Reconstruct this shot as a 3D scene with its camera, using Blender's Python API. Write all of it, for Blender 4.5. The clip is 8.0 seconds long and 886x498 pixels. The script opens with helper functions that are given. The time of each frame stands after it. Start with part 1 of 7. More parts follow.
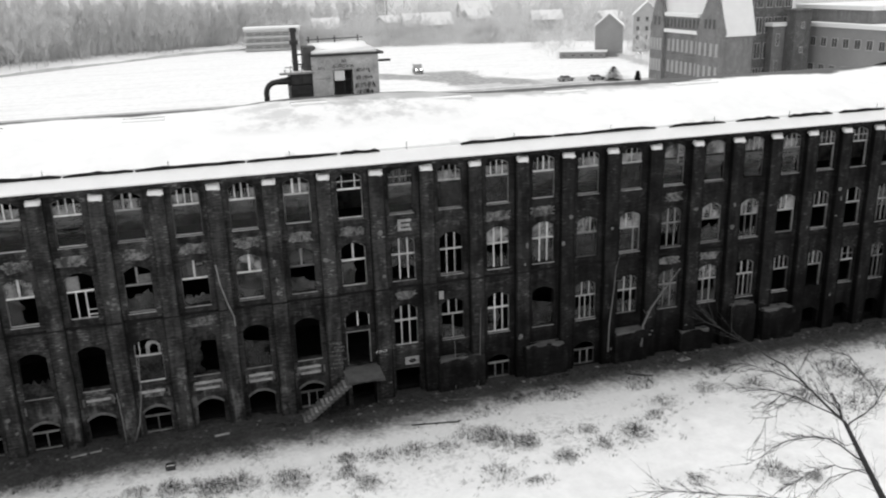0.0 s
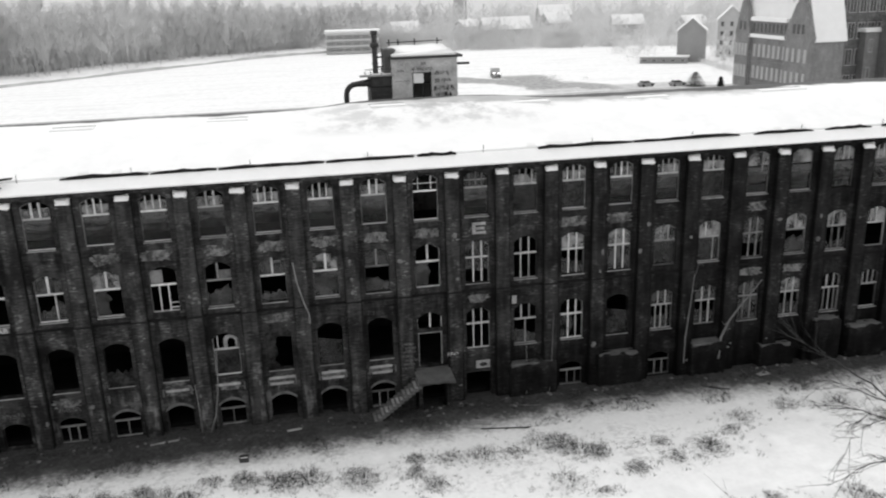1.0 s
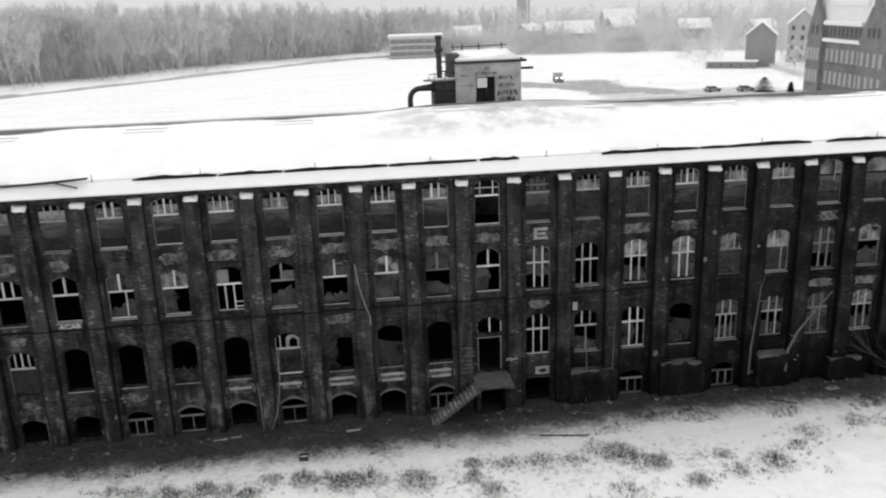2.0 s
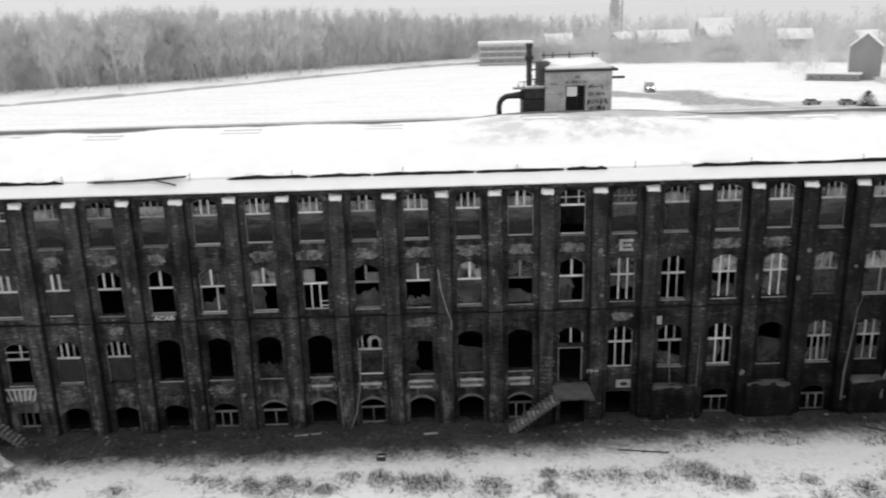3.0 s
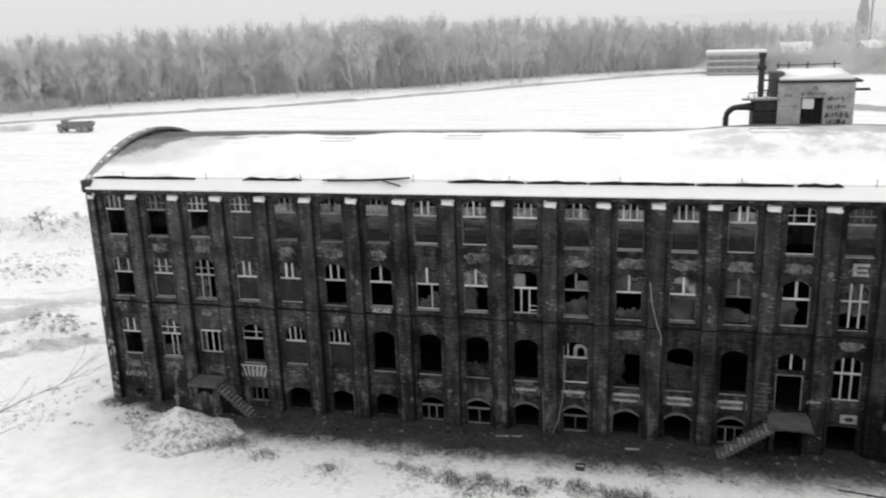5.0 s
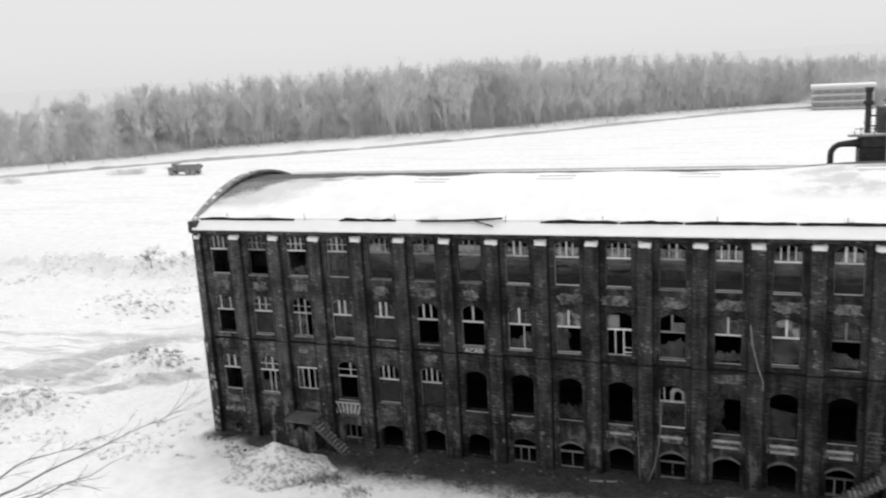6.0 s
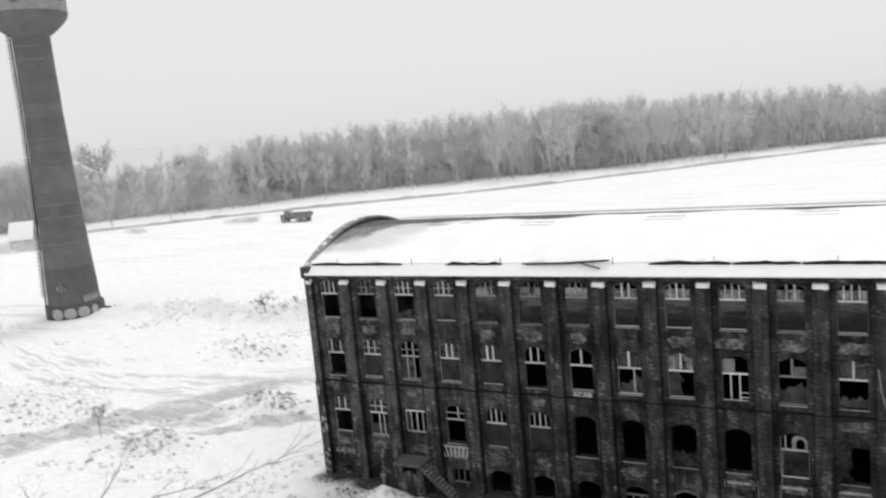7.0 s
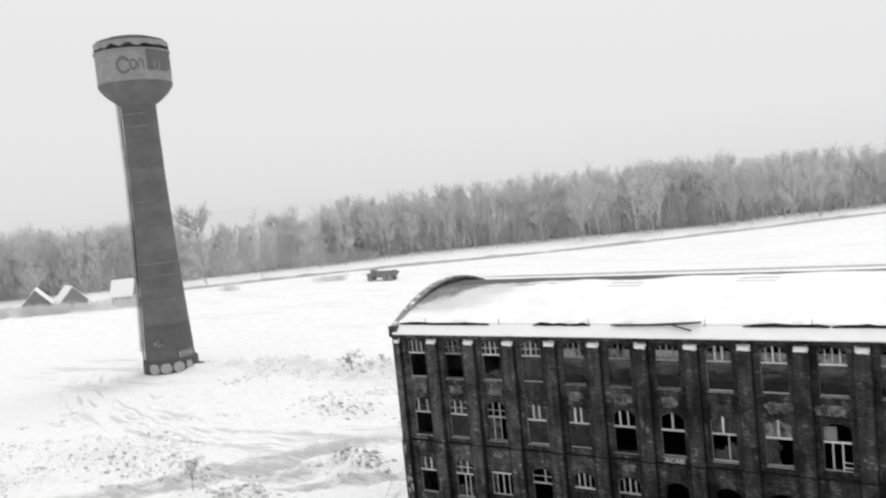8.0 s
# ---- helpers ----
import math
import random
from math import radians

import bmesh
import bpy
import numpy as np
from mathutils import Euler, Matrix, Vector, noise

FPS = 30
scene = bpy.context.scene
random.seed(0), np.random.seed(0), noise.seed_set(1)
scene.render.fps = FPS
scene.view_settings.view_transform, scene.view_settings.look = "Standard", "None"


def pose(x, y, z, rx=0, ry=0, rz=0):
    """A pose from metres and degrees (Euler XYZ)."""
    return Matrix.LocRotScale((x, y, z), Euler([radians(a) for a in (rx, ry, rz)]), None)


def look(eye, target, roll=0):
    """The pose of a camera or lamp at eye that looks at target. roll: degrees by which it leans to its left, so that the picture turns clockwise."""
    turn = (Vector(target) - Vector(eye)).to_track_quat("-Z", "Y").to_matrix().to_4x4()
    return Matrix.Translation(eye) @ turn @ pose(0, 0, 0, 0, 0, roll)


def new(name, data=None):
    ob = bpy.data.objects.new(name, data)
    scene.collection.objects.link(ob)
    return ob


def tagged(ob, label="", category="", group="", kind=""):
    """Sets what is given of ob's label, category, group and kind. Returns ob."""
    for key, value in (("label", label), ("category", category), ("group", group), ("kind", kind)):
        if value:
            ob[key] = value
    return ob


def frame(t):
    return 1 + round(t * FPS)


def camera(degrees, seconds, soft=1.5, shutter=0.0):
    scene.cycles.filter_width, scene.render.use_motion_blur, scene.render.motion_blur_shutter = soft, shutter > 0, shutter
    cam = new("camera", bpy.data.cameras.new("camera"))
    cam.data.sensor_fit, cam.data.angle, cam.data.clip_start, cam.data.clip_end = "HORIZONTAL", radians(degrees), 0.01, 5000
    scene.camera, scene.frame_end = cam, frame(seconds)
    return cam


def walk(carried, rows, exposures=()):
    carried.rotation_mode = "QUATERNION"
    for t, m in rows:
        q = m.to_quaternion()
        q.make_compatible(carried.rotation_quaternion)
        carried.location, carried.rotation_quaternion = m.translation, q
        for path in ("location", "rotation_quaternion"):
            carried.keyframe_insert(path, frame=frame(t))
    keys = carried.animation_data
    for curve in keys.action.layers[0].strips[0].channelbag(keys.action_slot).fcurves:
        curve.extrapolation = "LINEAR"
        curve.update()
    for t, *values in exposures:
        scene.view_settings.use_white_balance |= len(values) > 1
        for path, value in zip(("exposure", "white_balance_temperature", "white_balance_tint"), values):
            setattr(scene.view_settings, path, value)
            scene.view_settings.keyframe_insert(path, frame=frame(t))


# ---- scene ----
cam = camera(55.5, 8.0, 2.0, 0.5)
PATH = [
    (0, (34.974, -49.319, 26.368), (35.492, -47.487, 25.757), -1.7),
    (0.5, (34.951, -49.33, 26.357), (35.394, -47.476, 25.754), -1.8),
    (1, (34.888, -49.256, 26.326), (35.24, -47.38, 25.728), -1.7),
    (1.5, (34.82, -49.208, 26.328), (35.104, -47.32, 25.734), -1.9),
    (3, (34.659, -49.412, 26.406), (34.68, -47.494, 25.842), -1.5),
    (3.5, (34.638, -49.402, 26.391), (34.53, -47.486, 25.83), -1.4),
    (4, (34.582, -49.435, 26.398), (34.351, -47.529, 25.838), -1.9),
    (4.5, (34.558, -49.735, 26.453), (34.206, -47.844, 25.907), -2.3),
    (4.7, (34.536, -49.826, 26.449), (34.135, -47.944, 25.904), -2.1),
    (6, (34.749, -50.044, 26.582), (34.063, -48.215, 26.15), -3.4),
    (6.5, (34.806, -50.085, 26.613), (33.996, -48.298, 26.225), -4.3),
    (7, (34.787, -50.273, 26.681), (33.873, -48.522, 26.367), -5.4),
    (7.5, (34.787, -50.514, 26.78), (33.788, -48.798, 26.544), -6.0),
    (8, (34.803, -50.774, 26.862), (33.721, -49.1, 26.705), -5.8),
]
walk(cam, [(t, look(eye, target, roll)) for t, eye, target, roll in PATH])

# ---- world, sun, exposure ----
world = bpy.data.worlds.new("overcast_sky")
scene.world = world
world.use_nodes = True
wn, wl = world.node_tree.nodes, world.node_tree.links
wn.clear()
SUN_UP, SUN_ROUND = radians(66), radians(8)
sky = wn.new("ShaderNodeTexSky")
sky.sky_type, sky.sun_disc, sky.sun_elevation, sky.sun_rotation = "NISHITA", False, SUN_UP, SUN_ROUND
sky_grey = wn.new("ShaderNodeRGBToBW")
wl.new(sky.outputs[0], sky_grey.inputs[0])
sky_dim = wn.new("ShaderNodeMath")
sky_dim.operation = "MULTIPLY"
sky_dim.inputs[1].default_value = 0.012
wl.new(sky_grey.outputs[0], sky_dim.inputs[0])
way = wn.new("ShaderNodeTexCoord")
way_z = wn.new("ShaderNodeSeparateXYZ")
wl.new(way.outputs["Generated"], way_z.inputs[0])
cloud = wn.new("ShaderNodeMapRange")
cloud.inputs["From Min"].default_value, cloud.inputs["From Max"].default_value = 0.0, 1.0
cloud.inputs["To Min"].default_value, cloud.inputs["To Max"].default_value = 0.71, 1.02
wl.new(way_z.outputs["Z"], cloud.inputs["Value"])
both = wn.new("ShaderNodeMath")
both.operation = "ADD"
wl.new(cloud.outputs[0], both.inputs[0])
wl.new(sky_dim.outputs[0], both.inputs[1])
back = wn.new("ShaderNodeBackground")
wl.new(both.outputs[0], back.inputs["Color"])
wl.new(back.outputs[0], wn.new("ShaderNodeOutputWorld").inputs[0])

sun_data = bpy.data.lights.new("sun", "SUN")
sun_data.energy, sun_data.angle, sun_data.color = 0.9, radians(25), (1, 1, 1)
sun = new("sun", sun_data)
sun.matrix_world = look((60, 90, 200), (50, 4, 0))


# ---- materials ----
class Maths:
    """Short hand for shader arithmetic."""

    def __init__(self, tree):
        self.n, self.l = tree.nodes, tree.links

    def op(self, kind, a, b=None, c=None):
        m = self.n.new("ShaderNodeMath")
        m.operation = kind
        for k, v in enumerate((a, b, c)):
            if v is None:
                continue
            if isinstance(v, (int, float)):
                m.inputs[k].default_value = v
            else:
                self.l.new(v, m.inputs[k])
        return m.outputs[0]

    def step(self, v, lo, hi, a=0.0, b=1.0):
        m = self.n.new("ShaderNodeMapRange")
        m.interpolation_type = "SMOOTHSTEP"
        m.inputs["From Min"].default_value, m.inputs["From Max"].default_value = lo, hi
        m.inputs["To Min"].default_value, m.inputs["To Max"].default_value = a, b
        self.l.new(v, m.inputs["Value"])
        return m.outputs[0]

    def noise(self, vec, scale, detail=5, rough=0.6, stretch=None):
        if stretch:
            mp = self.n.new("ShaderNodeMapping")
            mp.inputs["Scale"].default_value = stretch[:3]
            mp.inputs["Rotation"].default_value = (0, 0, radians(stretch[3]))
            self.l.new(vec, mp.inputs["Vector"])
            vec = mp.outputs[0]
        t = self.n.new("ShaderNodeTexNoise")
        t.inputs["Scale"].default_value, t.inputs["Detail"].default_value, t.inputs["Roughness"].default_value = scale, detail, rough
        self.l.new(vec, t.inputs["Vector"])
        return t.outputs["Fac"]

    def grey(self, fac, a, b):
        """From a to b, numbers or colours, by fac."""
        m = self.n.new("ShaderNodeMix")
        m.data_type = "RGBA"
        self.l.new(fac, m.inputs["Factor"])
        for k, v in (("A", a), ("B", b)):
            if isinstance(v, (int, float)):
                m.inputs[k].default_value = (v, v, v, 1)
            else:
                self.l.new(v, m.inputs[k])
        return m.outputs["Result"]


def grey_mat(name, low, high, scale=1.0, fine=14.0, rough=0.85, bump=0.3, bump_d=0.02, metal=0.0, contrast=(0.3, 0.7), per_object=0.0, shine=0.25):
    """A weathered grey surface: large blotches and a fine grain, in metres."""
    m = bpy.data.materials.new(name)
    m.use_nodes = True
    n, l = m.node_tree.nodes, m.node_tree.links
    p = n["Principled BSDF"]
    p.inputs["Roughness"].default_value, p.inputs["Metallic"].default_value = rough, metal
    p.inputs["Specular IOR Level"].default_value = shine
    tc = n.new("ShaderNodeNewGeometry")
    big, small = n.new("ShaderNodeTexNoise"), n.new("ShaderNodeTexNoise")
    for t, s, d in ((big, scale, 5), (small, fine, 4)):
        t.inputs["Scale"].default_value, t.inputs["Detail"].default_value, t.inputs["Roughness"].default_value = s, d, 0.65
        l.new(tc.outputs["Position"], t.inputs["Vector"])
    mix = n.new("ShaderNodeMath")
    mix.operation = "MULTIPLY_ADD"
    mix.inputs[1].default_value = 0.35
    l.new(small.outputs["Fac"], mix.inputs[0])
    half = n.new("ShaderNodeMath")
    half.operation = "MULTIPLY"
    half.inputs[1].default_value = 0.65
    l.new(big.outputs["Fac"], half.inputs[0])
    l.new(half.outputs[0], mix.inputs[2])
    ramp = n.new("ShaderNodeValToRGB")
    ramp.color_ramp.elements[0].position, ramp.color_ramp.elements[1].position = contrast
    ramp.color_ramp.elements[0].color = (low, low, low, 1)
    ramp.color_ramp.elements[1].color = (high, high, high, 1)
    l.new(mix.outputs[0], ramp.inputs[0])
    out = ramp.outputs[0]
    if per_object:
        info = n.new("ShaderNodeObjectInfo")
        rng = n.new("ShaderNodeMapRange")
        rng.inputs["To Min"].default_value, rng.inputs["To Max"].default_value = 1 - per_object, 1 + per_object
        l.new(info.outputs["Random"], rng.inputs["Value"])
        mul = n.new("ShaderNodeVectorMath")
        mul.operation = "SCALE"
        l.new(out, mul.inputs[0])
        l.new(rng.outputs[0], mul.inputs["Scale"])
        out = mul.outputs[0]
    l.new(out, p.inputs["Base Color"])
    if bump:
        b = n.new("ShaderNodeBump")
        b.inputs["Strength"].default_value, b.inputs["Distance"].default_value = bump, bump_d
        l.new(small.outputs["Fac"], b.inputs["Height"])
        l.new(b.outputs[0], p.inputs["Normal"])
    return m


def brick_mat(name, low, high, mortar, stain=0.5, pale_tone=0.16, east_dim=0.0, edge_shade=0.0):
    """Sooty brickwork on walls that run along x or y: courses, soot, rain runs, pale salts and painted shade."""
    m = bpy.data.materials.new(name)
    m.use_nodes = True
    q = Maths(m.node_tree)
    n, l = q.n, q.l
    p = n["Principled BSDF"]
    p.inputs["Roughness"].default_value, p.inputs["Specular IOR Level"].default_value = 0.9, 0.12
    pos = n.new("ShaderNodeNewGeometry").outputs["Position"]
    sep, com = n.new("ShaderNodeSeparateXYZ"), n.new("ShaderNodeCombineXYZ")
    l.new(pos, sep.inputs[0])
    x, y, z = sep.outputs
    l.new(q.op("ADD", x, y), com.inputs["X"])
    l.new(z, com.inputs["Y"])
    br = n.new("ShaderNodeTexBrick")
    br.inputs["Scale"].default_value = 1.0
    br.inputs["Brick Width"].default_value, br.inputs["Row Height"].default_value = 0.26, 0.077
    br.inputs["Mortar Size"].default_value = 0.008
    br.inputs["Color1"].default_value = (low, low, low, 1)
    br.inputs["Color2"].default_value = (high, high, high, 1)
    br.inputs["Mortar"].default_value = (mortar, mortar, mortar, 1)
    l.new(com.outputs[0], br.inputs["Vector"])
    soot, salt = q.noise(pos, 0.4, 5, 0.6), q.noise(pos, 1.2, 6, 0.62)
    wash = q.noise(pos, 1.3, 5, 0.6, (1.6, 1.6, 0.28, 0))
    fleck = q.noise(pos, 2.0, 4, 0.6, (0.7, 0.7, 6.0, 0))
    spall = q.noise(pos, 3.0, 3, 0.6, (1.0, 1.0, 5.0, 0))
    total = q.op("ADD", q.op("MULTIPLY_ADD", soot, 1.25, q.op("MULTIPLY", wash, 1.1)), q.op("MULTIPLY", fleck, 0.65))
    tone = q.step(total, 1.2, 1.8, 1 - stain, 1 + stain * 1.3)
    # falloff painted into the brick: dim east, lighter west, shaded eastern foot
    tone = q.op("MULTIPLY", tone, q.step(x, 36, 62, 1.0, 1.0 - east_dim))
    tone = q.op("MULTIPLY", tone, q.step(x, -4, 20, 1.0 + 1.15 * east_dim, 1.0))
    foot_dim = q.step(q.op("MULTIPLY_ADD", soot, 7.0, z), 5.2, 8.2, 1.0, 0.0)
    east_foot = q.step(x, 38, 50, 0.0, 0.9 * east_dim)
    tone = q.op("MULTIPLY", tone, q.op("SUBTRACT", 1.0, q.op("MULTIPLY", foot_dim, east_foot)))
    if edge_shade:
        # shade of the flanks put into the colour, ragged in from the arrises
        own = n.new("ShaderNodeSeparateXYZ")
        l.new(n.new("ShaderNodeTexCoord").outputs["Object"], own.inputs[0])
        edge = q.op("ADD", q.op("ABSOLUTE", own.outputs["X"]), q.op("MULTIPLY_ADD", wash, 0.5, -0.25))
        tone = q.op("MULTIPLY", tone, q.step(edge, 0.36, 0.5, 1.0, 1.0 - edge_shade))
    pale = q.step(q.op("ADD", q.op("MULTIPLY", spall, 0.5), q.op("MULTIPLY", salt, 0.56)), 0.55, 0.72, 0.0, 0.6)
    # single pale bricks among the dark ones
    odd = n.new("ShaderNodeTexBrick")
    odd.inputs["Scale"].default_value = 1.0
    odd.inputs["Brick Width"].default_value, odd.inputs["Row Height"].default_value = 0.26, 0.077
    odd.inputs["Mortar Size"].default_value = 0.006
    for socket, v in (("Color1", 0.0), ("Color2", 1.0), ("Mortar", 0.0)):
        odd.inputs[socket].default_value = (v, v, v, 1)
    l.new(com.outputs[0], odd.inputs["Vector"])
    worn = q.op("MULTIPLY", q.step(odd.outputs["Color"], 0.8, 0.95, 0.0, 0.7), q.step(q.op("MULTIPLY_ADD", wash, 0.4, q.op("MULTIPLY", salt, 0.6)), 0.49, 0.58))
    pale = q.op("MAXIMUM", pale, worn)
    # lime bloom low on the western half
    bloom = q.op("MULTIPLY", q.step(z, 3.4, 1.6), q.step(x, 44, 38, 0.0, 0.55 if east_dim else 0.0))
    pale = q.op("MAXIMUM", pale, q.op("MULTIPLY", bloom, q.step(q.op("MULTIPLY_ADD", wash, 0.5, q.op("MULTIPLY", salt, 0.5)), 0.5, 0.6)))
    mix = q.grey(pale, br.outputs["Color"], pale_tone)
    mul = n.new("ShaderNodeVectorMath")
    mul.operation = "SCALE"
    l.new(mix, mul.inputs[0])
    l.new(tone, mul.inputs["Scale"])
    l.new(mul.outputs[0], p.inputs["Base Color"])
    b = n.new("ShaderNodeBump")
    b.inputs["Strength"].default_value, b.inputs["Distance"].default_value = 0.5, 0.02
    l.new(fleck, b.inputs["Height"])
    l.new(b.outputs[0], p.inputs["Normal"])
    return m


def glass_mat(name, film, grime, reflected=False):
    """Old window glass: clear with a mirror's gloss, under a film of dirt."""
    m = bpy.data.materials.new(name)
    m.use_nodes = True
    n, l = m.node_tree.nodes, m.node_tree.links
    n.remove(n["Principled BSDF"])
    clear, gloss, dirt = n.new("ShaderNodeBsdfTransparent"), n.new("ShaderNodeBsdfGlossy"), n.new("ShaderNodeBsdfDiffuse")
    clear.inputs[0].default_value = (0.75, 0.75, 0.75, 1)
    gloss.inputs["Roughness"].default_value = 0.08
    gloss.inputs[0].default_value = (0.3, 0.3, 0.3, 1)
    dirt.inputs[0].default_value = (grime, grime, grime, 1)
    fr = n.new("ShaderNodeFresnel")
    fr.inputs[0].default_value = 1.5
    a, b = n.new("ShaderNodeMixShader"), n.new("ShaderNodeMixShader")
    wave, dent = n.new("ShaderNodeTexNoise"), n.new("ShaderNodeBump")
    wave.inputs["Scale"].default_value, wave.inputs["Detail"].default_value = 1.1, 2
    dent.inputs["Strength"].default_value, dent.inputs["Distance"].default_value = 0.5, 0.25
    l.new(n.new("ShaderNodeNewGeometry").outputs["Position"], wave.inputs["Vector"])
    l.new(wave.outputs["Fac"], dent.inputs["Height"])
    l.new(dent.outputs[0], gloss.inputs["Normal"])
    l.new(fr.outputs[0], a.inputs[0])
    l.new(clear.outputs[0], a.inputs[1])
    l.new(gloss.outputs[0], a.inputs[2])
    tc, no, rg = n.new("ShaderNodeNewGeometry"), n.new("ShaderNodeTexNoise"), n.new("ShaderNodeMapRange")
    no.inputs["Scale"].default_value, no.inputs["Detail"].default_value = 1.3, 6
    l.new(tc.outputs["Position"], no.inputs["Vector"])
    rg.inputs["From Min"].default_value, rg.inputs["From Max"].default_value = 0.35, 0.65
    rg.inputs["To Min"].default_value, rg.inputs["To Max"].default_value = 0.0, min(1, film * 2.2)
    l.new(no.outputs["Fac"], rg.inputs["Value"])
    fac = rg.outputs[0]
    if reflected:
        # snow's reflection painted as a dusty film: pale upper half, level dark streaks below
        co, sp, up = n.new("ShaderNodeTexCoord"), n.new("ShaderNodeSeparateXYZ"), n.new("ShaderNodeMapRange")
        mp, lv, less = n.new("ShaderNodeMapping"), n.new("ShaderNodeMath"), n.new("ShaderNodeMath")
        l.new(co.outputs["Object"], sp.inputs[0])
        mp.inputs["Scale"].default_value = (0.8, 1, 3.2)
        l.new(tc.outputs["Position"], mp.inputs["Vector"])
        l.new(mp.outputs[0], no.inputs["Vector"])
        lv.operation, less.operation = "MULTIPLY_ADD", "MULTIPLY"
        lv.inputs[1].default_value = 2.6
        l.new(no.outputs["Fac"], lv.inputs[0])
        l.new(sp.outputs["Z"], lv.inputs[2])
        up.inputs["From Min"].default_value, up.inputs["From Max"].default_value = 2.15, 2.95
        up.inputs["To Min"].default_value, up.inputs["To Max"].default_value = 0.0, 0.8
        l.new(lv.outputs[0], up.inputs["Value"])
        fac = up.outputs[0]
    l.new(fac, b.inputs[0])
    l.new(a.outputs[0], b.inputs[1])
    l.new(dirt.outputs[0], b.inputs[2])
    l.new(b.outputs[0], n["Material Output"].inputs[0])
    return m


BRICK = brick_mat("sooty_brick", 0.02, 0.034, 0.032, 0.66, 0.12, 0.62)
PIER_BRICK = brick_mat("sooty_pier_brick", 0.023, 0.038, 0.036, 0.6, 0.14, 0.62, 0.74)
BRICK_WING = brick_mat("dark_wing_brick", 0.1, 0.14, 0.15, 0.12, 0.3)
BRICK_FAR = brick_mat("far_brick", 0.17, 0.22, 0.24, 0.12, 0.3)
SNOW = grey_mat("snow", 0.8, 0.88, 0.7, 5.0, 0.7, 0.25, 0.03)
FRAME = grey_mat("weathered_white_paint", 0.34, 0.74, 2.0, 16, 0.6, 0.2, 0.004, per_object=0.3)
OLD_PAINT = grey_mat("flaking_grey_paint", 0.07, 0.3, 2.4, 12, 0.8, 0.2, 0.004, per_object=0.5)
WORN_PAINT = grey_mat("worn_pale_paint", 0.07, 0.34, 1.6, 12, 0.8, 0.2, 0.004, per_object=0.6)
BARE_WOOD = grey_mat("bare_grey_wood", 0.03, 0.1, 2.4, 12, 0.85, 0.2, 0.004, per_object=0.5)
GREYED = grey_mat("greyed_white_paint", 0.16, 0.46, 2.0, 14, 0.7, 0.2, 0.004, per_object=0.4)
SILL = grey_mat("sill_stone", 0.09, 0.36, 1.4, 12, 0.8, 0.2, 0.01, per_object=0.3)
GLASS = glass_mat("window_glass", 0.42, 0.08)
FILM = glass_mat("milky_glass", 0.5, 0.3)
DULL = glass_mat("blind_glass", 0.8, 0.048)
REFLECTED = glass_mat("painted_reflection_glass", 0.5, 0.11, True)
# shade of the rooms is put into this floor and lower wall colour
INSIDE = grey_mat("shade_dark_room", 0.01, 0.035, 0.6, 5, 0.95, 0.2, shine=0.05)
INSIDE_WALL = grey_mat("dirty_inner_plaster", 0.02, 0.2, 0.45, 2.5, 0.95, 0.2, contrast=(0.42, 0.58))
CELLAR_SHADE = grey_mat("shade_black_cellar", 0.003, 0.012, 0.9, 6, 0.95, 0.2, shine=0.05)
LEDGE = grey_mat("shadow_black_ledge", 0.006, 0.02, 1.0, 9, 0.9, 0.3, shine=0.05)
INFILL = grey_mat("grey_infill", 0.008, 0.055, 1.3, 8, 0.9, 0.3, contrast=(0.4, 0.62), shine=0.05)
PLASTER = grey_mat("pale_plaster", 0.05, 0.2, 3.0, 14, 0.9, 0.3)
CONCRETE = grey_mat("grey_concrete", 0.05, 0.14, 1.2, 10, 0.9, 0.4)
DARK = grey_mat("black_tarred_board", 0.012, 0.03, 2.0, 14, 0.8, 0.3, shine=0.05)
IRON = grey_mat("rusted_iron", 0.03, 0.08, 2.5, 16, 0.65, 0.2, metal=0.4)
RENDERED = grey_mat("stained_render", 0.16, 0.42, 1.0, 9, 0.9, 0.4, contrast=(0.35, 0.6))
TOWER = grey_mat("tower_brick", 0.11, 0.16, 0.25, 4, 0.9, 0.2)
TOWER_PALE = grey_mat("tower_render", 0.22, 0.36, 0.3, 3, 0.9, 0.2)
BARK = grey_mat("dark_bark", 0.02, 0.055, 3, 20, 0.9, 0.4)
TWIG_PALE = grey_mat("grey_twigs", 0.14, 0.28, 3, 20, 0.9, 0.2)
BARK_PALE = grey_mat("pale_bark", 0.1, 0.2, 3, 20, 0.9, 0.4)


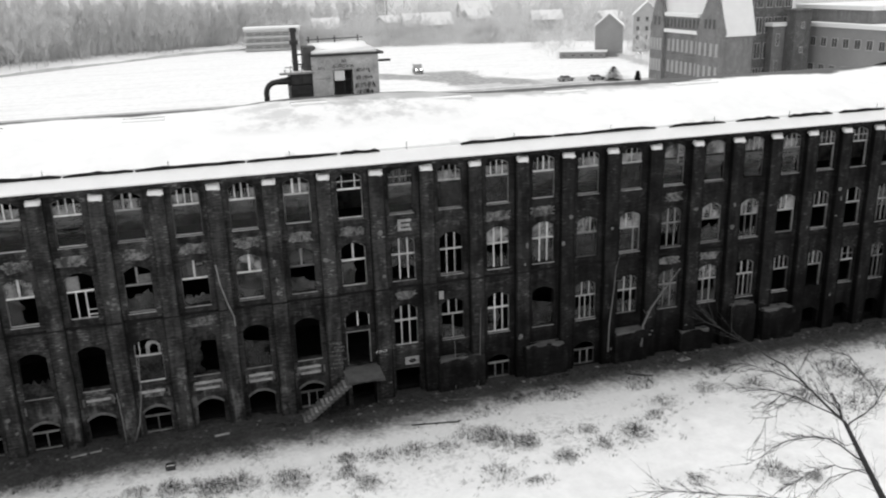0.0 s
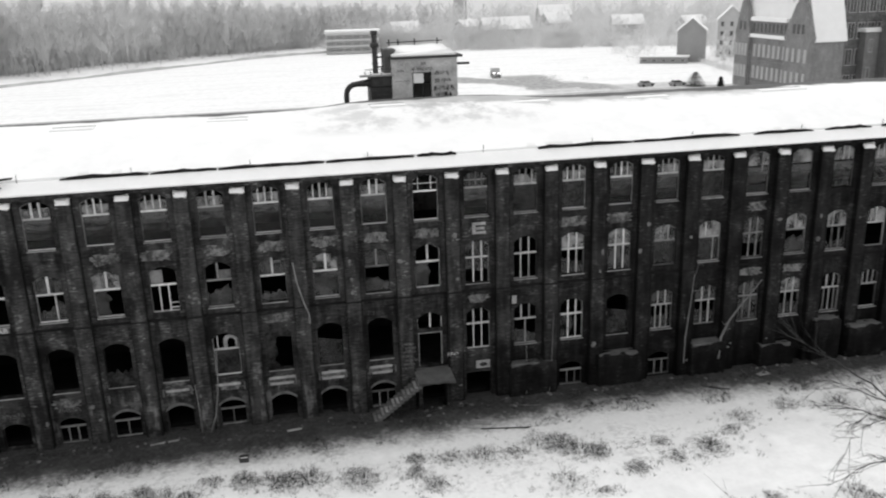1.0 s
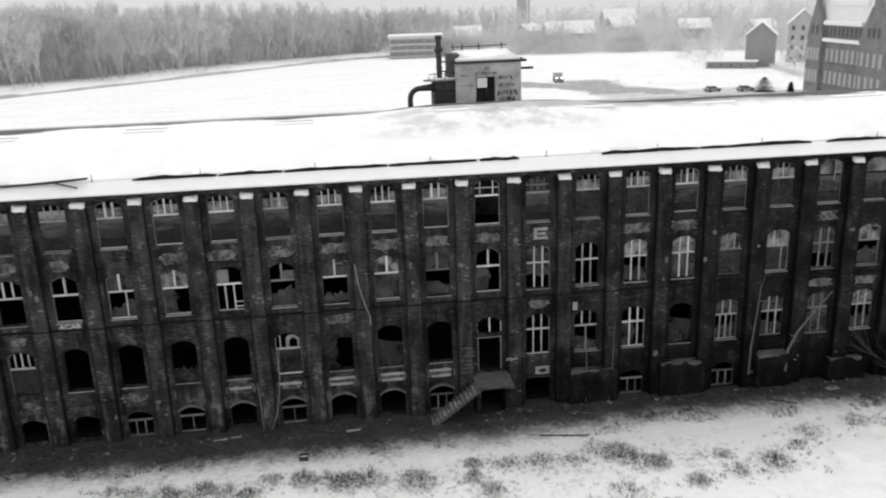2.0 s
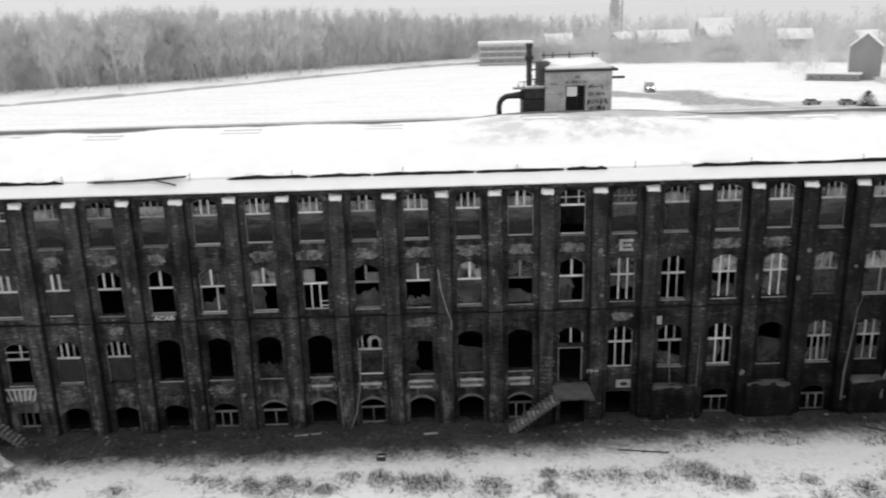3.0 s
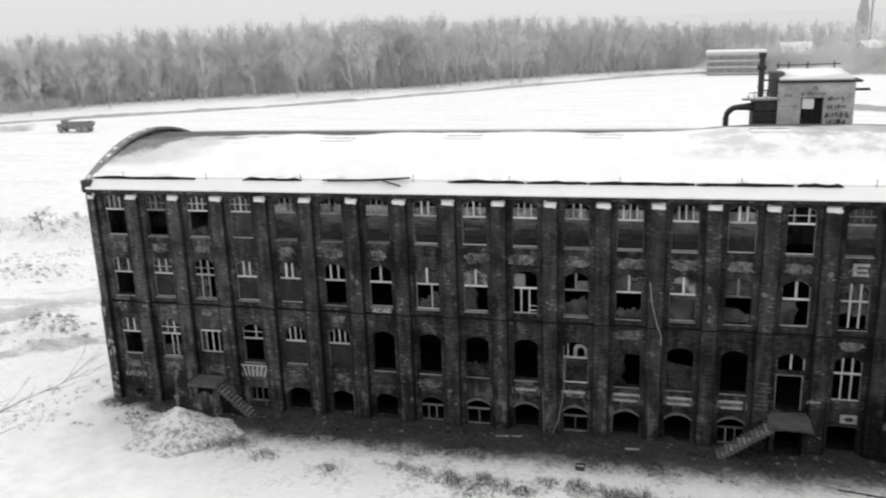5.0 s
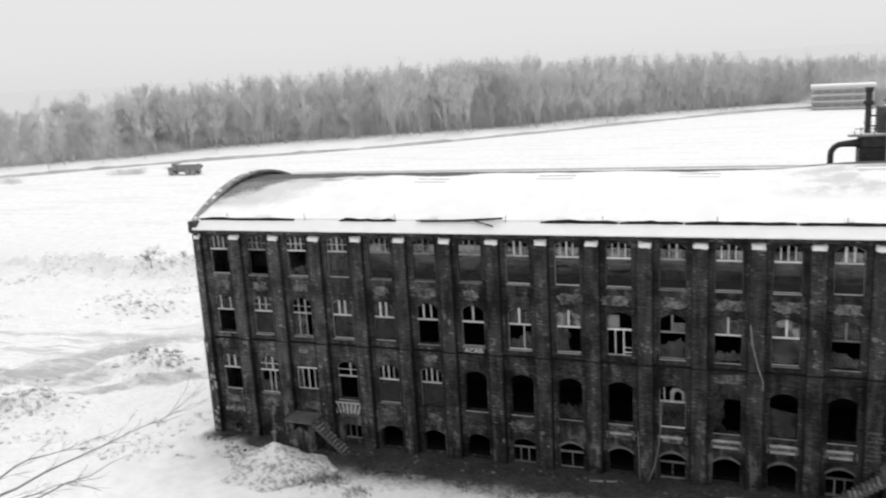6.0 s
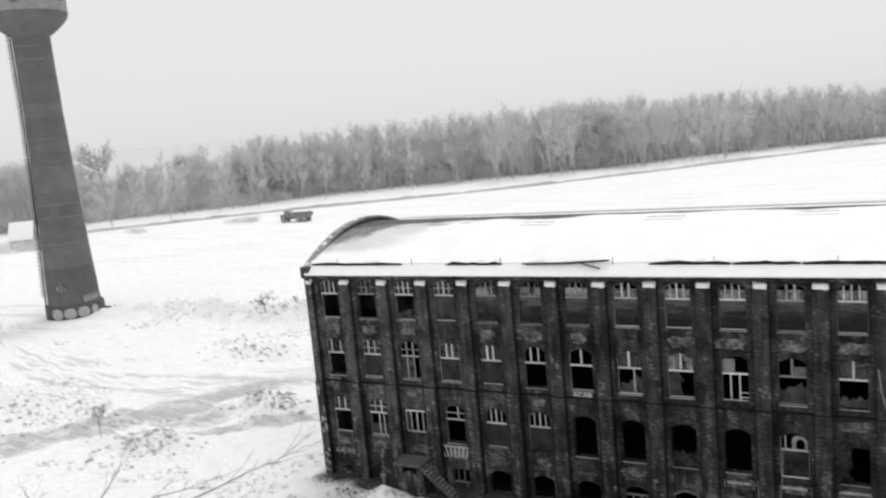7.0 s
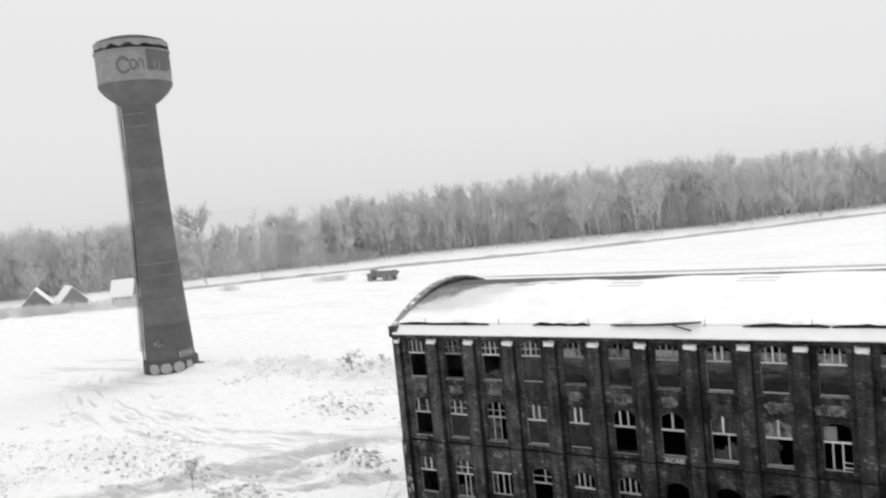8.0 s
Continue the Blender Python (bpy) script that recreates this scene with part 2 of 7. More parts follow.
def hazy_twig_mat(name, tone):
    """Thin rimed twigs, paled for haze, which let half of the light through."""
    m = bpy.data.materials.new(name)
    m.use_nodes = True
    n, l = m.node_tree.nodes, m.node_tree.links
    n.remove(n["Principled BSDF"])
    a, b, mix = n.new("ShaderNodeBsdfDiffuse"), n.new("ShaderNodeBsdfTranslucent"), n.new("ShaderNodeMixShader")
    tc, no, ramp = n.new("ShaderNodeNewGeometry"), n.new("ShaderNodeTexNoise"), n.new("ShaderNodeValToRGB")
    no.inputs["Scale"].default_value, no.inputs["Detail"].default_value = 0.08, 3
    l.new(tc.outputs["Position"], no.inputs["Vector"])
    ramp.color_ramp.elements[0].position, ramp.color_ramp.elements[1].position = 0.3, 0.7
    for k, v in enumerate((tone * 0.9, tone * 1.1)):
        ramp.color_ramp.elements[k].color = (v, v, v, 1)
    l.new(no.outputs["Fac"], ramp.inputs[0])
    for sh in (a, b):
        l.new(ramp.outputs[0], sh.inputs[0])
    l.new(a.outputs[0], mix.inputs[1])
    l.new(b.outputs[0], mix.inputs[2])
    l.new(mix.outputs[0], n["Material Output"].inputs[0])
    return m


# tones raised beyond frost so that haze is in the twig colour
FROST_HAZE = hazy_twig_mat("frosted_hazy_twigs", 0.67)
BRUSH_HAZE = hazy_twig_mat("frosted_hazy_undergrowth", 0.74)
SCRUB = grey_mat("dead_scrub", 0.05, 0.13, 0.4, 6, 0.95, 0)
PALE_SCRUB = grey_mat("bleached_grass", 0.16, 0.34, 0.4, 6, 0.95, 0)
WALL_PALE = grey_mat("pale_house_render", 0.4, 0.55, 0.2, 3, 0.9, 0.1)
WALL_MID = grey_mat("grey_house_render", 0.25, 0.33, 0.2, 3, 0.9, 0.1)
GLASS_FAR = grey_mat("far_window", 0.34, 0.42, 0.5, 3, 0.3, 0)
GLASS_DARK = grey_mat("dark_far_window", 0.06, 0.1, 0.5, 3, 0.3, 0)


# ---- building blocks ----
def box(bm, x0, x1, y0, y1, z0, z1):
    v = [bm.verts.new((x, y, z)) for z in (z0, z1) for x, y in ((x0, y0), (x1, y0), (x1, y1), (x0, y1))]
    for f in ((3, 2, 1, 0), (4, 5, 6, 7), (0, 1, 5, 4), (1, 2, 6, 5), (2, 3, 7, 6), (3, 0, 4, 7)):
        bm.faces.new([v[i] for i in f])


def soft_box(bm, x0, x1, y0, y1, z0, z1, r=0.03):
    """A box with chamfered edges."""
    b = bmesh.new()
    box(b, x0, x1, y0, y1, z0, z1)
    bmesh.ops.bevel(b, geom=b.edges[:], offset=r, segments=2, affect="EDGES", profile=0.6)
    join(bm, b)


def join(bm, other):
    at = {v: bm.verts.new(v.co) for v in other.verts}
    for f in other.faces:
        bm.faces.new([at[v] for v in f.verts])
    other.free()


def prism(bm, pts, y0, y1):
    """An upright slab with the outline pts (x, z), from y0 to y1."""
    a = [bm.verts.new((x, y0, z)) for x, z in pts]
    b = [bm.verts.new((x, y1, z)) for x, z in pts]
    bm.faces.new(a)
    bm.faces.new(b[::-1])
    for i in range(len(pts)):
        j = (i + 1) % len(pts)
        bm.faces.new((a[j], a[i], b[i], b[j]))


def rod(bm, pts, radii, sides=8):
    """A tapered round rod through pts."""
    rings = []
    for i, p in enumerate(pts):
        p = Vector(p)
        d = (Vector(pts[min(i + 1, len(pts) - 1)]) - Vector(pts[max(i - 1, 0)])).normalized()
        u = d.orthogonal().normalized()
        if i and rings:
            u = (last - d * last.dot(d)).normalized()
        last = u
        w = d.cross(u)
        r = radii[i] if isinstance(radii, (list, tuple)) else radii
        rings.append([bm.verts.new(p + r * (math.cos(a) * u + math.sin(a) * w)) for a in (2 * math.pi * k / sides for k in range(sides))])
    for a, b in zip(rings, rings[1:]):
        for k in range(sides):
            bm.faces.new((a[k], a[(k + 1) % sides], b[(k + 1) % sides], b[k]))
    bm.faces.new(rings[0][::-1])
    bm.faces.new(rings[-1])


def lathe(bm, profile, sides=48, centre=(0, 0)):
    rings = [[bm.verts.new((centre[0] + r * math.cos(2 * math.pi * k / sides), centre[1] + r * math.sin(2 * math.pi * k / sides), z)) for k in range(sides)] for r, z in profile]
    for a, b in zip(rings, rings[1:]):
        for k in range(sides):
            bm.faces.new((a[k], a[(k + 1) % sides], b[(k + 1) % sides], b[k]))
    bm.faces.new(rings[0][::-1])
    bm.faces.new(rings[-1])


def mesh_of(name, bm, material, smooth=False):
    me = bpy.data.meshes.new(name)
    bmesh.ops.recalc_face_normals(bm, faces=bm.faces[:])
    bm.to_mesh(me)
    bm.free()
    me.materials.append(material)
    if smooth:
        me.polygons.foreach_set("use_smooth", [True] * len(me.polygons))
    return me


def part(name, bm, material, parent, label="", smooth=False, at=None):
    me = bm if isinstance(bm, bpy.types.Mesh) else mesh_of(name, bm, material, smooth)
    ob = new(name, me)
    ob.parent = parent
    if at:
        ob.location = at
    if label:
        tagged(ob, label)
    return ob


def thing(name, label, category, at=(0, 0, 0), group="", kind=""):
    ob = tagged(new(name), label, category, group, kind)
    ob.location = at
    return ob


def solid(name, bm, material, label, category, at=(0, 0, 0), group="", kind="", smooth=False):
    ob = tagged(new(name, mesh_of(name, bm, material, smooth)), label, category, group, kind)
    ob.location = at
    return ob


# ---- ground ----
MOUNDS = ((-17.8, 10.8, 4.4, 3.0, 1.6), (-22.5, 0.2, 4.6, 2.6, 1.2), (-55, 44, 20, 2.6, 2.0), (-48, 6, 10, 4, 0.9), (-36, 44, 9, 6, 1.2), (-31, 28, 6, 3, 0.8), (-50, -4, 7, 4, 0.8))


def ground_z(x, y):
    z = 0.0
    if -80 < x < 120 and -60 < y < 70:
        edge = min(1.0, (x + 80) / 20, (120 - x) / 20, (y + 60) / 15, (70 - y) / 15)
        z = edge * (0.10 * noise.noise((x * 0.16, y * 0.16, 1)) + 0.06 * noise.noise((x * 0.6, y * 0.6, 4)))
        if -5 < x < 98 and -6 < y < 1:
            z += 0.25 * math.exp(-((y + 1.6) / 1.2) ** 2) * (0.7 + noise.noise((x * 0.4, y * 0.7, 2)))
        for mx, my, rx, ry, h in MOUNDS:
            d = ((x - mx) / rx) ** 2 + ((y - my) / ry) ** 2
            if d < 6:
                z += h * math.exp(-d) * (0.9 + 0.9 * noise.noise((x * 0.6, y * 0.6, 7)) + 0.9 * noise.noise((x * 1.3, y * 1.3, 3)))
        if x < -6:
            k = min(1.0, (-6 - x) / 8) * edge
            z += k * (0.35 * noise.noise((x * 0.3, y * 0.36, 9)) + 0.22 * noise.noise((x * 0.9, y * 1.2, 5)))
    return z


def spread(lo, hi, step, far):
    """Grid lines that stand step apart between lo and hi, and ever wider out to far."""
    mid = list(np.arange(lo, hi, step))
    out, d, x = [], step, hi
    while x < far:
        out.append(x)
        d *= 1.22
        x += d
    d, x, left = step, lo, []
    while x > -far:
        d *= 1.22
        x -= d
        left.append(x)
    return left[::-1] + mid + out


gx, gy = spread(-75, 100, 0.7, 4600), spread(-40, 60, 0.6, 4600)
gverts = [(x, y, ground_z(x, y)) for y in gy for x in gx]
gw = len(gx)
gfaces = [(j * gw + i, j * gw + i + 1, (j + 1) * gw + i + 1, (j + 1) * gw + i) for j in range(len(gy) - 1) for i in range(gw - 1)]
ground_mesh = bpy.data.meshes.new("ground")
ground_mesh.from_pydata(gverts, [], gfaces)
ground_mesh.polygons.foreach_set("use_smooth", [True] * len(gfaces))
tagged(new("ground", ground_mesh), "trampled snow over bare dark soil and dead grass", "ground", kind="structure")


def ground_mat():
    m = bpy.data.materials.new("snowy_ground")
    m.use_nodes = True
    q = Maths(m.node_tree)
    n, l = q.n, q.l
    p = n["Principled BSDF"]
    p.inputs["Roughness"].default_value = 0.8
    pos = n.new("ShaderNodeTexCoord").outputs["Object"]
    sep = n.new("ShaderNodeSeparateXYZ")
    l.new(pos, sep.inputs[0])
    x, y = sep.outputs["X"], sep.outputs["Y"]
    coarse, mid, fine = q.noise(pos, 0.12, 6, 0.6), q.noise(pos, 0.55, 8, 0.7), q.noise(pos, 3.0, 6, 0.7)
    streak = q.noise(pos, 0.1, 7, 0.65, (0.35, 2.2, 1, -20))
    snow = q.grey(q.step(mid, 0.3, 0.7), 0.76, 0.9)
    # thin snow and dead grass that shows through it on the open ground
    thin = q.op("ADD", q.op("MULTIPLY", mid, 0.6), q.op("MULTIPLY", fine, 0.4))
    weeds = q.step(thin, 0.47, 0.62)
    belt = q.op("MULTIPLY", q.step(y, -13, -9.5), q.step(y, -3.6, -6.2))
    belt = q.op("MULTIPLY", belt, q.op("MULTIPLY", q.step(x, 2, 16), q.step(x, 84, 66)))
    belt = q.op("MULTIPLY", belt, q.step(coarse, 0.38, 0.52))
    col = q.grey(q.op("MULTIPLY", belt, q.op("MULTIPLY", weeds, 0.45)), snow, 0.24)
    # dark patches: grass and soil, and painted shade for the bumps
    rough_land = q.op("MULTIPLY", q.step(x, -4, -12), q.step(y, 75, 45))
    rough_land = q.op("MULTIPLY", rough_land, q.step(q.op("ADD", q.op("MULTIPLY", mid, 0.45), q.op("MULTIPLY", fine, 0.55)), 0.52, 0.66))
    col = q.grey(q.op("MULTIPLY", rough_land, 0.6), col, 0.26)
    # speckle of dirt and painted relief shade on the mounds
    near = None
    for mx, my, rx, ry in ((-17.8, 10.8, 4.8, 3.4), (-22.5, 0.2, 5.2, 3.2), (-36, 44, 10, 6), (-31, 28, 7, 4), (-48, 4, 12, 7)):
        d = q.op("ADD", q.op("POWER", q.op("MULTIPLY", q.op("SUBTRACT", x, mx), 1 / rx), 2), q.op("POWER", q.op("MULTIPLY", q.op("SUBTRACT", y, my), 1 / ry), 2))
        d = q.step(d, 1.3, 0.4)
        near = d if near is None else q.op("MAXIMUM", near, d)
    clods = q.step(q.op("ADD", q.op("MULTIPLY", mid, 0.4), q.op("MULTIPLY", fine, 0.6)), 0.5, 0.6)
    col = q.grey(q.op("MULTIPLY", q.op("MULTIPLY", near, clods), 0.5), col, 0.34)
    # a bare wet track beside the gable, and wheel ruts that swing off towards the tower
    off = q.op("ABSOLUTE", q.op("SUBTRACT", x, q.op("MULTIPLY_ADD", y, 0.66, -35.0)))
    off = q.op("ADD", off, q.op("MULTIPLY_ADD", mid, 9.0, -4.5))
    track = q.op("MULTIPLY", q.step(off, 4.2, 2.0), q.op("MULTIPLY", q.step(y, -14, -8), q.step(y, 24, 17)))
    off = q.op("ABSOLUTE", q.op("SUBTRACT", y, q.op("MULTIPLY_ADD", x, 0.62, 17.0)))
    off = q.op("ADD", off, q.op("MULTIPLY_ADD", mid, 4.0, -2.0))
    track = q.op("MAXIMUM", track, q.op("MULTIPLY", q.step(off, 1.5, 0.6), q.op("MULTIPLY", q.step(x, -27, -23), q.step(x, -6, -9))))
    off = q.op("ABSOLUTE", q.op("SUBTRACT", y, q.op("MULTIPLY_ADD", x, 0.2, 24.2)))
    off = q.op("ADD", off, q.op("MULTIPLY_ADD", mid, 4.0, -2.0))
    track = q.op("MAXIMUM", track, q.op("MULTIPLY", q.step(off, 1.6, 0.5, 0, 0.7), q.op("MULTIPLY", q.step(x, -34, -28), q.step(x, -6, -9))))
    wide = q.op("ADD", q.op("POWER", q.op("MULTIPLY", q.op("ADD", x, 25.5), 1 / 5.5), 2), q.op("POWER", q.op("MULTIPLY", q.op("SUBTRACT", y, 7.6), 1 / 3.2), 2))
    track = q.op("MAXIMUM", track, q.step(q.op("ADD", wide, q.op("MULTIPLY_ADD", mid, 2.4, -1.2)), 1.15, 0.6))
    track = q.op("MULTIPLY", track, q.step(q.op("MULTIPLY_ADD", coarse, 0.5, q.op("MULTIPLY", mid, 0.5)), 0.4, 0.52, 0.25, 1.0))
    ruts = q.noise(pos, 0.5, 6, 0.7, (0.25, 2.6, 1, -30))
    track = q.op("MULTIPLY", track, q.step(ruts, 0.66, 0.44, 0.5, 1.0))
    bend = q.op("SUBTRACT", y, q.op("MULTIPLY_ADD", q.op("POWER", q.op("ADD", x, 43), 2), 0.0075, 15.5))
    com = n.new("ShaderNodeCombineXYZ")
    l.new(q.op("MULTIPLY", x, 0.09), com.inputs["X"])
    l.new(bend, com.inputs["Y"])
    wheel = q.step(q.noise(com.outputs[0], 0.85, 4, 0.65), 0.5, 0.6)
    band = q.op("MULTIPLY", q.step(q.op("ABSOLUTE", bend), 8.0, 2.5), q.op("MULTIPLY", q.step(x, -104, -84), q.step(x, -16, -26)))
    track = q.op("MAXIMUM", track, q.op("MULTIPLY", q.op("MULTIPLY", wheel, band), 0.55))
    yard = q.op("ADD", q.op("POWER", q.op("MULTIPLY", q.op("ADD", x, 92), 0.045), 2), q.op("POWER", q.op("MULTIPLY", q.op("SUBTRACT", y, 38), 0.07), 2))
    track = q.op("MAXIMUM", track, q.op("MULTIPLY", q.op("MULTIPLY", q.step(yard, 1.2, 0.3), q.step(streak, 0.46, 0.6)), 0.45))
    col = q.grey(q.op("MULTIPLY", track, 0.8), col, 0.32)
    # the works road in the field
    off2 = q.op("ADD", q.op("ABSOLUTE", q.op("ADD", q.op("MULTIPLY_ADD", x, 1.0, -279), y)), q.op("MULTIPLY_ADD", coarse, 24, -12))
    lane = q.op("MULTIPLY", q.step(off2, 11, 6), q.op("MULTIPLY", q.step(x, 80, 87), q.step(x, 128, 118)))
    spur = q.op("ADD", q.op("ABSOLUTE", q.op("SUBTRACT", x, 105)), q.op("MULTIPLY_ADD", mid, 12, -6))
    lane = q.op("MAXIMUM", lane, q.op("MULTIPLY", q.step(spur, 9, 5), q.op("MULTIPLY", q.step(y, 158, 162), q.step(y, 200, 192))))
    lane = q.op("MAXIMUM", lane, q.op("MULTIPLY", q.op("MULTIPLY", q.step(y, 150, 154), q.step(y, 166, 160)), q.op("MULTIPLY", q.step(x, 96, 102), q.step(x, 150, 140, 0, 0.6))))
    col = q.grey(q.op("MULTIPLY", lane, 0.9), col, q.grey(q.step(mid, 0.4, 0.6), 0.2, 0.36))
    road = q.op("ABSOLUTE", q.op("SUBTRACT", y, q.op("MULTIPLY_ADD", x, 0.012, 148.4)))
    road = q.op("MULTIPLY", q.step(road, 2.4, 1.2), q.op("MULTIPLY", q.step(x, -92, -70), q.step(mid, 0.3, 0.55, 0.3, 0.85)))
    col = q.grey(road, col, 0.28)
    # furrows under the snow of the field
    far = q.op("MULTIPLY", q.step(y, 55, 90), q.step(streak, 0.5, 0.62))
    col = q.grey(q.op("MULTIPLY", far, 0.16), col, 0.4)
    # haze painted on the far fields: snow dimmed to the sky's tone
    away = q.op("MAXIMUM", q.op("ABSOLUTE", x), q.op("ABSOLUTE", y))
    col = q.grey(q.step(away, 290, 420), col, 0.56)
    # wet dark soil along the foot of the wall
    edge = q.op("MULTIPLY_ADD", q.step(x, 41, 53), 0.8, -3.9)
    edge = q.op("ADD", edge, q.step(x, 9, 0, 0, 2.4))
    edge = q.op("SUBTRACT", edge, q.op("MULTIPLY", q.step(x, 62, 74), 0.3))
    bare = q.op("SUBTRACT", y, edge)
    bare = q.op("ADD", bare, q.op("MULTIPLY_ADD", mid, 3.0, -1.5))
    bare = q.op("ADD", bare, q.op("MULTIPLY_ADD", fine, 2.4, -1.2))
    bare = q.op("MULTIPLY", q.step(bare, -1.6, 1.3), q.op("MULTIPLY", q.step(y, 18, 17), q.op("MULTIPLY", q.step(x, -4.6, -2.8), q.step(x, 99, 97))))
    soil = q.grey(q.step(fine, 0.35, 0.75), 0.018, 0.06)
    col = q.grey(bare, col, soil)
    l.new(col, p.inputs["Base Color"])
    b = n.new("ShaderNodeBump")
    b.inputs["Strength"].default_value, b.inputs["Distance"].default_value = 0.6, 0.22
    l.new(thin, b.inputs["Height"])
    l.new(b.outputs[0], p.inputs["Normal"])
    return m


ground_mesh.materials.append(ground_mat())

# ---- the factory ----
BAY, BAYS = 3.2, 31


def pier_x(i):
    """Where the pier after bay i stands; the bays grow narrower towards the east end."""
    k = max(0, min(i, 26) - 21)
    return BAY * i - 0.045 * k * k - 0.36 * max(0, i - 26)


WEST, EAST, DEEP = -3.47, pier_x(30) + 0.25, 17.4
WALL_Y, THICK = 0.38, 0.5
W = 1.58
ROWS3 = {1: (12.46, 2.87, 0.30, 1.84), 2: (8.03, 2.86, 0.34, 1.71), 3: (3.46, 2.85, 0.34, 1.75)}
# one word a bay: bars above the transom, bars below it, what fills the upper and the lower light, the paint
# bars: 1 one stout, T two stout, X three with a cross bar, Y two with a cross bar, l and r one off the middle, q two and a small light
# fillings: k nothing, g glass, f milky strip, m milky, w painted reflection, d blind, b walled up; paint: p pale, o
# old, h no transom, n no frame left
LOOK = {
    1: "30gkp X0gko X0ggp X0ggp 30fwo 30fwo 30fwo T0fwp 30fwp 30fwp T0fwo 30fwp 30fwp T0fwp X0kkp X0gwo 30fdo 30fdp 30fwp 30fwp 30fdo r0mwh 00mwh 30mwh 30fwp X0kkp X0kkp 30gko 30gko 30gko 30gko".split(),
    2: "30gkp Y0gdp Y2kgo T0gdp T0gdp 20kkp 10kkp 1rggp 10mgp 0qkkp 10kgo 10ggp 10mgp 10ggo 10kgp 22ggp 22kko 22mgp 22mgp 20mdo 2rmdp 22ggo 10mgp 22mgo 30mkp 30kkp 30kkp 33ggo 33ggo 33ggo 33ggo".split(),
    3: "20gkp Y3ggp 02kgp Y0kkp 30kdp 30kdp 00kkn 00kkn 00kbn 00kkn l0kbp 00kbn 00kdn 00kkn 00kkn 22kkp 21kgo 22kgp 00kdn 23ggp 22ggo 22ggo 22mgp 23kkp 30kko 30gkp Y0kko 23gko 33ggo 33ggo 33ggo".split(),
}
BAR_X = {"0": (), "1": (0.0,), "2": (-0.27, 0.27), "3": (-0.4, 0.0, 0.4), "T": (-0.24, 0.2), "X": (-0.4, 0.0, 0.4), "Y": (-0.27, 0.27), "l": (-0.5,), "r": (0.3,), "q": (-0.3, 0.22)}
CELLAR = "snbwkkkffkfkkfudbfbfbbnnbkkknnn"

factory = thing("factory_building", "derelict four-storey sooty brick factory with a snow-covered vaulted roof", "factory")


def bay_x(i):
    return (pier_x(i - 1) + pier_x(i)) / 2


def arch(x, half, spring, rise):
    return spring + rise * (1 - (x / half) ** 2)


def opening(i, row):
    """Centre, half width, foot, spring and rise of the opening in a bay."""
    c = bay_x(i)
    if row == 4:
        kind = CELLAR[i]
        if kind == "d":
            return c, 0.85, -0.3, 1.75, 0.05
        if kind == "s":
            return c, 0.25, 0.25, 0.75, 0.01
        if kind == "w":
            return c + 0.1, 0.7, 0.45, 1.5, 0.01
        if kind == "u":
            return c + 0.25, 1.0, -0.3, 1.7, 0.25
        if kind in "bn":
            return None
        return c, 0.8, 0.02, 1.42, 0.33
    foot, h, rise, _ = ROWS3[row]
    if row == 3 and i == 14:
        return c, W / 2, 2.6, foot + h - rise, rise
    if row == 3 and i == 2:
        return c + 0.1, 0.95, 4.0, 5.7, 0.005
    return c, W / 2, foot, foot + h - rise, rise


def front_wall():
    bm = bmesh.new()
    y0, y1 = WALL_Y, WALL_Y + THICK

    def quad(a, b, flip=False):
        (xa, za), (xb, zb) = a, b
        for y in (y0, y1):
            v = [bm.verts.new((x, y, z)) for x, z in ((xa, za), (xb, za), (xb, zb), (xa, zb))]
            bm.faces.new(v if y == y0 else v[::-1])

    bands = {4: (-0.6, 2.7), 3: (2.6, 7.1), 2: (7.1, 11.6), 1: (11.6, 15.7)}
    bands[4] = (-0.6, 2.6)
    for i in range(BAYS):
        xa, xb = max(pier_x(i - 1), WEST + 0.1), pier_x(i)
        for row, (za, zb) in bands.items():
            o = opening(i, row)
            if o is None:
                quad((xa, za), (xb, zb))
                continue
            c, half, foot, spring, rise = o
            if foot > za:
                quad((xa, za), (xb, foot))
            quad((xa, max(foot, za)), (c - half, zb))
            quad((c + half, max(foot, za)), (xb, zb))
            xs = [c - half + 2 * half * k / 10 for k in range(11)]
            rim = [(c - half, foot)] + [(x, arch(x - c, half, spring, rise)) for x in xs] + [(c + half, foot)]
            for (p, zp), (r, zr) in zip(rim[1:-1], rim[2:-1]):
                for y in (y0, y1):
                    v = [bm.verts.new(q) for q in ((p, y, zp), (r, y, zr), (r, y, zb), (p, y, zb))]
                    bm.faces.new(v if y == y0 else v[::-1])
            for (p, zp), (r, zr) in zip(rim, rim[1:] + rim[:1]):
                v = [bm.verts.new(q) for q in ((p, y0, zp), (p, y1, zp), (r, y1, zr), (r, y0, zr))]
                bm.faces.new(v)
    me = bpy.data.meshes.new("front_wall")
    bm.to_mesh(me)
    bm.free()
    me.materials.append(BRICK)
    return me


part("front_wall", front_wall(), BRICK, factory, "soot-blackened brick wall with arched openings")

# gables with a curved parapet, rear wall, floors
ARC_C = 8.7


def vault(y, apex=18.75, half=8.7, rise=2.6):
    return apex - rise * ((y - ARC_C) / half) ** 2


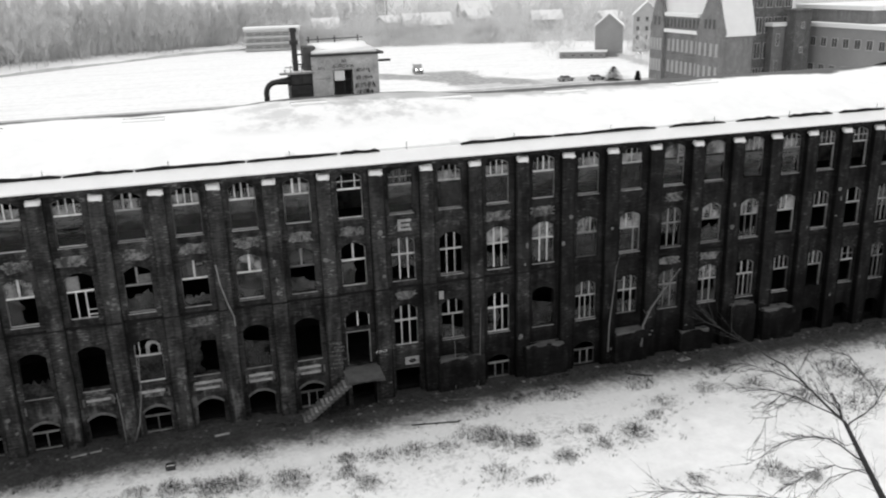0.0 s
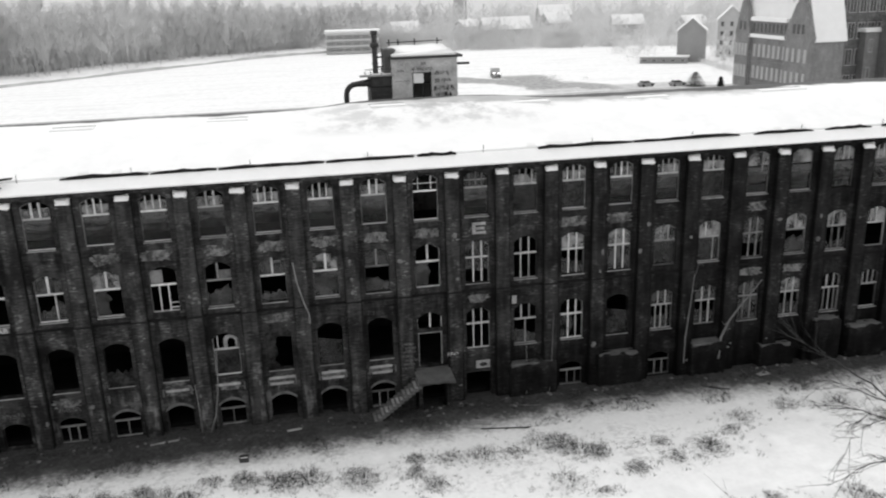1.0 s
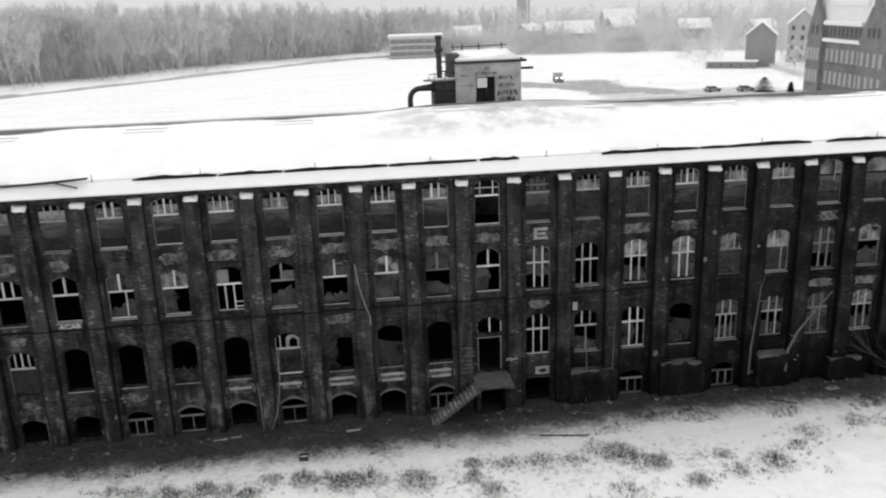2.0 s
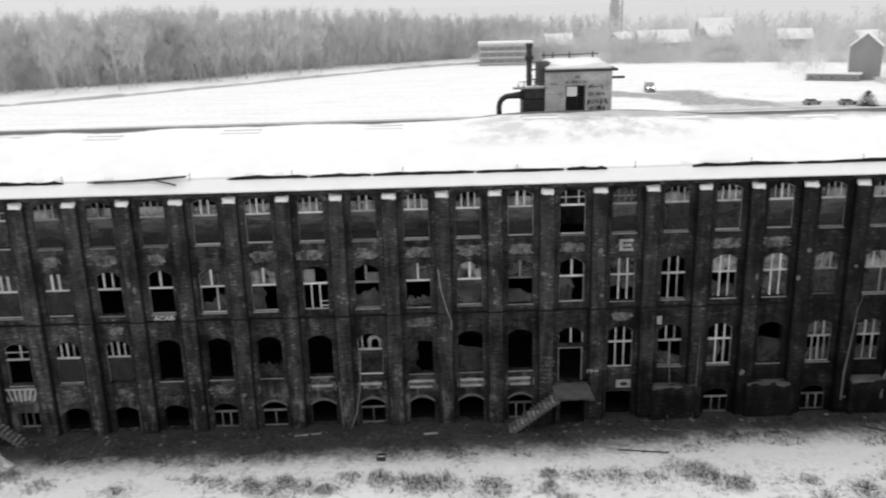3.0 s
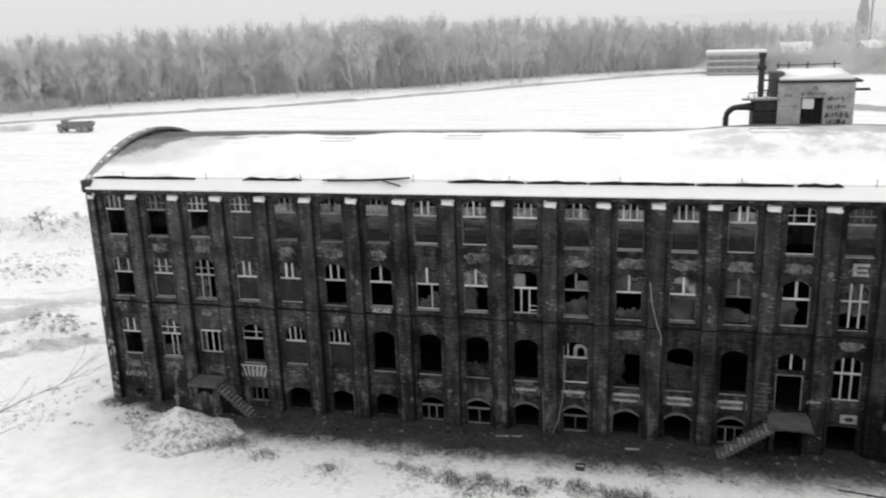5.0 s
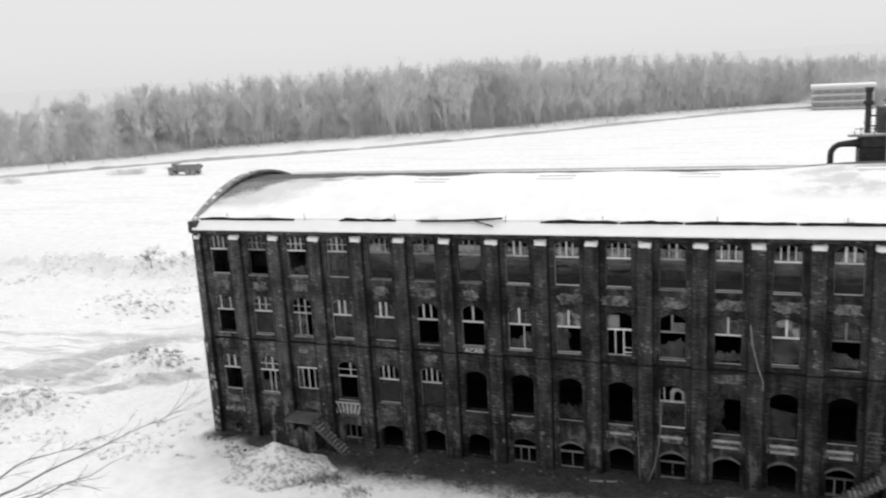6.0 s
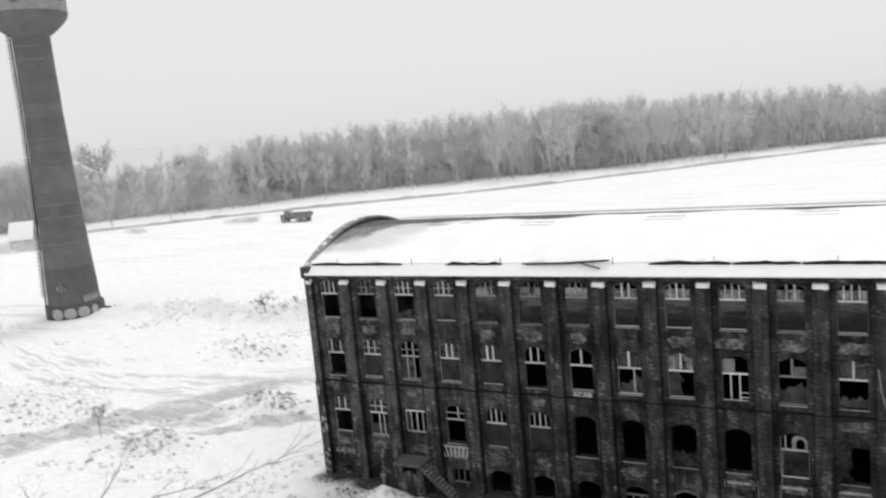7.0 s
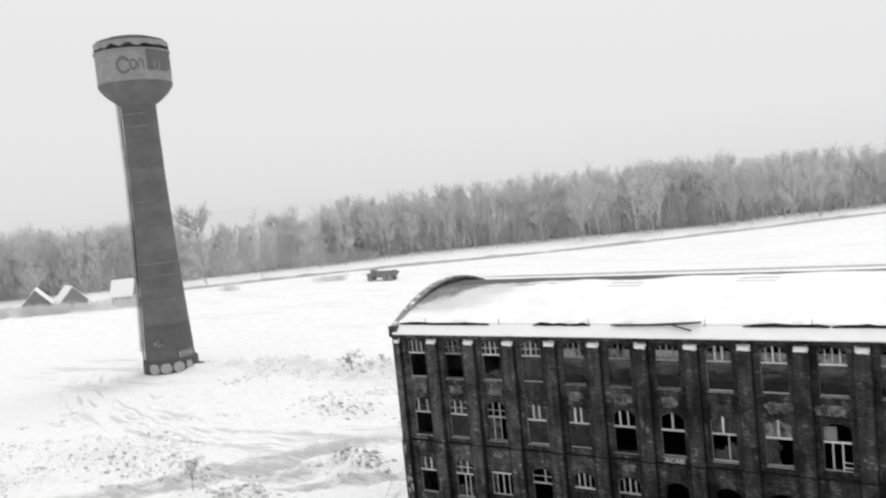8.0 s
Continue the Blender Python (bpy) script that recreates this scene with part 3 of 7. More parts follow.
def gable(x0, x1):
    bm = bmesh.new()
    ys = [0.06 + (DEEP - 0.06) * k / 28 for k in range(29)]
    rim = [(0.06, -0.6)] + [(y, vault(y)) for y in ys] + [(DEEP, 16.15), (DEEP, -0.6)]
    a = [bm.verts.new((x0, y, z)) for y, z in rim]
    b = [bm.verts.new((x1, y, z)) for y, z in rim]
    for k in range(len(rim) - 1):
        bm.faces.new((a[k], a[k + 1], b[k + 1], b[k]))
    bm.faces.new(a[::-1])
    bm.faces.new(b)
    return bm


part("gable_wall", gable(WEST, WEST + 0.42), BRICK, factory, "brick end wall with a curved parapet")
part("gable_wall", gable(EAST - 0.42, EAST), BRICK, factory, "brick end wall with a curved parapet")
bm = bmesh.new()
box(bm, WEST + 0.42, EAST - 0.42, DEEP - 0.5, DEEP - 0.003, -0.6, 16.5)
part("rear_wall", bm, BRICK, factory)
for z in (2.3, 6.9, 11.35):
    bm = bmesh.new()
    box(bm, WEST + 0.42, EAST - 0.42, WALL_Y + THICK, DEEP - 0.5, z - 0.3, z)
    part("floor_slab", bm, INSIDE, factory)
bm = bmesh.new()
box(bm, WEST + 0.42, EAST - 0.42, 7.0, 7.25, 11.35, 16.4)
part("spine_wall", bm, INSIDE_WALL, factory, "inner wall of stained pale plaster")
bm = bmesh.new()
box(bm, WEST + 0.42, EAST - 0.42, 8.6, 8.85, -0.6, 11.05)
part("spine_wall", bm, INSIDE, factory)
# cellar floor and an added wall, coloured near black for the cellar's shade
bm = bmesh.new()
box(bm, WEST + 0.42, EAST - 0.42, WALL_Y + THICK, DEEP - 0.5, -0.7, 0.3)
part("cellar_floor", bm, CELLAR_SHADE, factory)
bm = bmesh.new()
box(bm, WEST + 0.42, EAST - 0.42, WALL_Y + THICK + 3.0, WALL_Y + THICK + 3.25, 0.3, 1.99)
part("cellar_wall", bm, CELLAR_SHADE, factory, "near-black wall added inside the cellar to stand for shade")

# the coping on the west parapet, then snow on it
bm = bmesh.new()
ring = []
for k in range(29):
    y = 0.0 + DEEP * k / 28
    z = vault(y)
    ring.append([bm.verts.new(p) for p in ((WEST - 0.07, y, z - 0.05), (WEST + 0.52, y, z - 0.05), (WEST + 0.52, y, z + 0.13), (WEST - 0.07, y, z + 0.13))])
for a, b in zip(ring, ring[1:]):
    for k in range(4):
        bm.faces.new((a[k], a[(k + 1) % 4], b[(k + 1) % 4], b[k]))
bm.faces.new(ring[0])
bm.faces.new(ring[-1][::-1])
part("coping", bm, SILL, factory, "dark brick coping of the curved parapet")
# snow on the parapet
random.seed(5)
for patch in range(16):
    a = 0.3 + 11.5 * random.random()
    b = a + random.uniform(0.08, 0.34)
    near = random.uniform(0.0, 0.26)
    wide = random.uniform(0.06, 0.24)
    bm = bmesh.new()
    n = 8
    low = [(a + (b - a) * k / n) for k in range(n + 1)]
    rim = [(y, vault(y) + 0.1) for y in low] + [(y, vault(y) + 0.13 + 0.05 * math.sin(math.pi * (y - a + 0.05) / (b - a + 0.1))) for y in low[::-1]]
    va = [bm.verts.new((WEST + near, y, z + 0.002 * (patch % 5))) for y, z in rim]
    vb = [bm.verts.new((WEST + near + wide, y, z + 0.002 * (patch % 5))) for y, z in rim]
    for k in range(len(rim)):
        j = (k + 1) % len(rim)
        bm.faces.new((va[k], va[j], vb[j], vb[k]))
    bm.faces.new(va)
    bm.faces.new(vb[::-1])
    part("parapet_snow", bm, SNOW, factory, "patch of snow")


# piers with snow on their sloping heads
def pier_mesh():
    bm = bmesh.new()
    h = 0.46
    prof = [(-0.09, -0.6), (-0.09, 7.45), (0.0, 7.72), (0.0, 15.08), (WALL_Y + 0.05, 15.42), (WALL_Y + 0.05, -0.6)]
    a = [bm.verts.new((-h - (0.05 if z < 7.6 else 0), y, z)) for y, z in prof]
    b = [bm.verts.new((h + (0.05 if z < 7.6 else 0), y, z)) for y, z in prof]
    for k in range(len(prof)):
        j = (k + 1) % len(prof)
        bm.faces.new((a[k], a[j], b[j], b[k]))
    bm.faces.new(a)
    bm.faces.new(b[::-1])
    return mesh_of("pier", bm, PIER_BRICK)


def cap_mesh(seed):
    random.seed(seed)
    bm = bmesh.new()
    b = bmesh.new()
    box(b, -0.39, 0.39, -0.05, 0.3, 15.06, 15.46)
    for v in b.verts:
        if v.co.z > 15.3:
            v.co.y += 0.16 if v.co.y < 0.1 else 0
        v.co += Vector((random.uniform(-0.03, 0.03), 0, random.uniform(-0.04, 0.03)))
    bmesh.ops.subdivide_edges(b, edges=b.edges[:], cuts=2, use_grid_fill=True)
    for v in b.verts:
        v.co += Vector((random.uniform(-0.02, 0.02), random.uniform(-0.02, 0.02), random.uniform(-0.02, 0.02)))
    bmesh.ops.bevel(b, geom=[e for e in b.edges if e.calc_face_angle(0) > 0.8], offset=0.05, segments=2, affect="EDGES")
    join(bm, b)
    return mesh_of("snow_cap", bm, SNOW, True)


PIER, CAPS = pier_mesh(), [cap_mesh(s) for s in range(4)]
for i in range(BAYS + 1):
    x = pier_x(i - 1)
    end = i in (0, BAYS)
    at = (x + (0.06 if i == 0 else -0.06 if end else 0), 0, 0)
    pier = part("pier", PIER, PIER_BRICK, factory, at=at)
    pier.scale.x = 0.62 if end else 1
    if i < BAYS:
        cap = part("snow_cap", CAPS[(i * 7) % 4], SNOW, factory, "white snow lying on a pier head", at=at)
        cap.scale.x = 0.62 if end else 1

bm = bmesh.new()
box(bm, WEST - 0.05, EAST + 0.05, -0.1, WALL_Y + 0.3, 15.56, 15.8)
box(bm, WEST - 0.09, WEST + 0.62, -0.16, 0.7, 15.6, 16.42)
part("cornice", bm, BRICK, factory, "dark projecting brick cornice")
# ledges whose shadow line is put into their black colour
for i in range(BAYS):
    bm = bmesh.new()
    soft_box(bm, bay_x(i) - 1.14, bay_x(i) + 1.14, WALL_Y - 0.07, WALL_Y + 0.05, 7.5, 7.64, 0.02)
    part("string_course", bm, LEDGE, factory, "brick ledge coloured black as its own shadow")
    if i < BAYS - 1:
        bm = bmesh.new()
        soft_box(bm, pier_x(i) - 0.5, pier_x(i) + 0.5, -0.04, 0.05, 7.56, 7.69, 0.02)
        part("string_course", bm, LEDGE, factory, "brick ledge coloured black as its own shadow")


# ---- roof ----
def roof_z(x, y):
    z = 18.42 - 1.8 * ((y - ARC_C) / 8.2) ** 2
    z += 0.42 * math.exp(-(((x - 45) / 7.0) ** 4)) * math.exp(-(((y - 9.0) / 5.0) ** 4))
    return z + 0.05 * noise.noise((x * 0.25, y * 0.4, 3)) + 0.02 * noise.noise((x * 1.3, y * 1.3, 8))


def roof_mat():
    m = bpy.data.materials.new("roof_snow")
    m.use_nodes = True
    q = Maths(m.node_tree)
    n, l = q.n, q.l
    p = n["Principled BSDF"]
    p.inputs["Roughness"].default_value = 0.7
    pos = n.new("ShaderNodeTexCoord").outputs["Object"]
    sep = n.new("ShaderNodeSeparateXYZ")
    l.new(pos, sep.inputs[0])
    x, y = sep.outputs["X"], sep.outputs["Y"]
    big, mid, fine = q.noise(pos, 0.16, 4, 0.5), q.noise(pos, 0.5, 7, 0.65), q.noise(pos, 4, 5, 0.6)
    col = q.grey(q.step(mid, 0.3, 0.7), 0.82, 0.9)
    # greyer round the raised part, slush along the ridge, thin snow by the gable
    hump = q.op("MULTIPLY", q.op("MULTIPLY", q.step(x, 34, 39), q.step(x, 55, 48)), q.op("MULTIPLY", q.step(y, 2.4, 4.2), q.step(mid, 0.42, 0.6)))
    col = q.grey(q.op("MULTIPLY", hump, 0.6), col, 0.42)
    slush = q.op("MULTIPLY", q.op("MULTIPLY", q.step(x, 38, 46), q.step(x, 74, 66)), q.step(q.op("ADD", y, q.op("MULTIPLY_ADD", mid, 5.0, -2.5)), 5.8, 7.6))
    col = q.grey(q.op("MULTIPLY", slush, 0.75), col, 0.34)
    west = q.op("SUBTRACT", q.op("ADD", x, 3.0), q.op("MULTIPLY", q.op("SUBTRACT", y, 2.2), 0.85))
    west = q.op("ADD", west, q.op("ADD", q.op("MULTIPLY_ADD", mid, 5, -2.5), q.op("MULTIPLY_ADD", fine, 1.0, -0.5)))
    thin = q.op("MULTIPLY", q.op("MULTIPLY", q.step(west, 6.5, 3.0), q.step(y, 1.4, 2.6)), 0.55)
    col = q.grey(thin, col, 0.42)
    col = q.grey(q.op("MULTIPLY", q.step(west, 1.3, -0.7), q.step(y, 1.2, 4.5, 0.3, 1.0)), col, q.grey(q.step(fine, 0.4, 0.62), 0.13, 0.24))
    holes = q.op("MULTIPLY", q.op("MULTIPLY", q.step(x, 9, 5), q.step(y, 6.0, 7.4)), q.step(q.noise(pos, 0.9, 5, 0.6, (0.5, 2.0, 1, 0)), 0.5, 0.53))
    col = q.grey(holes, col, 0.05)
    # blown clear along the ridge
    reach = q.op("ADD", y, q.op("MULTIPLY_ADD", big, 5.0, -2.5))
    reach = q.op("ADD", reach, q.step(x, 24, 4, 0, 1.2))
    reach = q.op("ADD", reach, q.op("MULTIPLY", q.step(x, 50, 58), 1.0))
    col = q.grey(q.step(q.op("ADD", reach, q.op("MULTIPLY_ADD", fine, 0.6, -0.3)), 8.6, 9.3), col, 0.06)
    l.new(col, p.inputs["Base Color"])
    b = n.new("ShaderNodeBump")
    b.inputs["Strength"].default_value, b.inputs["Distance"].default_value = 0.3, 0.06
    l.new(mid, b.inputs["Height"])
    l.new(b.outputs[0], p.inputs["Normal"])
    return m


ROOF = roof_mat()
rx = list(np.arange(WEST + 0.42, EAST - 0.41, 0.6)) + [EAST - 0.42]
ry = [0.5 + (DEEP - 0.6) * k / 34 for k in range(35)]
rv = [(x, y, roof_z(x, y)) for y in ry for x in rx]
k = len(rx)
rv += [(x, y, z - 0.25) for x, y, z in rv]
half_n = k * len(ry)
rf = []
for j in range(len(ry) - 1):
    for i in range(k - 1):
        a = j * k + i
        rf.append((a, a + 1, a + k + 1, a + k))
        rf.append((half_n + a, half_n + a + k, half_n + a + k + 1, half_n + a + 1))
for i in range(k - 1):
    rf.append((i, half_n + i, half_n + i + 1, i + 1))
    a = (len(ry) - 1) * k + i
    rf.append((a, a + 1, half_n + a + 1, half_n + a))
roof_mesh = bpy.data.meshes.new("roof")
roof_mesh.from_pydata(rv, [], rf)
roof_mesh.polygons.foreach_set("use_smooth", [len(set(f)) == 4 and abs(rv[f[0]][2] - rv[f[2]][2]) < 0.2 for f in rf])
roof_mesh.materials.append(ROOF)
part("roof", roof_mesh, ROOF, factory, "vaulted roof under smooth snow with dark bare patches at the ridge")

# the snow-filled gutter slope along the eaves
ev, ef = [], []
ex = list(np.arange(WEST + 0.3, EAST, 0.4))
for x in ex:
    d = 0.04 * noise.noise((x * 0.8, 0, 1)) + 0.03 * noise.noise((x * 3, 0, 1))
    ev += [(x, 0.52, 15.81), (x, -0.24 + d, 15.81), (x, -0.28 + d, 15.9 + 0.5 * d), (x, -0.12, 16.02 + d), (x, 0.34, 16.44 + 0.6 * d), (x, 0.52, 16.5)]
for i in range(len(ex) - 1):
    for j in range(6):
        ef.append((i * 6 + j, i * 6 + (j + 1) % 6, (i + 1) * 6 + (j + 1) % 6, (i + 1) * 6 + j))
ef += [tuple(range(6)), tuple((len(ex) - 1) * 6 + j for j in range(5, -1, -1))]
eave_mesh = bpy.data.meshes.new("eave_snow")
eave_mesh.from_pydata(ev, [], ef)
eave_mesh.materials.append(SNOW)
part("eave_snow", eave_mesh, SNOW, factory, "bank of snow along the eaves")

random.seed(12)
for a, b in ((-2.8, 4.9), (8.4, 12.6), (22.4, 27.2), (27.3, 31.0), (31.1, 37.2), (37.3, 42.6), (42.8, 45.2), (50.4, 56.6), (56.7, 64.0), (65.0, 69.3), (70.2, 73.6), (74.4, 78.0), (78.6, 82.5), (83.5, 90.0)):
    bm = bmesh.new()
    n = 8
    pts = [(a + (b - a) * t / n, 16.46 + random.uniform(-0.03, 0.04)) for t in range(n + 1)]
    top = [(x, z + 0.17 + random.uniform(-0.04, 0.05) - (0.1 if k in (0, n) else 0)) for k, (x, z) in enumerate(pts)]
    prism(bm, pts + top[::-1], 0.36, 0.47)
    part("eaves_board", bm, DARK, factory, "black bare board above the gutter")
for pts in (((14.1, 0.3, 16.55), (16.8, 0.26, 16.62), (20.0, 0.3, 16.78)), ((14.4, 0.38, 16.52), (17.5, 0.38, 16.55), (19.9, 0.4, 16.72)), ((17.9, 0.24, 16.66), (19.4, 0.05, 16.3))):
    bm = bmesh.new()
    rod(bm, pts, 0.05, 6)
    part("loose_rail", bm, IRON, factory, "bent rusty rail hanging loose")
for k in range(14):
    x = -1.0 + k * 6.9 + random.uniform(-0.6, 0.6)
    bm = bmesh.new()
    rod(bm, ((x, 0.44, 16.4), (x + random.uniform(-0.05, 0.05), 0.4, 16.95)), 0.02, 5)
    part("snow_guard_post", bm, IRON, factory)
for x, y, w in ((22, 7.0, 2.6), (31.5, 7.2, 2.6), (42.0, 7.2, 2.4), (51.5, 7.0, 3.4), (13, 6.4, 2.4), (60.5, 7.2, 3.2), (71, 7.1, 3.6)):
    bm = bmesh.new()
    z = roof_z(x, y)
    soft_box(bm, x - w / 2, x + w / 2, y - 0.45, y + 0.5, z - 0.2, z + 0.05, 0.04)
    part("skylight", bm, SNOW, factory, "roof light buried under snow")
    bm = bmesh.new()
    box(bm, x - w / 2, x + w / 2, y + 0.5, y + 0.55, z - 0.1, z + 0.07)
    part("skylight_rim", bm, IRON, factory)


# ---- windows ----
def bar_mesh(name, x0, x1, z0, z1, d=0.05, mat=None):
    bm = bmesh.new()
    box(bm, x0, x1, -d, d, z0, z1)
    return mesh_of(name, bm, mat or FRAME)


def window_rim(half, h, rise, mat):
    """Jambs, deep linings and curved head of a window in one piece."""
    bm = bmesh.new()
    spring, w = h - rise, 0.035
    n = 10
    xs = [-half + 2 * half * k / n for k in range(n + 1)]
    outer = [(-half, 0)] + [(x, arch(x, half, spring, rise)) for x in xs] + [(half, 0)]
    inner = [(-half + w, 0)] + [(x * (half - w) / half, arch(x, half, spring, rise) - 0.04) for x in xs] + [(half - w, 0)]
    ring = []
    for (xo, zo), (xi, zi) in zip(outer, inner):
        ring.append([bm.verts.new(p) for p in ((xo, -0.02, zo), (xi, -0.02, zi), (xi, 0.14, zi), (xo, 0.14, zo))])
    for a, b in zip(ring, ring[1:]):
        for k in range(4):
            bm.faces.new((a[k], a[(k + 1) % 4], b[(k + 1) % 4], b[k]))
    bm.faces.new(ring[0])
    bm.faces.new(ring[-1][::-1])
    return mesh_of("window", bm, mat)


def add_window(parent, at, key, half, h, rise, t, up, low, seed, label="", rim_mat=None, bar_mat=None):
    """A window: its frame, and on it a transom, a sill rail and glazing bars."""
    rng = random.Random(seed)
    bar_mat = bar_mat or FRAME
    rim_mat = rim_mat or (FRAME if rng.random() < 0.3 else OLD_PAINT)
    tag = (key, bar_mat.name)

    def bar(kind, name, x0, x1, z0, z1, d=0.05):
        part(kind, cached((tag, name), lambda: bar_mesh(kind, x0, x1, z0, z1, d, bar_mat)), bar_mat, w)

    w = part("window", cached((key, "rim", rim_mat.name), lambda: window_rim(half, h, rise, rim_mat)), rim_mat, parent, label, at=at)
    if t:
        bar("transom", "transom", -half + 0.055, half - 0.055, t - 0.05, t + 0.05, 0.07)
    if rng.random() < 0.85:
        bar("sill_rail", "rail", -half + 0.056, half - 0.056, 0.0, 0.06)
    for k, at_x in enumerate(BAR_X[up]):
        if up in "3XY" and rng.random() < 0.07:
            continue
        wide = 0.06 if up in "1T" else 0.042 if up == "2" or k == 1 else 0.028
        x = at_x * half / 0.79 + 0.03 * (seed % 3 - 1)
        bar("glazing_bar", ("up", up, k, seed % 3), x - wide, x + wide, (t or h * 0.5) + 0.056, arch(x, half, h - rise, rise) - 0.06)
    if up in "XY":
        bar("glazing_bar", "cross", -half + 0.056, half - 0.056, t + 0.46, t + 0.505, 0.03)
    for k, at_x in enumerate(BAR_X[low]):
        if low == "3" and rng.random() < 0.12:
            continue
        wide = 0.036 if low in "12qr" else 0.026
        x = at_x * half / 0.79 + 0.03 * (seed % 3 - 1)
        bar("glazing_bar", ("low", low, k, seed % 3), x - wide, x + wide, 0.061, (t - 0.056) if t else h - 0.07)
    if low == "q":
        bar("glazing_bar", "small", 0.3, half - 0.06, 0.5, 0.55, 0.04)
        bar("glazing_bar", "lower", 0.3, half - 0.06, 0.2, 0.25, 0.04)
    return w


def sheet(pts, mat):
    bm = bmesh.new()
    prism(bm, pts, -0.006, 0.006)
    return mesh_of("pane", bm, mat)


def broken_pane(x0, x1, z0, z1, which):
    """What is left of a lower pane: whole, or a ragged rest along the foot, the head or one side."""
    rng = random.Random(which * 11)
    n = 18
    kind = which % 6
    if kind == 0:
        return sheet([(x0, z0), (x1, z0), (x1, z1), (x0, z1)], GLASS)
    wave = [0.0]
    for k in range(n):
        wave.append(wave[-1] * 0.6 + rng.gauss(0, 0.09))
    if kind in (1, 2, 5):
        base = z0 + (z1 - z0) * rng.uniform(0.22, 0.7)
        lean = rng.uniform(-0.3, 0.3)
        top = [(x1 + (x0 - x1) * k / n, min(z1, max(z0 + 0.06, base + wave[k] + lean * (k / n - 0.5)))) for k in range(n + 1)]
        return sheet([(x0, z0), (x1, z0)] + top, GLASS)
    if kind == 3:
        base = z0 + (z1 - z0) * rng.uniform(0.5, 0.8)
        low = [(x0 + (x1 - x0) * k / n, max(z0, min(z1 - 0.05, base + wave[k]))) for k in range(n + 1)]
        return sheet(low + [(x1, z1), (x0, z1)], GLASS)
    base = x0 + (x1 - x0) * rng.uniform(0.35, 0.6)
    side = [(min(x1, max(x0 + 0.05, base + wave[k])), z0 + (z1 - z0) * k / n) for k in range(n + 1)]
    return sheet([(x0, z1), (x0, z0)] + side, GLASS)


CACHE = {}


def cached(key, make):
    if key not in CACHE:
        CACHE[key] = make()
    return CACHE[key]


def sill_mesh():
    bm = bmesh.new()
    soft_box(bm, -0.79, 0.79, -0.04, 0.3, -0.07, -0.004, 0.015)
    return mesh_of("window_sill", bm, SILL)


def infill_mesh(half, z0, z1, ragged, seed):
    random.seed(seed)
    n = 10
    bm = bmesh.new()
    pts = [(-half, z0), (half, z0)] + [(half - 2 * half * k / n, z1 + ragged * random.uniform(-1, 1)) for k in range(n + 1)]
    prism(bm, pts, -0.05, 0.05)
    return mesh_of("infill", bm, INFILL)


def side_infill(half):
    """Rest of a wall that fills the head and one side of an opening."""
    random.seed(2)
    bm = bmesh.new()
    edge = [(-half + 0.62 + random.uniform(-0.16, 0.12), 0.1 + 2.0 * k / 9) for k in range(10)]
    prism(bm, [(-half, 0.1)] + edge + [(0.1, 2.2), (half, 2.12), (half, 2.55), (0.3, 2.8), (-0.3, 2.8), (-half, 2.55)], -0.05, 0.05)
    return mesh_of("infill", bm, INFILL)


FRAME_Y = WALL_Y + 0.18
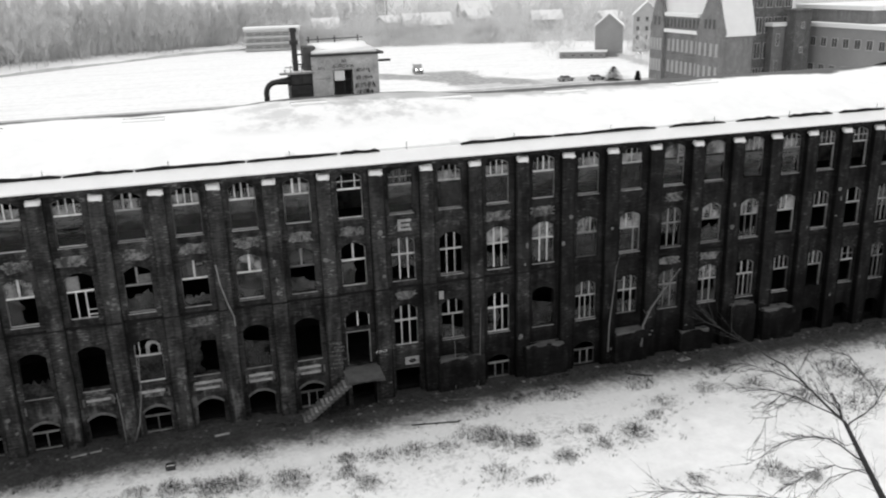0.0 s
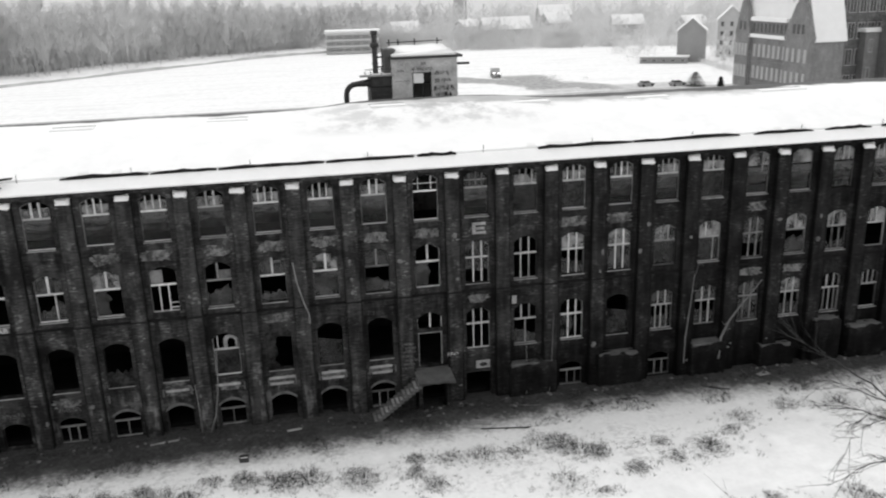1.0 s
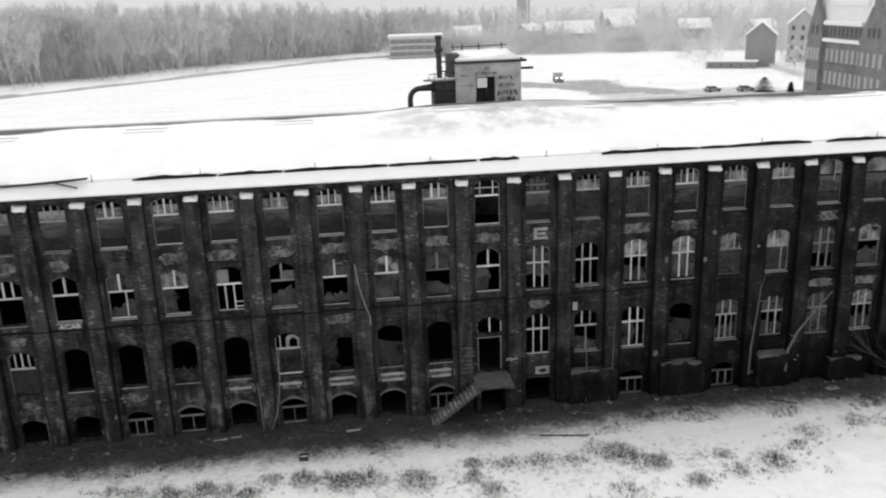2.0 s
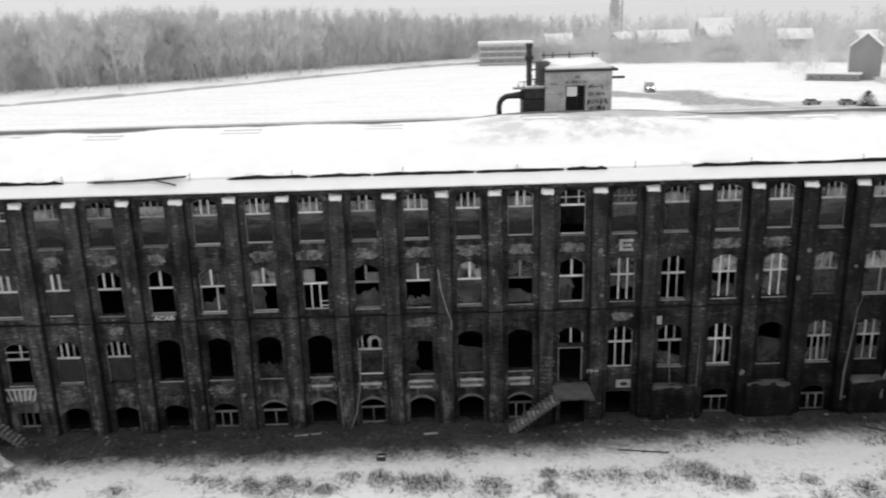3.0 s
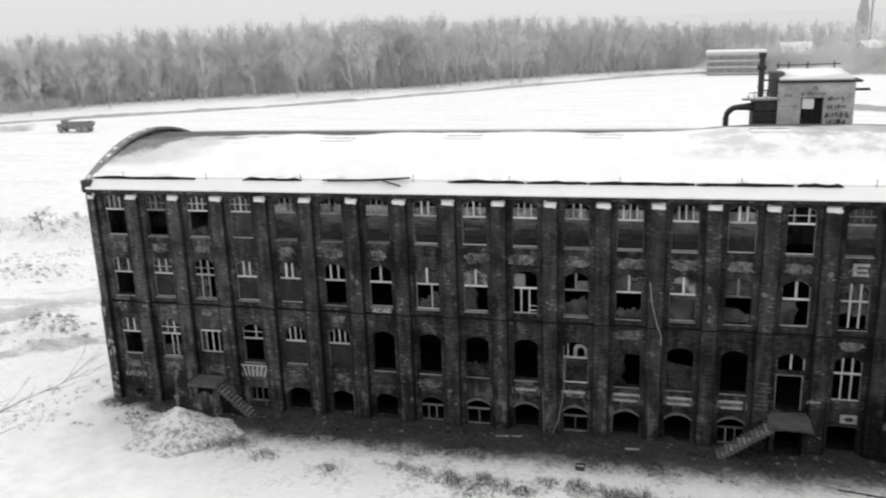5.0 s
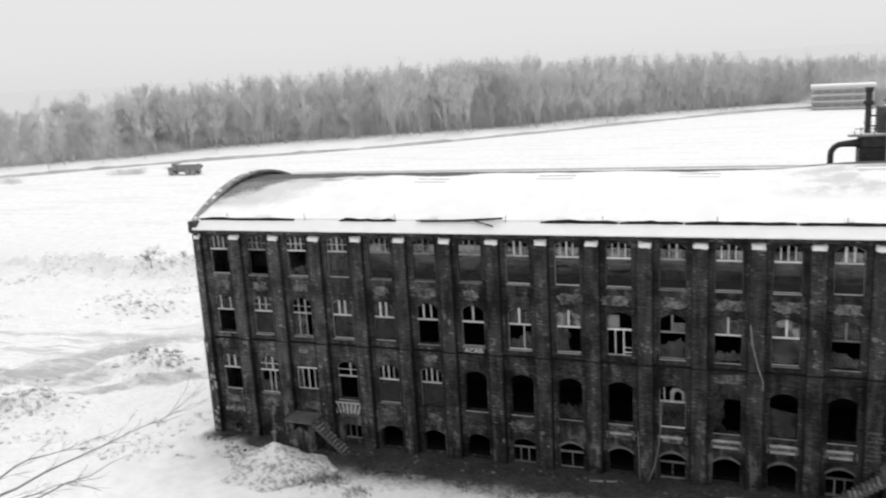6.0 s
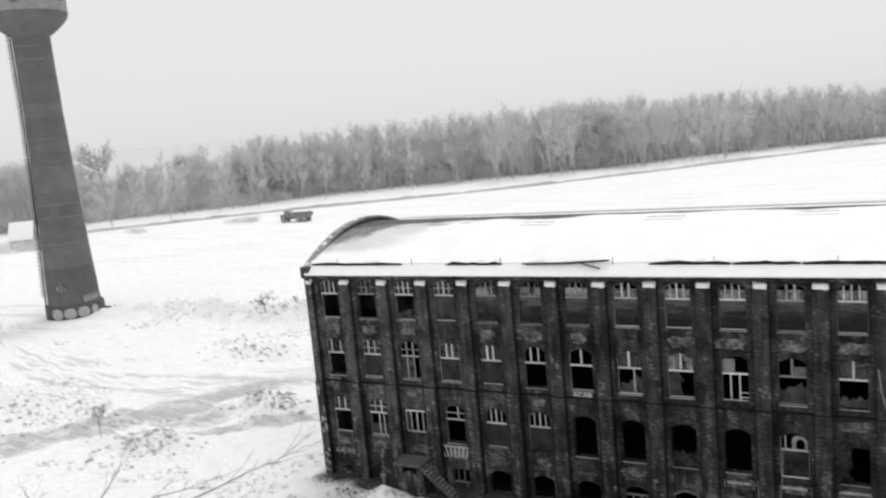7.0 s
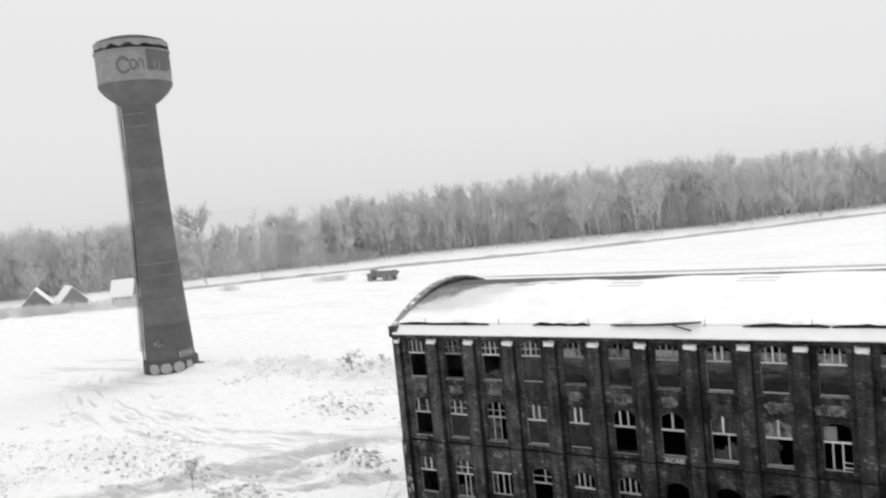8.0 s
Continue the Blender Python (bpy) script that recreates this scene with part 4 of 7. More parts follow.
for row, (foot, h, rise, t) in ROWS3.items():
    for i in range(BAYS):
        c, half, f, spring, rs = opening(i, row)
        up, low, a, b, paint = LOOK[row][i]
        if row == 3 and i == 14:
            continue
        if row == 3 and i == 2:
            w = add_window(factory, (c, FRAME_Y - 0.05, f), "square", 0.95, 1.7, 0.005, 0, "0", "3", 3, "low square window with white bars", FRAME)
            part("pane", sheet([(-0.9, 0.05), (-0.45, 0.05), (-0.45, 1.1), (-0.6, 1.66), (-0.9, 1.66)], GLASS), GLASS, w)
            part("head_rail", bar_mesh("head_rail", -0.9, 0.9, 1.56, 1.68, 0.07), FRAME, w)
            continue
        sill = cached("sill", sill_mesh)
        if paint == "n":
            if b == "d":
                part("pane", cached((row, "blind"), lambda: sheet([(-half + 0.02, 0.03), (half - 0.02, 0.03), (half - 0.02, 1.55), (-half + 0.02, 1.85)], DULL)), DULL, factory, "grimy lower pane with a slanting broken edge", at=(c, FRAME_Y, f))
            if b == "b":
                part("infill", side_infill(half) if i == 11 else infill_mesh(half, 0, (0.55, 0.95, 0.75)[(i * 5) % 3], 0.2, i), INFILL, factory, "rough walled-up lower part of an opening", at=(c, FRAME_Y + 0.05, f))
            part("window_sill", sill, SILL, factory, at=(c, WALL_Y, f))
            continue
        w = add_window(factory, (c, FRAME_Y, f), row, half, h, rise, 0 if paint == "h" else t, up, low, i * 4 + row, "", BARE_WOOD if paint == "o" else WORN_PAINT, OLD_PAINT if paint == "o" and i % 2 else GREYED if i > 18 or paint == "o" else FRAME)
        if (i * 7 + row * 3) % 5 < 4:
            part("window_sill", sill, SILL, w, at=(0, WALL_Y - FRAME_Y, 0))
        n = 8
        xs = [-half + 0.06 + (2 * half - 0.12) * k / n for k in range(n + 1)]
        if a in "gfm":
            mat = GLASS if a == "g" else FILM
            if a in "gm":
                pts = [(xs[0], t + 0.06), (xs[-1], t + 0.06)] + [(x, arch(x, half, h - rise, rise) - 0.06) for x in xs[::-1]]
            else:
                pts = [(xs[0], t + 0.06), (xs[-1], t + 0.06), (xs[-1], t + 0.62), (xs[0], t + 0.62)]
            part("pane", cached((row, a, "up"), lambda: sheet(pts, mat)), mat, w)
        if b == "g":
            which = (i * 5 + row * 3) % 18
            part("pane", cached((row, "low", which), lambda: broken_pane(xs[0], xs[-1], 0.06, t - 0.06, which)), GLASS, w)
        elif b == "d":
            part("pane", cached((row, "blind", "whole"), lambda: sheet([(xs[0], 0.06), (xs[-1], 0.06), (xs[-1], t - 0.06), (xs[0], t - 0.06)], DULL)), DULL, w)
        elif b == "w":
            part("pane", cached((row, "whole"), lambda: sheet([(xs[0], 0.06), (xs[-1], 0.06), (xs[-1], t - 0.06), (xs[0], t - 0.06)], REFLECTED)), REFLECTED, w)
        elif b == "b":
            part("infill", infill_mesh(half, 0, t - 0.1, 0.01, i), INFILL, w, "walled-up lower light", at=(0, 0.1, 0))

# boards and odd panes left in single windows
for row, i, x0, x1, z0, z1, mat in ((2, 9, -0.72, -0.02, 1.78, 2.62, SILL), (2, 10, 0.05, 0.72, 1.76, 2.3, PLASTER), (2, 8, -0.7, -0.08, 1.78, 2.6, OLD_PAINT), (2, 11, -0.28, 0.55, 2.46, 2.62, SNOW), (2, 1, 0.25, 0.68, 1.2, 1.72, SILL), (2, 15, 0.42, 0.74, 1.9, 2.3, OLD_PAINT), (1, 15, -0.7, -0.2, 2.3, 2.55, SILL), (2, 7, 0.3, 0.6, 1.8, 2.5, OLD_PAINT)):
    c, half, f, spring, rs = opening(i, row)
    bm = bmesh.new()
    box(bm, x0, x1, -0.015, 0.015, z0, z1)
    part("window_board", bm, mat, factory, "pale board or pane left in the frame", at=(c, FRAME_Y + 0.03, f))

c, half, f, spring, rs = opening(10, 3)
bm = bmesh.new()
rim = [(-0.14, 1.82), (-0.14, 2.4), (0.0, 2.62), (0.25, 2.68), (0.5, 2.6), (0.7, 2.4), (0.7, 1.82), (0.56, 1.82), (0.56, 2.3), (0.42, 2.44), (0.26, 2.46), (0.12, 2.36), (0.08, 2.2), (0.08, 1.82)]
prism(bm, rim, -0.04, 0.04)
part("window_sash", bm, SILL, factory, "white arched sash left in the opening", at=(c, FRAME_Y - 0.03, f))

# cellar windows
for i in range(BAYS):
    o = opening(i, 4)
    if not o or CELLAR[i] not in "fkw":
        continue
    c, half, f, spring, rs = o
    if CELLAR[i] in "fw":
        h = spring + rs - f
        add_window(factory, (c, FRAME_Y, f), (4, CELLAR[i]), half, h, rs, h - 0.62 if CELLAR[i] == "f" else 0, "0", "12"[i % 2], i, "cellar window frame", BARE_WOOD, OLD_PAINT)
    if CELLAR[i] in "fk":
        bm = bmesh.new()
        n = 10
        xs = [-half - 0.04 + (2 * half + 0.08) * k / n for k in range(n + 1)]
        for p, r in zip(xs, xs[1:]):
            prism(bm, [(p, arch(p, half, spring, rs) + 0.03), (r, arch(r, half, spring, rs) + 0.03), (r, arch(r, half, spring, rs) + 0.2), (p, arch(p, half, spring, rs) + 0.2)], WALL_Y - 0.02, WALL_Y + 0.05)
        part("arch_trim", bm, PLASTER if 7 < i < 14 else BRICK, factory, "brick arch over a cellar window", at=(c, 0, 0))


# ---- stairs and doors on the front ----
def flight(name, label, x_top, x_foot, y0, y1, z_top, steps, mat):
    """An outside flight of steps that runs along the wall."""
    st = thing(name, label, "stairs")
    n = steps
    for k in range(n):
        t = k / n
        x = x_top + (x_foot - x_top) * t
        x2 = x_top + (x_foot - x_top) * (k + 1) / n
        z = z_top * (1 - (k + 1) / (n + 1))
        bm = bmesh.new()
        soft_box(bm, min(x, x2) - 0.03, max(x, x2) + 0.03, y0, y1, max(z - 0.24, -0.1), z, 0.02)
        part("step", bm, mat, st)
    return st


steps_main = flight("entrance_steps", "worn stone steps up to the doorway, dusted with snow", 42.2, 39.1, -1.75, -0.55, 2.5, 13, CONCRETE)
bm = bmesh.new()
prism(bm, [(42.2, 2.25), (42.2, 1.95), (39.6, 0.0), (39.1, 0.0)], -1.5, -0.8)
part("stringer", bm, BRICK, steps_main)
bm = bmesh.new()
b = bmesh.new()
box(b, 42.0, 44.35, -1.9, WALL_Y - 0.005, 2.36, 2.52)
bmesh.ops.subdivide_edges(b, edges=b.edges[:], cuts=5, use_grid_fill=True)
for v in b.verts:
    v.co.z += 0.05 * noise.noise(v.co * 1.3) - 0.02 * max(0, -v.co.y)
    if v.co.y < -1.8:
        v.co.y += random.uniform(-0.12, 0.16)
join(bm, b)
part("landing", bm, CONCRETE, steps_main, "broken concrete landing before the door")
for x0, x1 in ((42.15, 42.4), (44.0, 44.25)):
    bm = bmesh.new()
    box(bm, x0, x1, -0.75, WALL_Y - 0.1, -0.3, 2.36)
    part("landing_support", bm, BRICK, steps_main)
for k in range(13):
    x = 42.2 - 3.1 * (k + 0.5) / 13
    z = 2.5 * (1 - (k + 1) / 14)
    bm = bmesh.new()
    soft_box(bm, x - 0.1, x + 0.08, -1.72, -1.0 + 0.3 * math.sin(k * 2.1), z - 0.01, z + 0.03, 0.01)
    part("step_snow", bm, SILL, steps_main, "crust of old snow on a step")

door_frame = thing("entrance_doorway", "open entrance doorway with a broken fanlight above", "door", at=(43.2, FRAME_Y, 2.6))
bm = bmesh.new()
prism(bm, [(-0.79, 0), (-0.72, 0), (-0.72, 2.24), (0.72, 2.24), (0.72, 0), (0.79, 0), (0.79, 2.36), (-0.79, 2.36)], -0.06, 0.06)
part("door_frame", bm, OLD_PAINT, door_frame)
bm = bmesh.new()
box(bm, -0.79, 0.79, -0.16, 0.0, 2.36, 2.62)
part("lintel", bm, INFILL, door_frame)
add_window(door_frame, (0, 0, 2.6), "fan", 0.79, 1.12, 0.34, 0, "0", "1", 2, "broken fanlight", FRAME)

steps_west = flight("side_steps", "iron and stone steps down from a covered platform", 6.0, 8.5, -1.7, -0.8, 2.4, 11, CONCRETE)
for k in range(11):
    x = 6.0 + 2.5 * (k + 0.5) / 11
    z = 2.4 * (1 - (k + 1) / 12)
    bm = bmesh.new()
    soft_box(bm, x - 0.05, x + 0.1, -1.66, -0.95 + 0.2 * math.sin(k * 1.7), z - 0.01, z + 0.03, 0.01)
    part("step_snow", bm, SILL, steps_west, "crust of old snow on a step")
bm = bmesh.new()
soft_box(bm, 3.8, 6.05, -1.8, -0.1, 2.25, 2.45, 0.03)
part("platform", bm, CONCRETE, steps_west, "concrete platform slab")
bm = bmesh.new()
prism(bm, [(3.9, -0.3), (6.0, -0.3), (6.0, 2.25), (5.6, 2.25), (5.5, 1.5), (5.2, 1.75), (4.9, 1.8), (4.6, 1.75), (4.35, 1.5), (4.3, 2.25), (3.9, 2.25)], -1.5, -0.1)
part("platform_wall", bm, BRICK, steps_west)
bm = bmesh.new()
for k in range(5):
    rod(bm, ((6.1 + k * 0.58, -1.66, 2.35 - k * 0.55), (6.1 + k * 0.58, -1.66, 2.95 - k * 0.55)), 0.02, 5)
rod(bm, ((6.1, -1.66, 2.95), (8.42, -1.66, 0.75)), 0.025, 6)
part("handrail", bm, IRON, steps_west)

# annexe stubs and pale strips along the foot of the wall
random.seed(21)
for x0, x1, y0, z1 in ((48.3, 51.5, -0.5, 2.3), (54.4, 57.5, -0.6, 2.3), (61.1, 63.6, -0.6, 2.4), (70.3, 72.4, -0.6, 3.2), (73.0, 75.8, -0.7, 2.5), (66.4, 69.0, -0.4, 1.6)):
    bm = bmesh.new()
    b = bmesh.new()
    box(b, x0, x1, y0, WALL_Y - 0.004, -0.2, z1)
    bmesh.ops.subdivide_edges(b, edges=b.edges[:], cuts=4, use_grid_fill=True)
    for v in b.verts:
        if v.co.z > z1 - 0.3:
            v.co.z += random.uniform(-0.25, 0.1)
            v.co.y += random.uniform(0, 0.12) if v.co.y < 0 else 0
    join(bm, b)
    part("broken_annexe", bm, BRICK, factory, "broken stump of an annexe wall at the foot")
    bm = bmesh.new()
    soft_box(bm, x0 + 0.15, x1 - 0.2, y0 + 0.14, WALL_Y - 0.006, z1 - 0.35, z1 + 0.02, 0.05)
    for v in bm.verts:
        v.co.z += 0.08 * noise.noise(v.co * 1.7)
    part("annexe_top", bm, CONCRETE, factory, "pale broken top of the stump")
for i, rows in ((9, (2.8,)), (10, (2.85,)), (11, (2.92, 2.52)), (12, (2.92, 2.52)), (13, (2.92, 2.52))):
    for z in rows:
        bm = bmesh.new()
        s = random.uniform(0, 0.2)
        soft_box(bm, bay_x(i) - 0.84 + s, bay_x(i) + 0.84 - random.uniform(0, 0.25), WALL_Y - 0.03, WALL_Y + 0.02, z - 0.085, z + 0.085, 0.02)
        part("plaster_band", bm, RENDERED, factory, "pale plaster band below a sill")


for i in (8, 9, 10, 11, 12, 13):
    for x0, x1 in ((-0.9, -0.8), (0.8, 0.9)):
        bm = bmesh.new()
        box(bm, bay_x(i) + x0, bay_x(i) + x1, WALL_Y - 0.032, WALL_Y + 0.02, 2.44, 2.96)
        part("panel_edge", bm, PLASTER, factory, "pale plaster edge of a sunk panel")


# ---- plaster scars and paint on the brick ----
def blot(bm, x, z, rx, rz, y, n=16, rag=0.35):
    pts = []
    for k in range(n):
        a = 2 * math.pi * k / n
        r = 1 + rag * random.uniform(-1, 1)
        pts.append((x + rx * r * math.cos(a), z + rz * r * math.sin(a)))
    bm.faces.new([bm.verts.new((px, y, pz)) for px, pz in pts])


def worn_mat():
    m = bpy.data.materials.new("worn_painted_brick")
    m.use_nodes = True
    q = Maths(m.node_tree)
    p = q.n["Principled BSDF"]
    p.inputs["Roughness"].default_value = 0.9
    pos = q.n.new("ShaderNodeTexCoord").outputs["Object"]
    mid, fine = q.noise(pos, 1.8, 7, 0.7), q.noise(pos, 7.0, 5, 0.7)
    v = q.op("ADD", q.op("MULTIPLY", mid, 0.65), q.op("MULTIPLY", fine, 0.35))
    q.l.new(q.grey(q.step(v, 0.4, 0.64), 0.025, 0.2), p.inputs["Base Color"])
    return m


WORN = worn_mat()
random.seed(33)
for i in range(29):
    for z, hh, odds in ((11.62, 0.36, 0.95 if i < 18 else 0.5), (7.0, 0.3, 0.75 if i < 7 else 0.3), (2.75, 0.32, 0.6 if i < 14 else 0.0)):
        if random.random() > odds or (i == 15 and z > 11):
            continue
        bm = bmesh.new()
        c, wide = bay_x(i) + random.uniform(-0.2, 0.2), random.uniform(0.7, 1.0) * (0.7 if i < 7 else 1.0)
        n = 26
        pts = []
        for k in range(n):
            a = 2 * math.pi * k / n
            r = 1 + random.uniform(-0.3, 0.12)
            ca, sa = math.cos(a), math.sin(a)
            pts.append((c + wide * r * math.copysign(abs(ca) ** 0.5, ca), z + hh * r * math.copysign(abs(sa) ** 0.5, sa)))
        bm.faces.new([bm.verts.new((px, WALL_Y - 0.004, pz)) for px, pz in pts])
        part("painted_panel", bm, WORN, factory, "worn pale paint and plaster on the brick")
for k in range(16):
    bm = bmesh.new()
    blot(bm, pier_x(-1) + 0.06 + random.uniform(-0.24, 0.24), random.uniform(0.4, 7.0), random.uniform(0.05, 0.14), random.uniform(0.08, 0.4), -0.094, 9)
    part("plaster_scar", bm, RENDERED, factory, "pale plaster left on the corner pier")
for i in range(26):
    for k in range(random.randint(0, 4)):
        z = random.choice((1.2, 2.4, 9.0, 10.5)) + random.uniform(-1, 1)
        bm = bmesh.new()
        blot(bm, pier_x(i) + random.uniform(-0.35, 0.35), z, random.uniform(0.05, 0.16), random.uniform(0.05, 0.2), -0.094 if z < 7.4 else -0.004, 9)
        part("plaster_scar", bm, PLASTER, factory)


def scrawl(x, z, w, h, y, marks, name="graffiti", label="pale spray-painted scrawl", mat=None, parent=None):
    """Unreadable lettering: one thick bent stroke that runs up and down."""
    bm = bmesh.new()
    n = marks * 4
    pts = []
    for k in range(n + 1):
        up = (0.45 if k % 2 else -0.45) * random.uniform(0.5, 1.1)
        pts.append(Vector((x + w * (k + random.uniform(-0.45, 0.45)) / n, 0, z + h * up)))
    t = min(0.055, 0.13 * h)
    prev = None
    for k, p in enumerate(pts):
        d = (pts[min(k + 1, n)] - pts[max(k - 1, 0)]).normalized()
        o = Vector((-d.z, 0, d.x)) * t * random.uniform(0.6, 1.2)
        pair = [bm.verts.new((p.x + q.x, y - 0.0012 * (k % 4), p.z + q.z)) for q in (o, -o)]
        if prev:
            bm.faces.new((prev[0], prev[1], pair[1], pair[0]))
        prev = pair
    return part(name, bm, mat or GRAFFITI, parent or factory, label)


GRAFFITI = grey_mat("spray_paint", 0.3, 0.5, 1.5, 10, 0.8, 0)
random.seed(40)
scrawl(-2.55, 1.95, 1.8, 0.5, WALL_Y - 0.005, 5)
for k in range(7):
    bm = bmesh.new()
    x = 6.75 + 0.32 * k
    lean = 0.05 * (3 - k)
    prism(bm, [(x + lean, 2.35 + 0.06 * (k % 3)), (x + 0.15 + lean, 2.35), (x + 0.15 - lean, 3.2 - 0.05 * (k % 2)), (x - lean, 3.25)], WALL_Y - 0.012, WALL_Y - 0.004)
    part("graffiti", bm, GRAFFITI, factory, "fat pale spray-painted stroke")
bm = bmesh.new()
box(bm, 6.7, 8.9, WALL_Y - 0.018, WALL_Y - 0.013, 3.12, 3.26)
part("graffiti", bm, GRAFFITI, factory, "fat pale spray-painted stroke")
for k, z in enumerate((2.8, 3.1, 3.35, 3.65, 3.95, 4.2, 4.5)):
    scrawl(41.25 + 0.12 * (k % 3), z, 0.75 - 0.1 * (k % 2), 0.2, -0.096, 4, mat=PLASTER)
scrawl(44.2, 3.5, 0.7, 0.3, -0.096, 3)
for i in range(3, 8):
    scrawl(bay_x(i) - 0.6, 2.3, 1.2, 0.35, WALL_Y - 0.005, 4, mat=PLASTER)
bm = bmesh.new()
soft_box(bm, bay_x(6) - 0.72, bay_x(6) + 0.72, WALL_Y - 0.03, WALL_Y + 0.02, 7.58, 7.98, 0.015)
slab = part("lintel_slab", bm, CONCRETE, factory, "dark slab under a sill with white spray paint")
word = bpy.data.curves.new("graffiti", "FONT")
word.body, word.size, word.align_x, word.offset = "ACAB", 0.42, "CENTER", 0.012
word_ob = new("letters_outline", word)
word_mesh = bpy.data.meshes.new_from_object(word_ob)
bpy.data.objects.remove(word_ob)
for v in word_mesh.vertices:
    v.co = (v.co.x * 1.15, -v.co.z - 0.002, v.co.y)
word_mesh.materials.append(GRAFFITI)
part("graffiti", word_mesh, GRAFFITI, slab, "white spray-painted capitals", at=(bay_x(6), WALL_Y - 0.034, 7.63))
for i in (1, 2, 4, 13, 14, 15):
    scrawl(bay_x(i) - 0.5, 11.65, 1.0, 0.45, WALL_Y - 0.008, 2, mat=PLASTER)
bm = bmesh.new()
cx = bay_x(15) + 0.12
for x0, x1, z0, z1 in ((-0.42, -0.2, 11.3, 12.06), (-0.198, 0.45, 11.88, 12.06), (-0.198, 0.36, 11.58, 11.75), (-0.198, 0.45, 11.3, 11.46)):
    box(bm, cx + x0, cx + x1, WALL_Y - 0.012, WALL_Y - 0.005, z0, z1)
part("painted_letter", bm, RENDERED, factory, "pale painted capital E on the brick")
bm = bmesh.new()
soft_box(bm, 46.2, 47.15, WALL_Y - 0.04, WALL_Y + 0.01, 2.05, 2.6, 0.01)
sign = part("sign_board", bm, SILL, factory, "small pale sign board with a dark blot")
bm = bmesh.new()
blot(bm, 46.7, 2.32, 0.24, 0.16, WALL_Y - 0.046)
part("sign_mark", bm, INFILL, sign)
bm = bmesh.new()
rod(bm, ((34.85, -0.06, 10.6), (35.0, -0.06, 9.3), (35.35, -0.1, 7.9), (35.6, -0.15, 7.2), (35.6, -0.15, 6.6)), 0.045, 6)
part("drain_pipe", bm, SILL, factory, "broken pale downpipe", smooth=True)
bm = bmesh.new()
soft_box(bm, 48.55, 48.85, -0.12, -0.02, 6.55, 7.1, 0.02)
part("wall_box", bm, SILL, factory, "small pale box on a pier")

# ---- the rooftop house ----
HOUSE = grey_mat("stained_house_render", 0.26, 0.6, 0.9, 8, 0.9, 0.4, contrast=(0.32, 0.62))
pent = thing("rooftop_house", "small rendered lift house on the roof with graffiti", "lift house", at=(0.15, 0, -0.3))
PX0, PX1, PY0, PY1 = 43.0, 47.9, 13.0, 17.2
bm = bmesh.new()
win = (44.5, 45.95, 18.6, 20.55)
for xa, xb, za, zb in ((PX0, win[0], 17.2, 21.55), (win[1], PX1, 17.2, 21.55), (win[0], win[1], 17.2, win[2]), (win[0], win[1], win[3], 21.55)):
    box(bm, xa, xb, PY0, PY0 + 0.35, za, zb)
box(bm, PX0, PX0 + 0.35, PY0 + 0.35, PY1, 15.5, 21.55)
box(bm, PX1 - 0.35, PX1, PY0 + 0.35, PY1, 15.5, 21.55)
box(bm, PX0 + 0.35, PX1 - 0.35, PY1 - 0.35, PY1, 15.5, 21.55)
part("wall", bm, HOUSE, pent)
bm = bmesh.new()
soft_box(bm, PX0 - 0.12, PX1 + 0.4, PY0 - 0.15, PY1 + 0.2, 21.55, 21.72, 0.03)
part("roof_slab", bm, IRON, pent, "dark edged roof slab")
bm = bmesh.new()
b = bmesh.new()
box(b, PX0 + 0.05, PX1 - 0.1, PY0 - 0.05, PY1, 21.72, 22.02)
bmesh.ops.subdivide_edges(b, edges=b.edges[:], cuts=3, use_grid_fill=True)
for v in b.verts:
    if v.co.z > 21.9:
        v.co.x += (45.45 - v.co.x) * 0.12
        v.co.y += 0.3 if v.co.y < 14 else -0.1
        v.co.z += random.uniform(-0.05, 0.08) + (v.co.y - 13) * 0.06
join(bm, b)
part("roof_snow", bm, SNOW, pent, "thick cap of snow", smooth=True)
for x in (43.4, 44.1, 45.4, 47.2):
    bm = bmesh.new()
    rod(bm, ((x, PY1 - 0.2, 21.7), (x, PY1 - 0.2, 22.75)), 0.05, 6)
    part("roof_post", bm, IRON, pent)
bm = bmesh.new()
rod(bm, ((43.2, PY1 - 0.2, 22.5), (47.6, PY1 - 0.2, 22.55)), 0.04, 6)
part("roof_rail", bm, IRON, pent)
bm = bmesh.new()
for xa, xb, za, zb in ((44.5, 44.6, 18.6, 20.55), (45.85, 45.95, 18.6, 20.55), (44.6, 45.85, 20.45, 20.55), (44.6, 45.85, 18.6, 18.7), (44.6, 45.85, 19.75, 19.82), (45.3, 45.36, 18.7, 20.45)):
    box(bm, xa, xb, PY0 + 0.15, PY0 + 0.22, za, zb)
win_ob = part("window", bm, IRON, pent)
bm = bmesh.new()
box(bm, 44.6, 45.36, PY0 + 0.135, PY0 + 0.148, 19.75, 20.47)
part("pane", bm, SNOW, win_ob, "whitened pane")
bm = bmesh.new()
soft_box(bm, PX1 - 0.1, PX1 + 1.0, PY0 + 0.3, PY0 + 0.5, 20.95, 21.12, 0.03)
part("jib", bm, IRON, pent, "short dark beam that sticks out under the eaves")
random.seed(8)
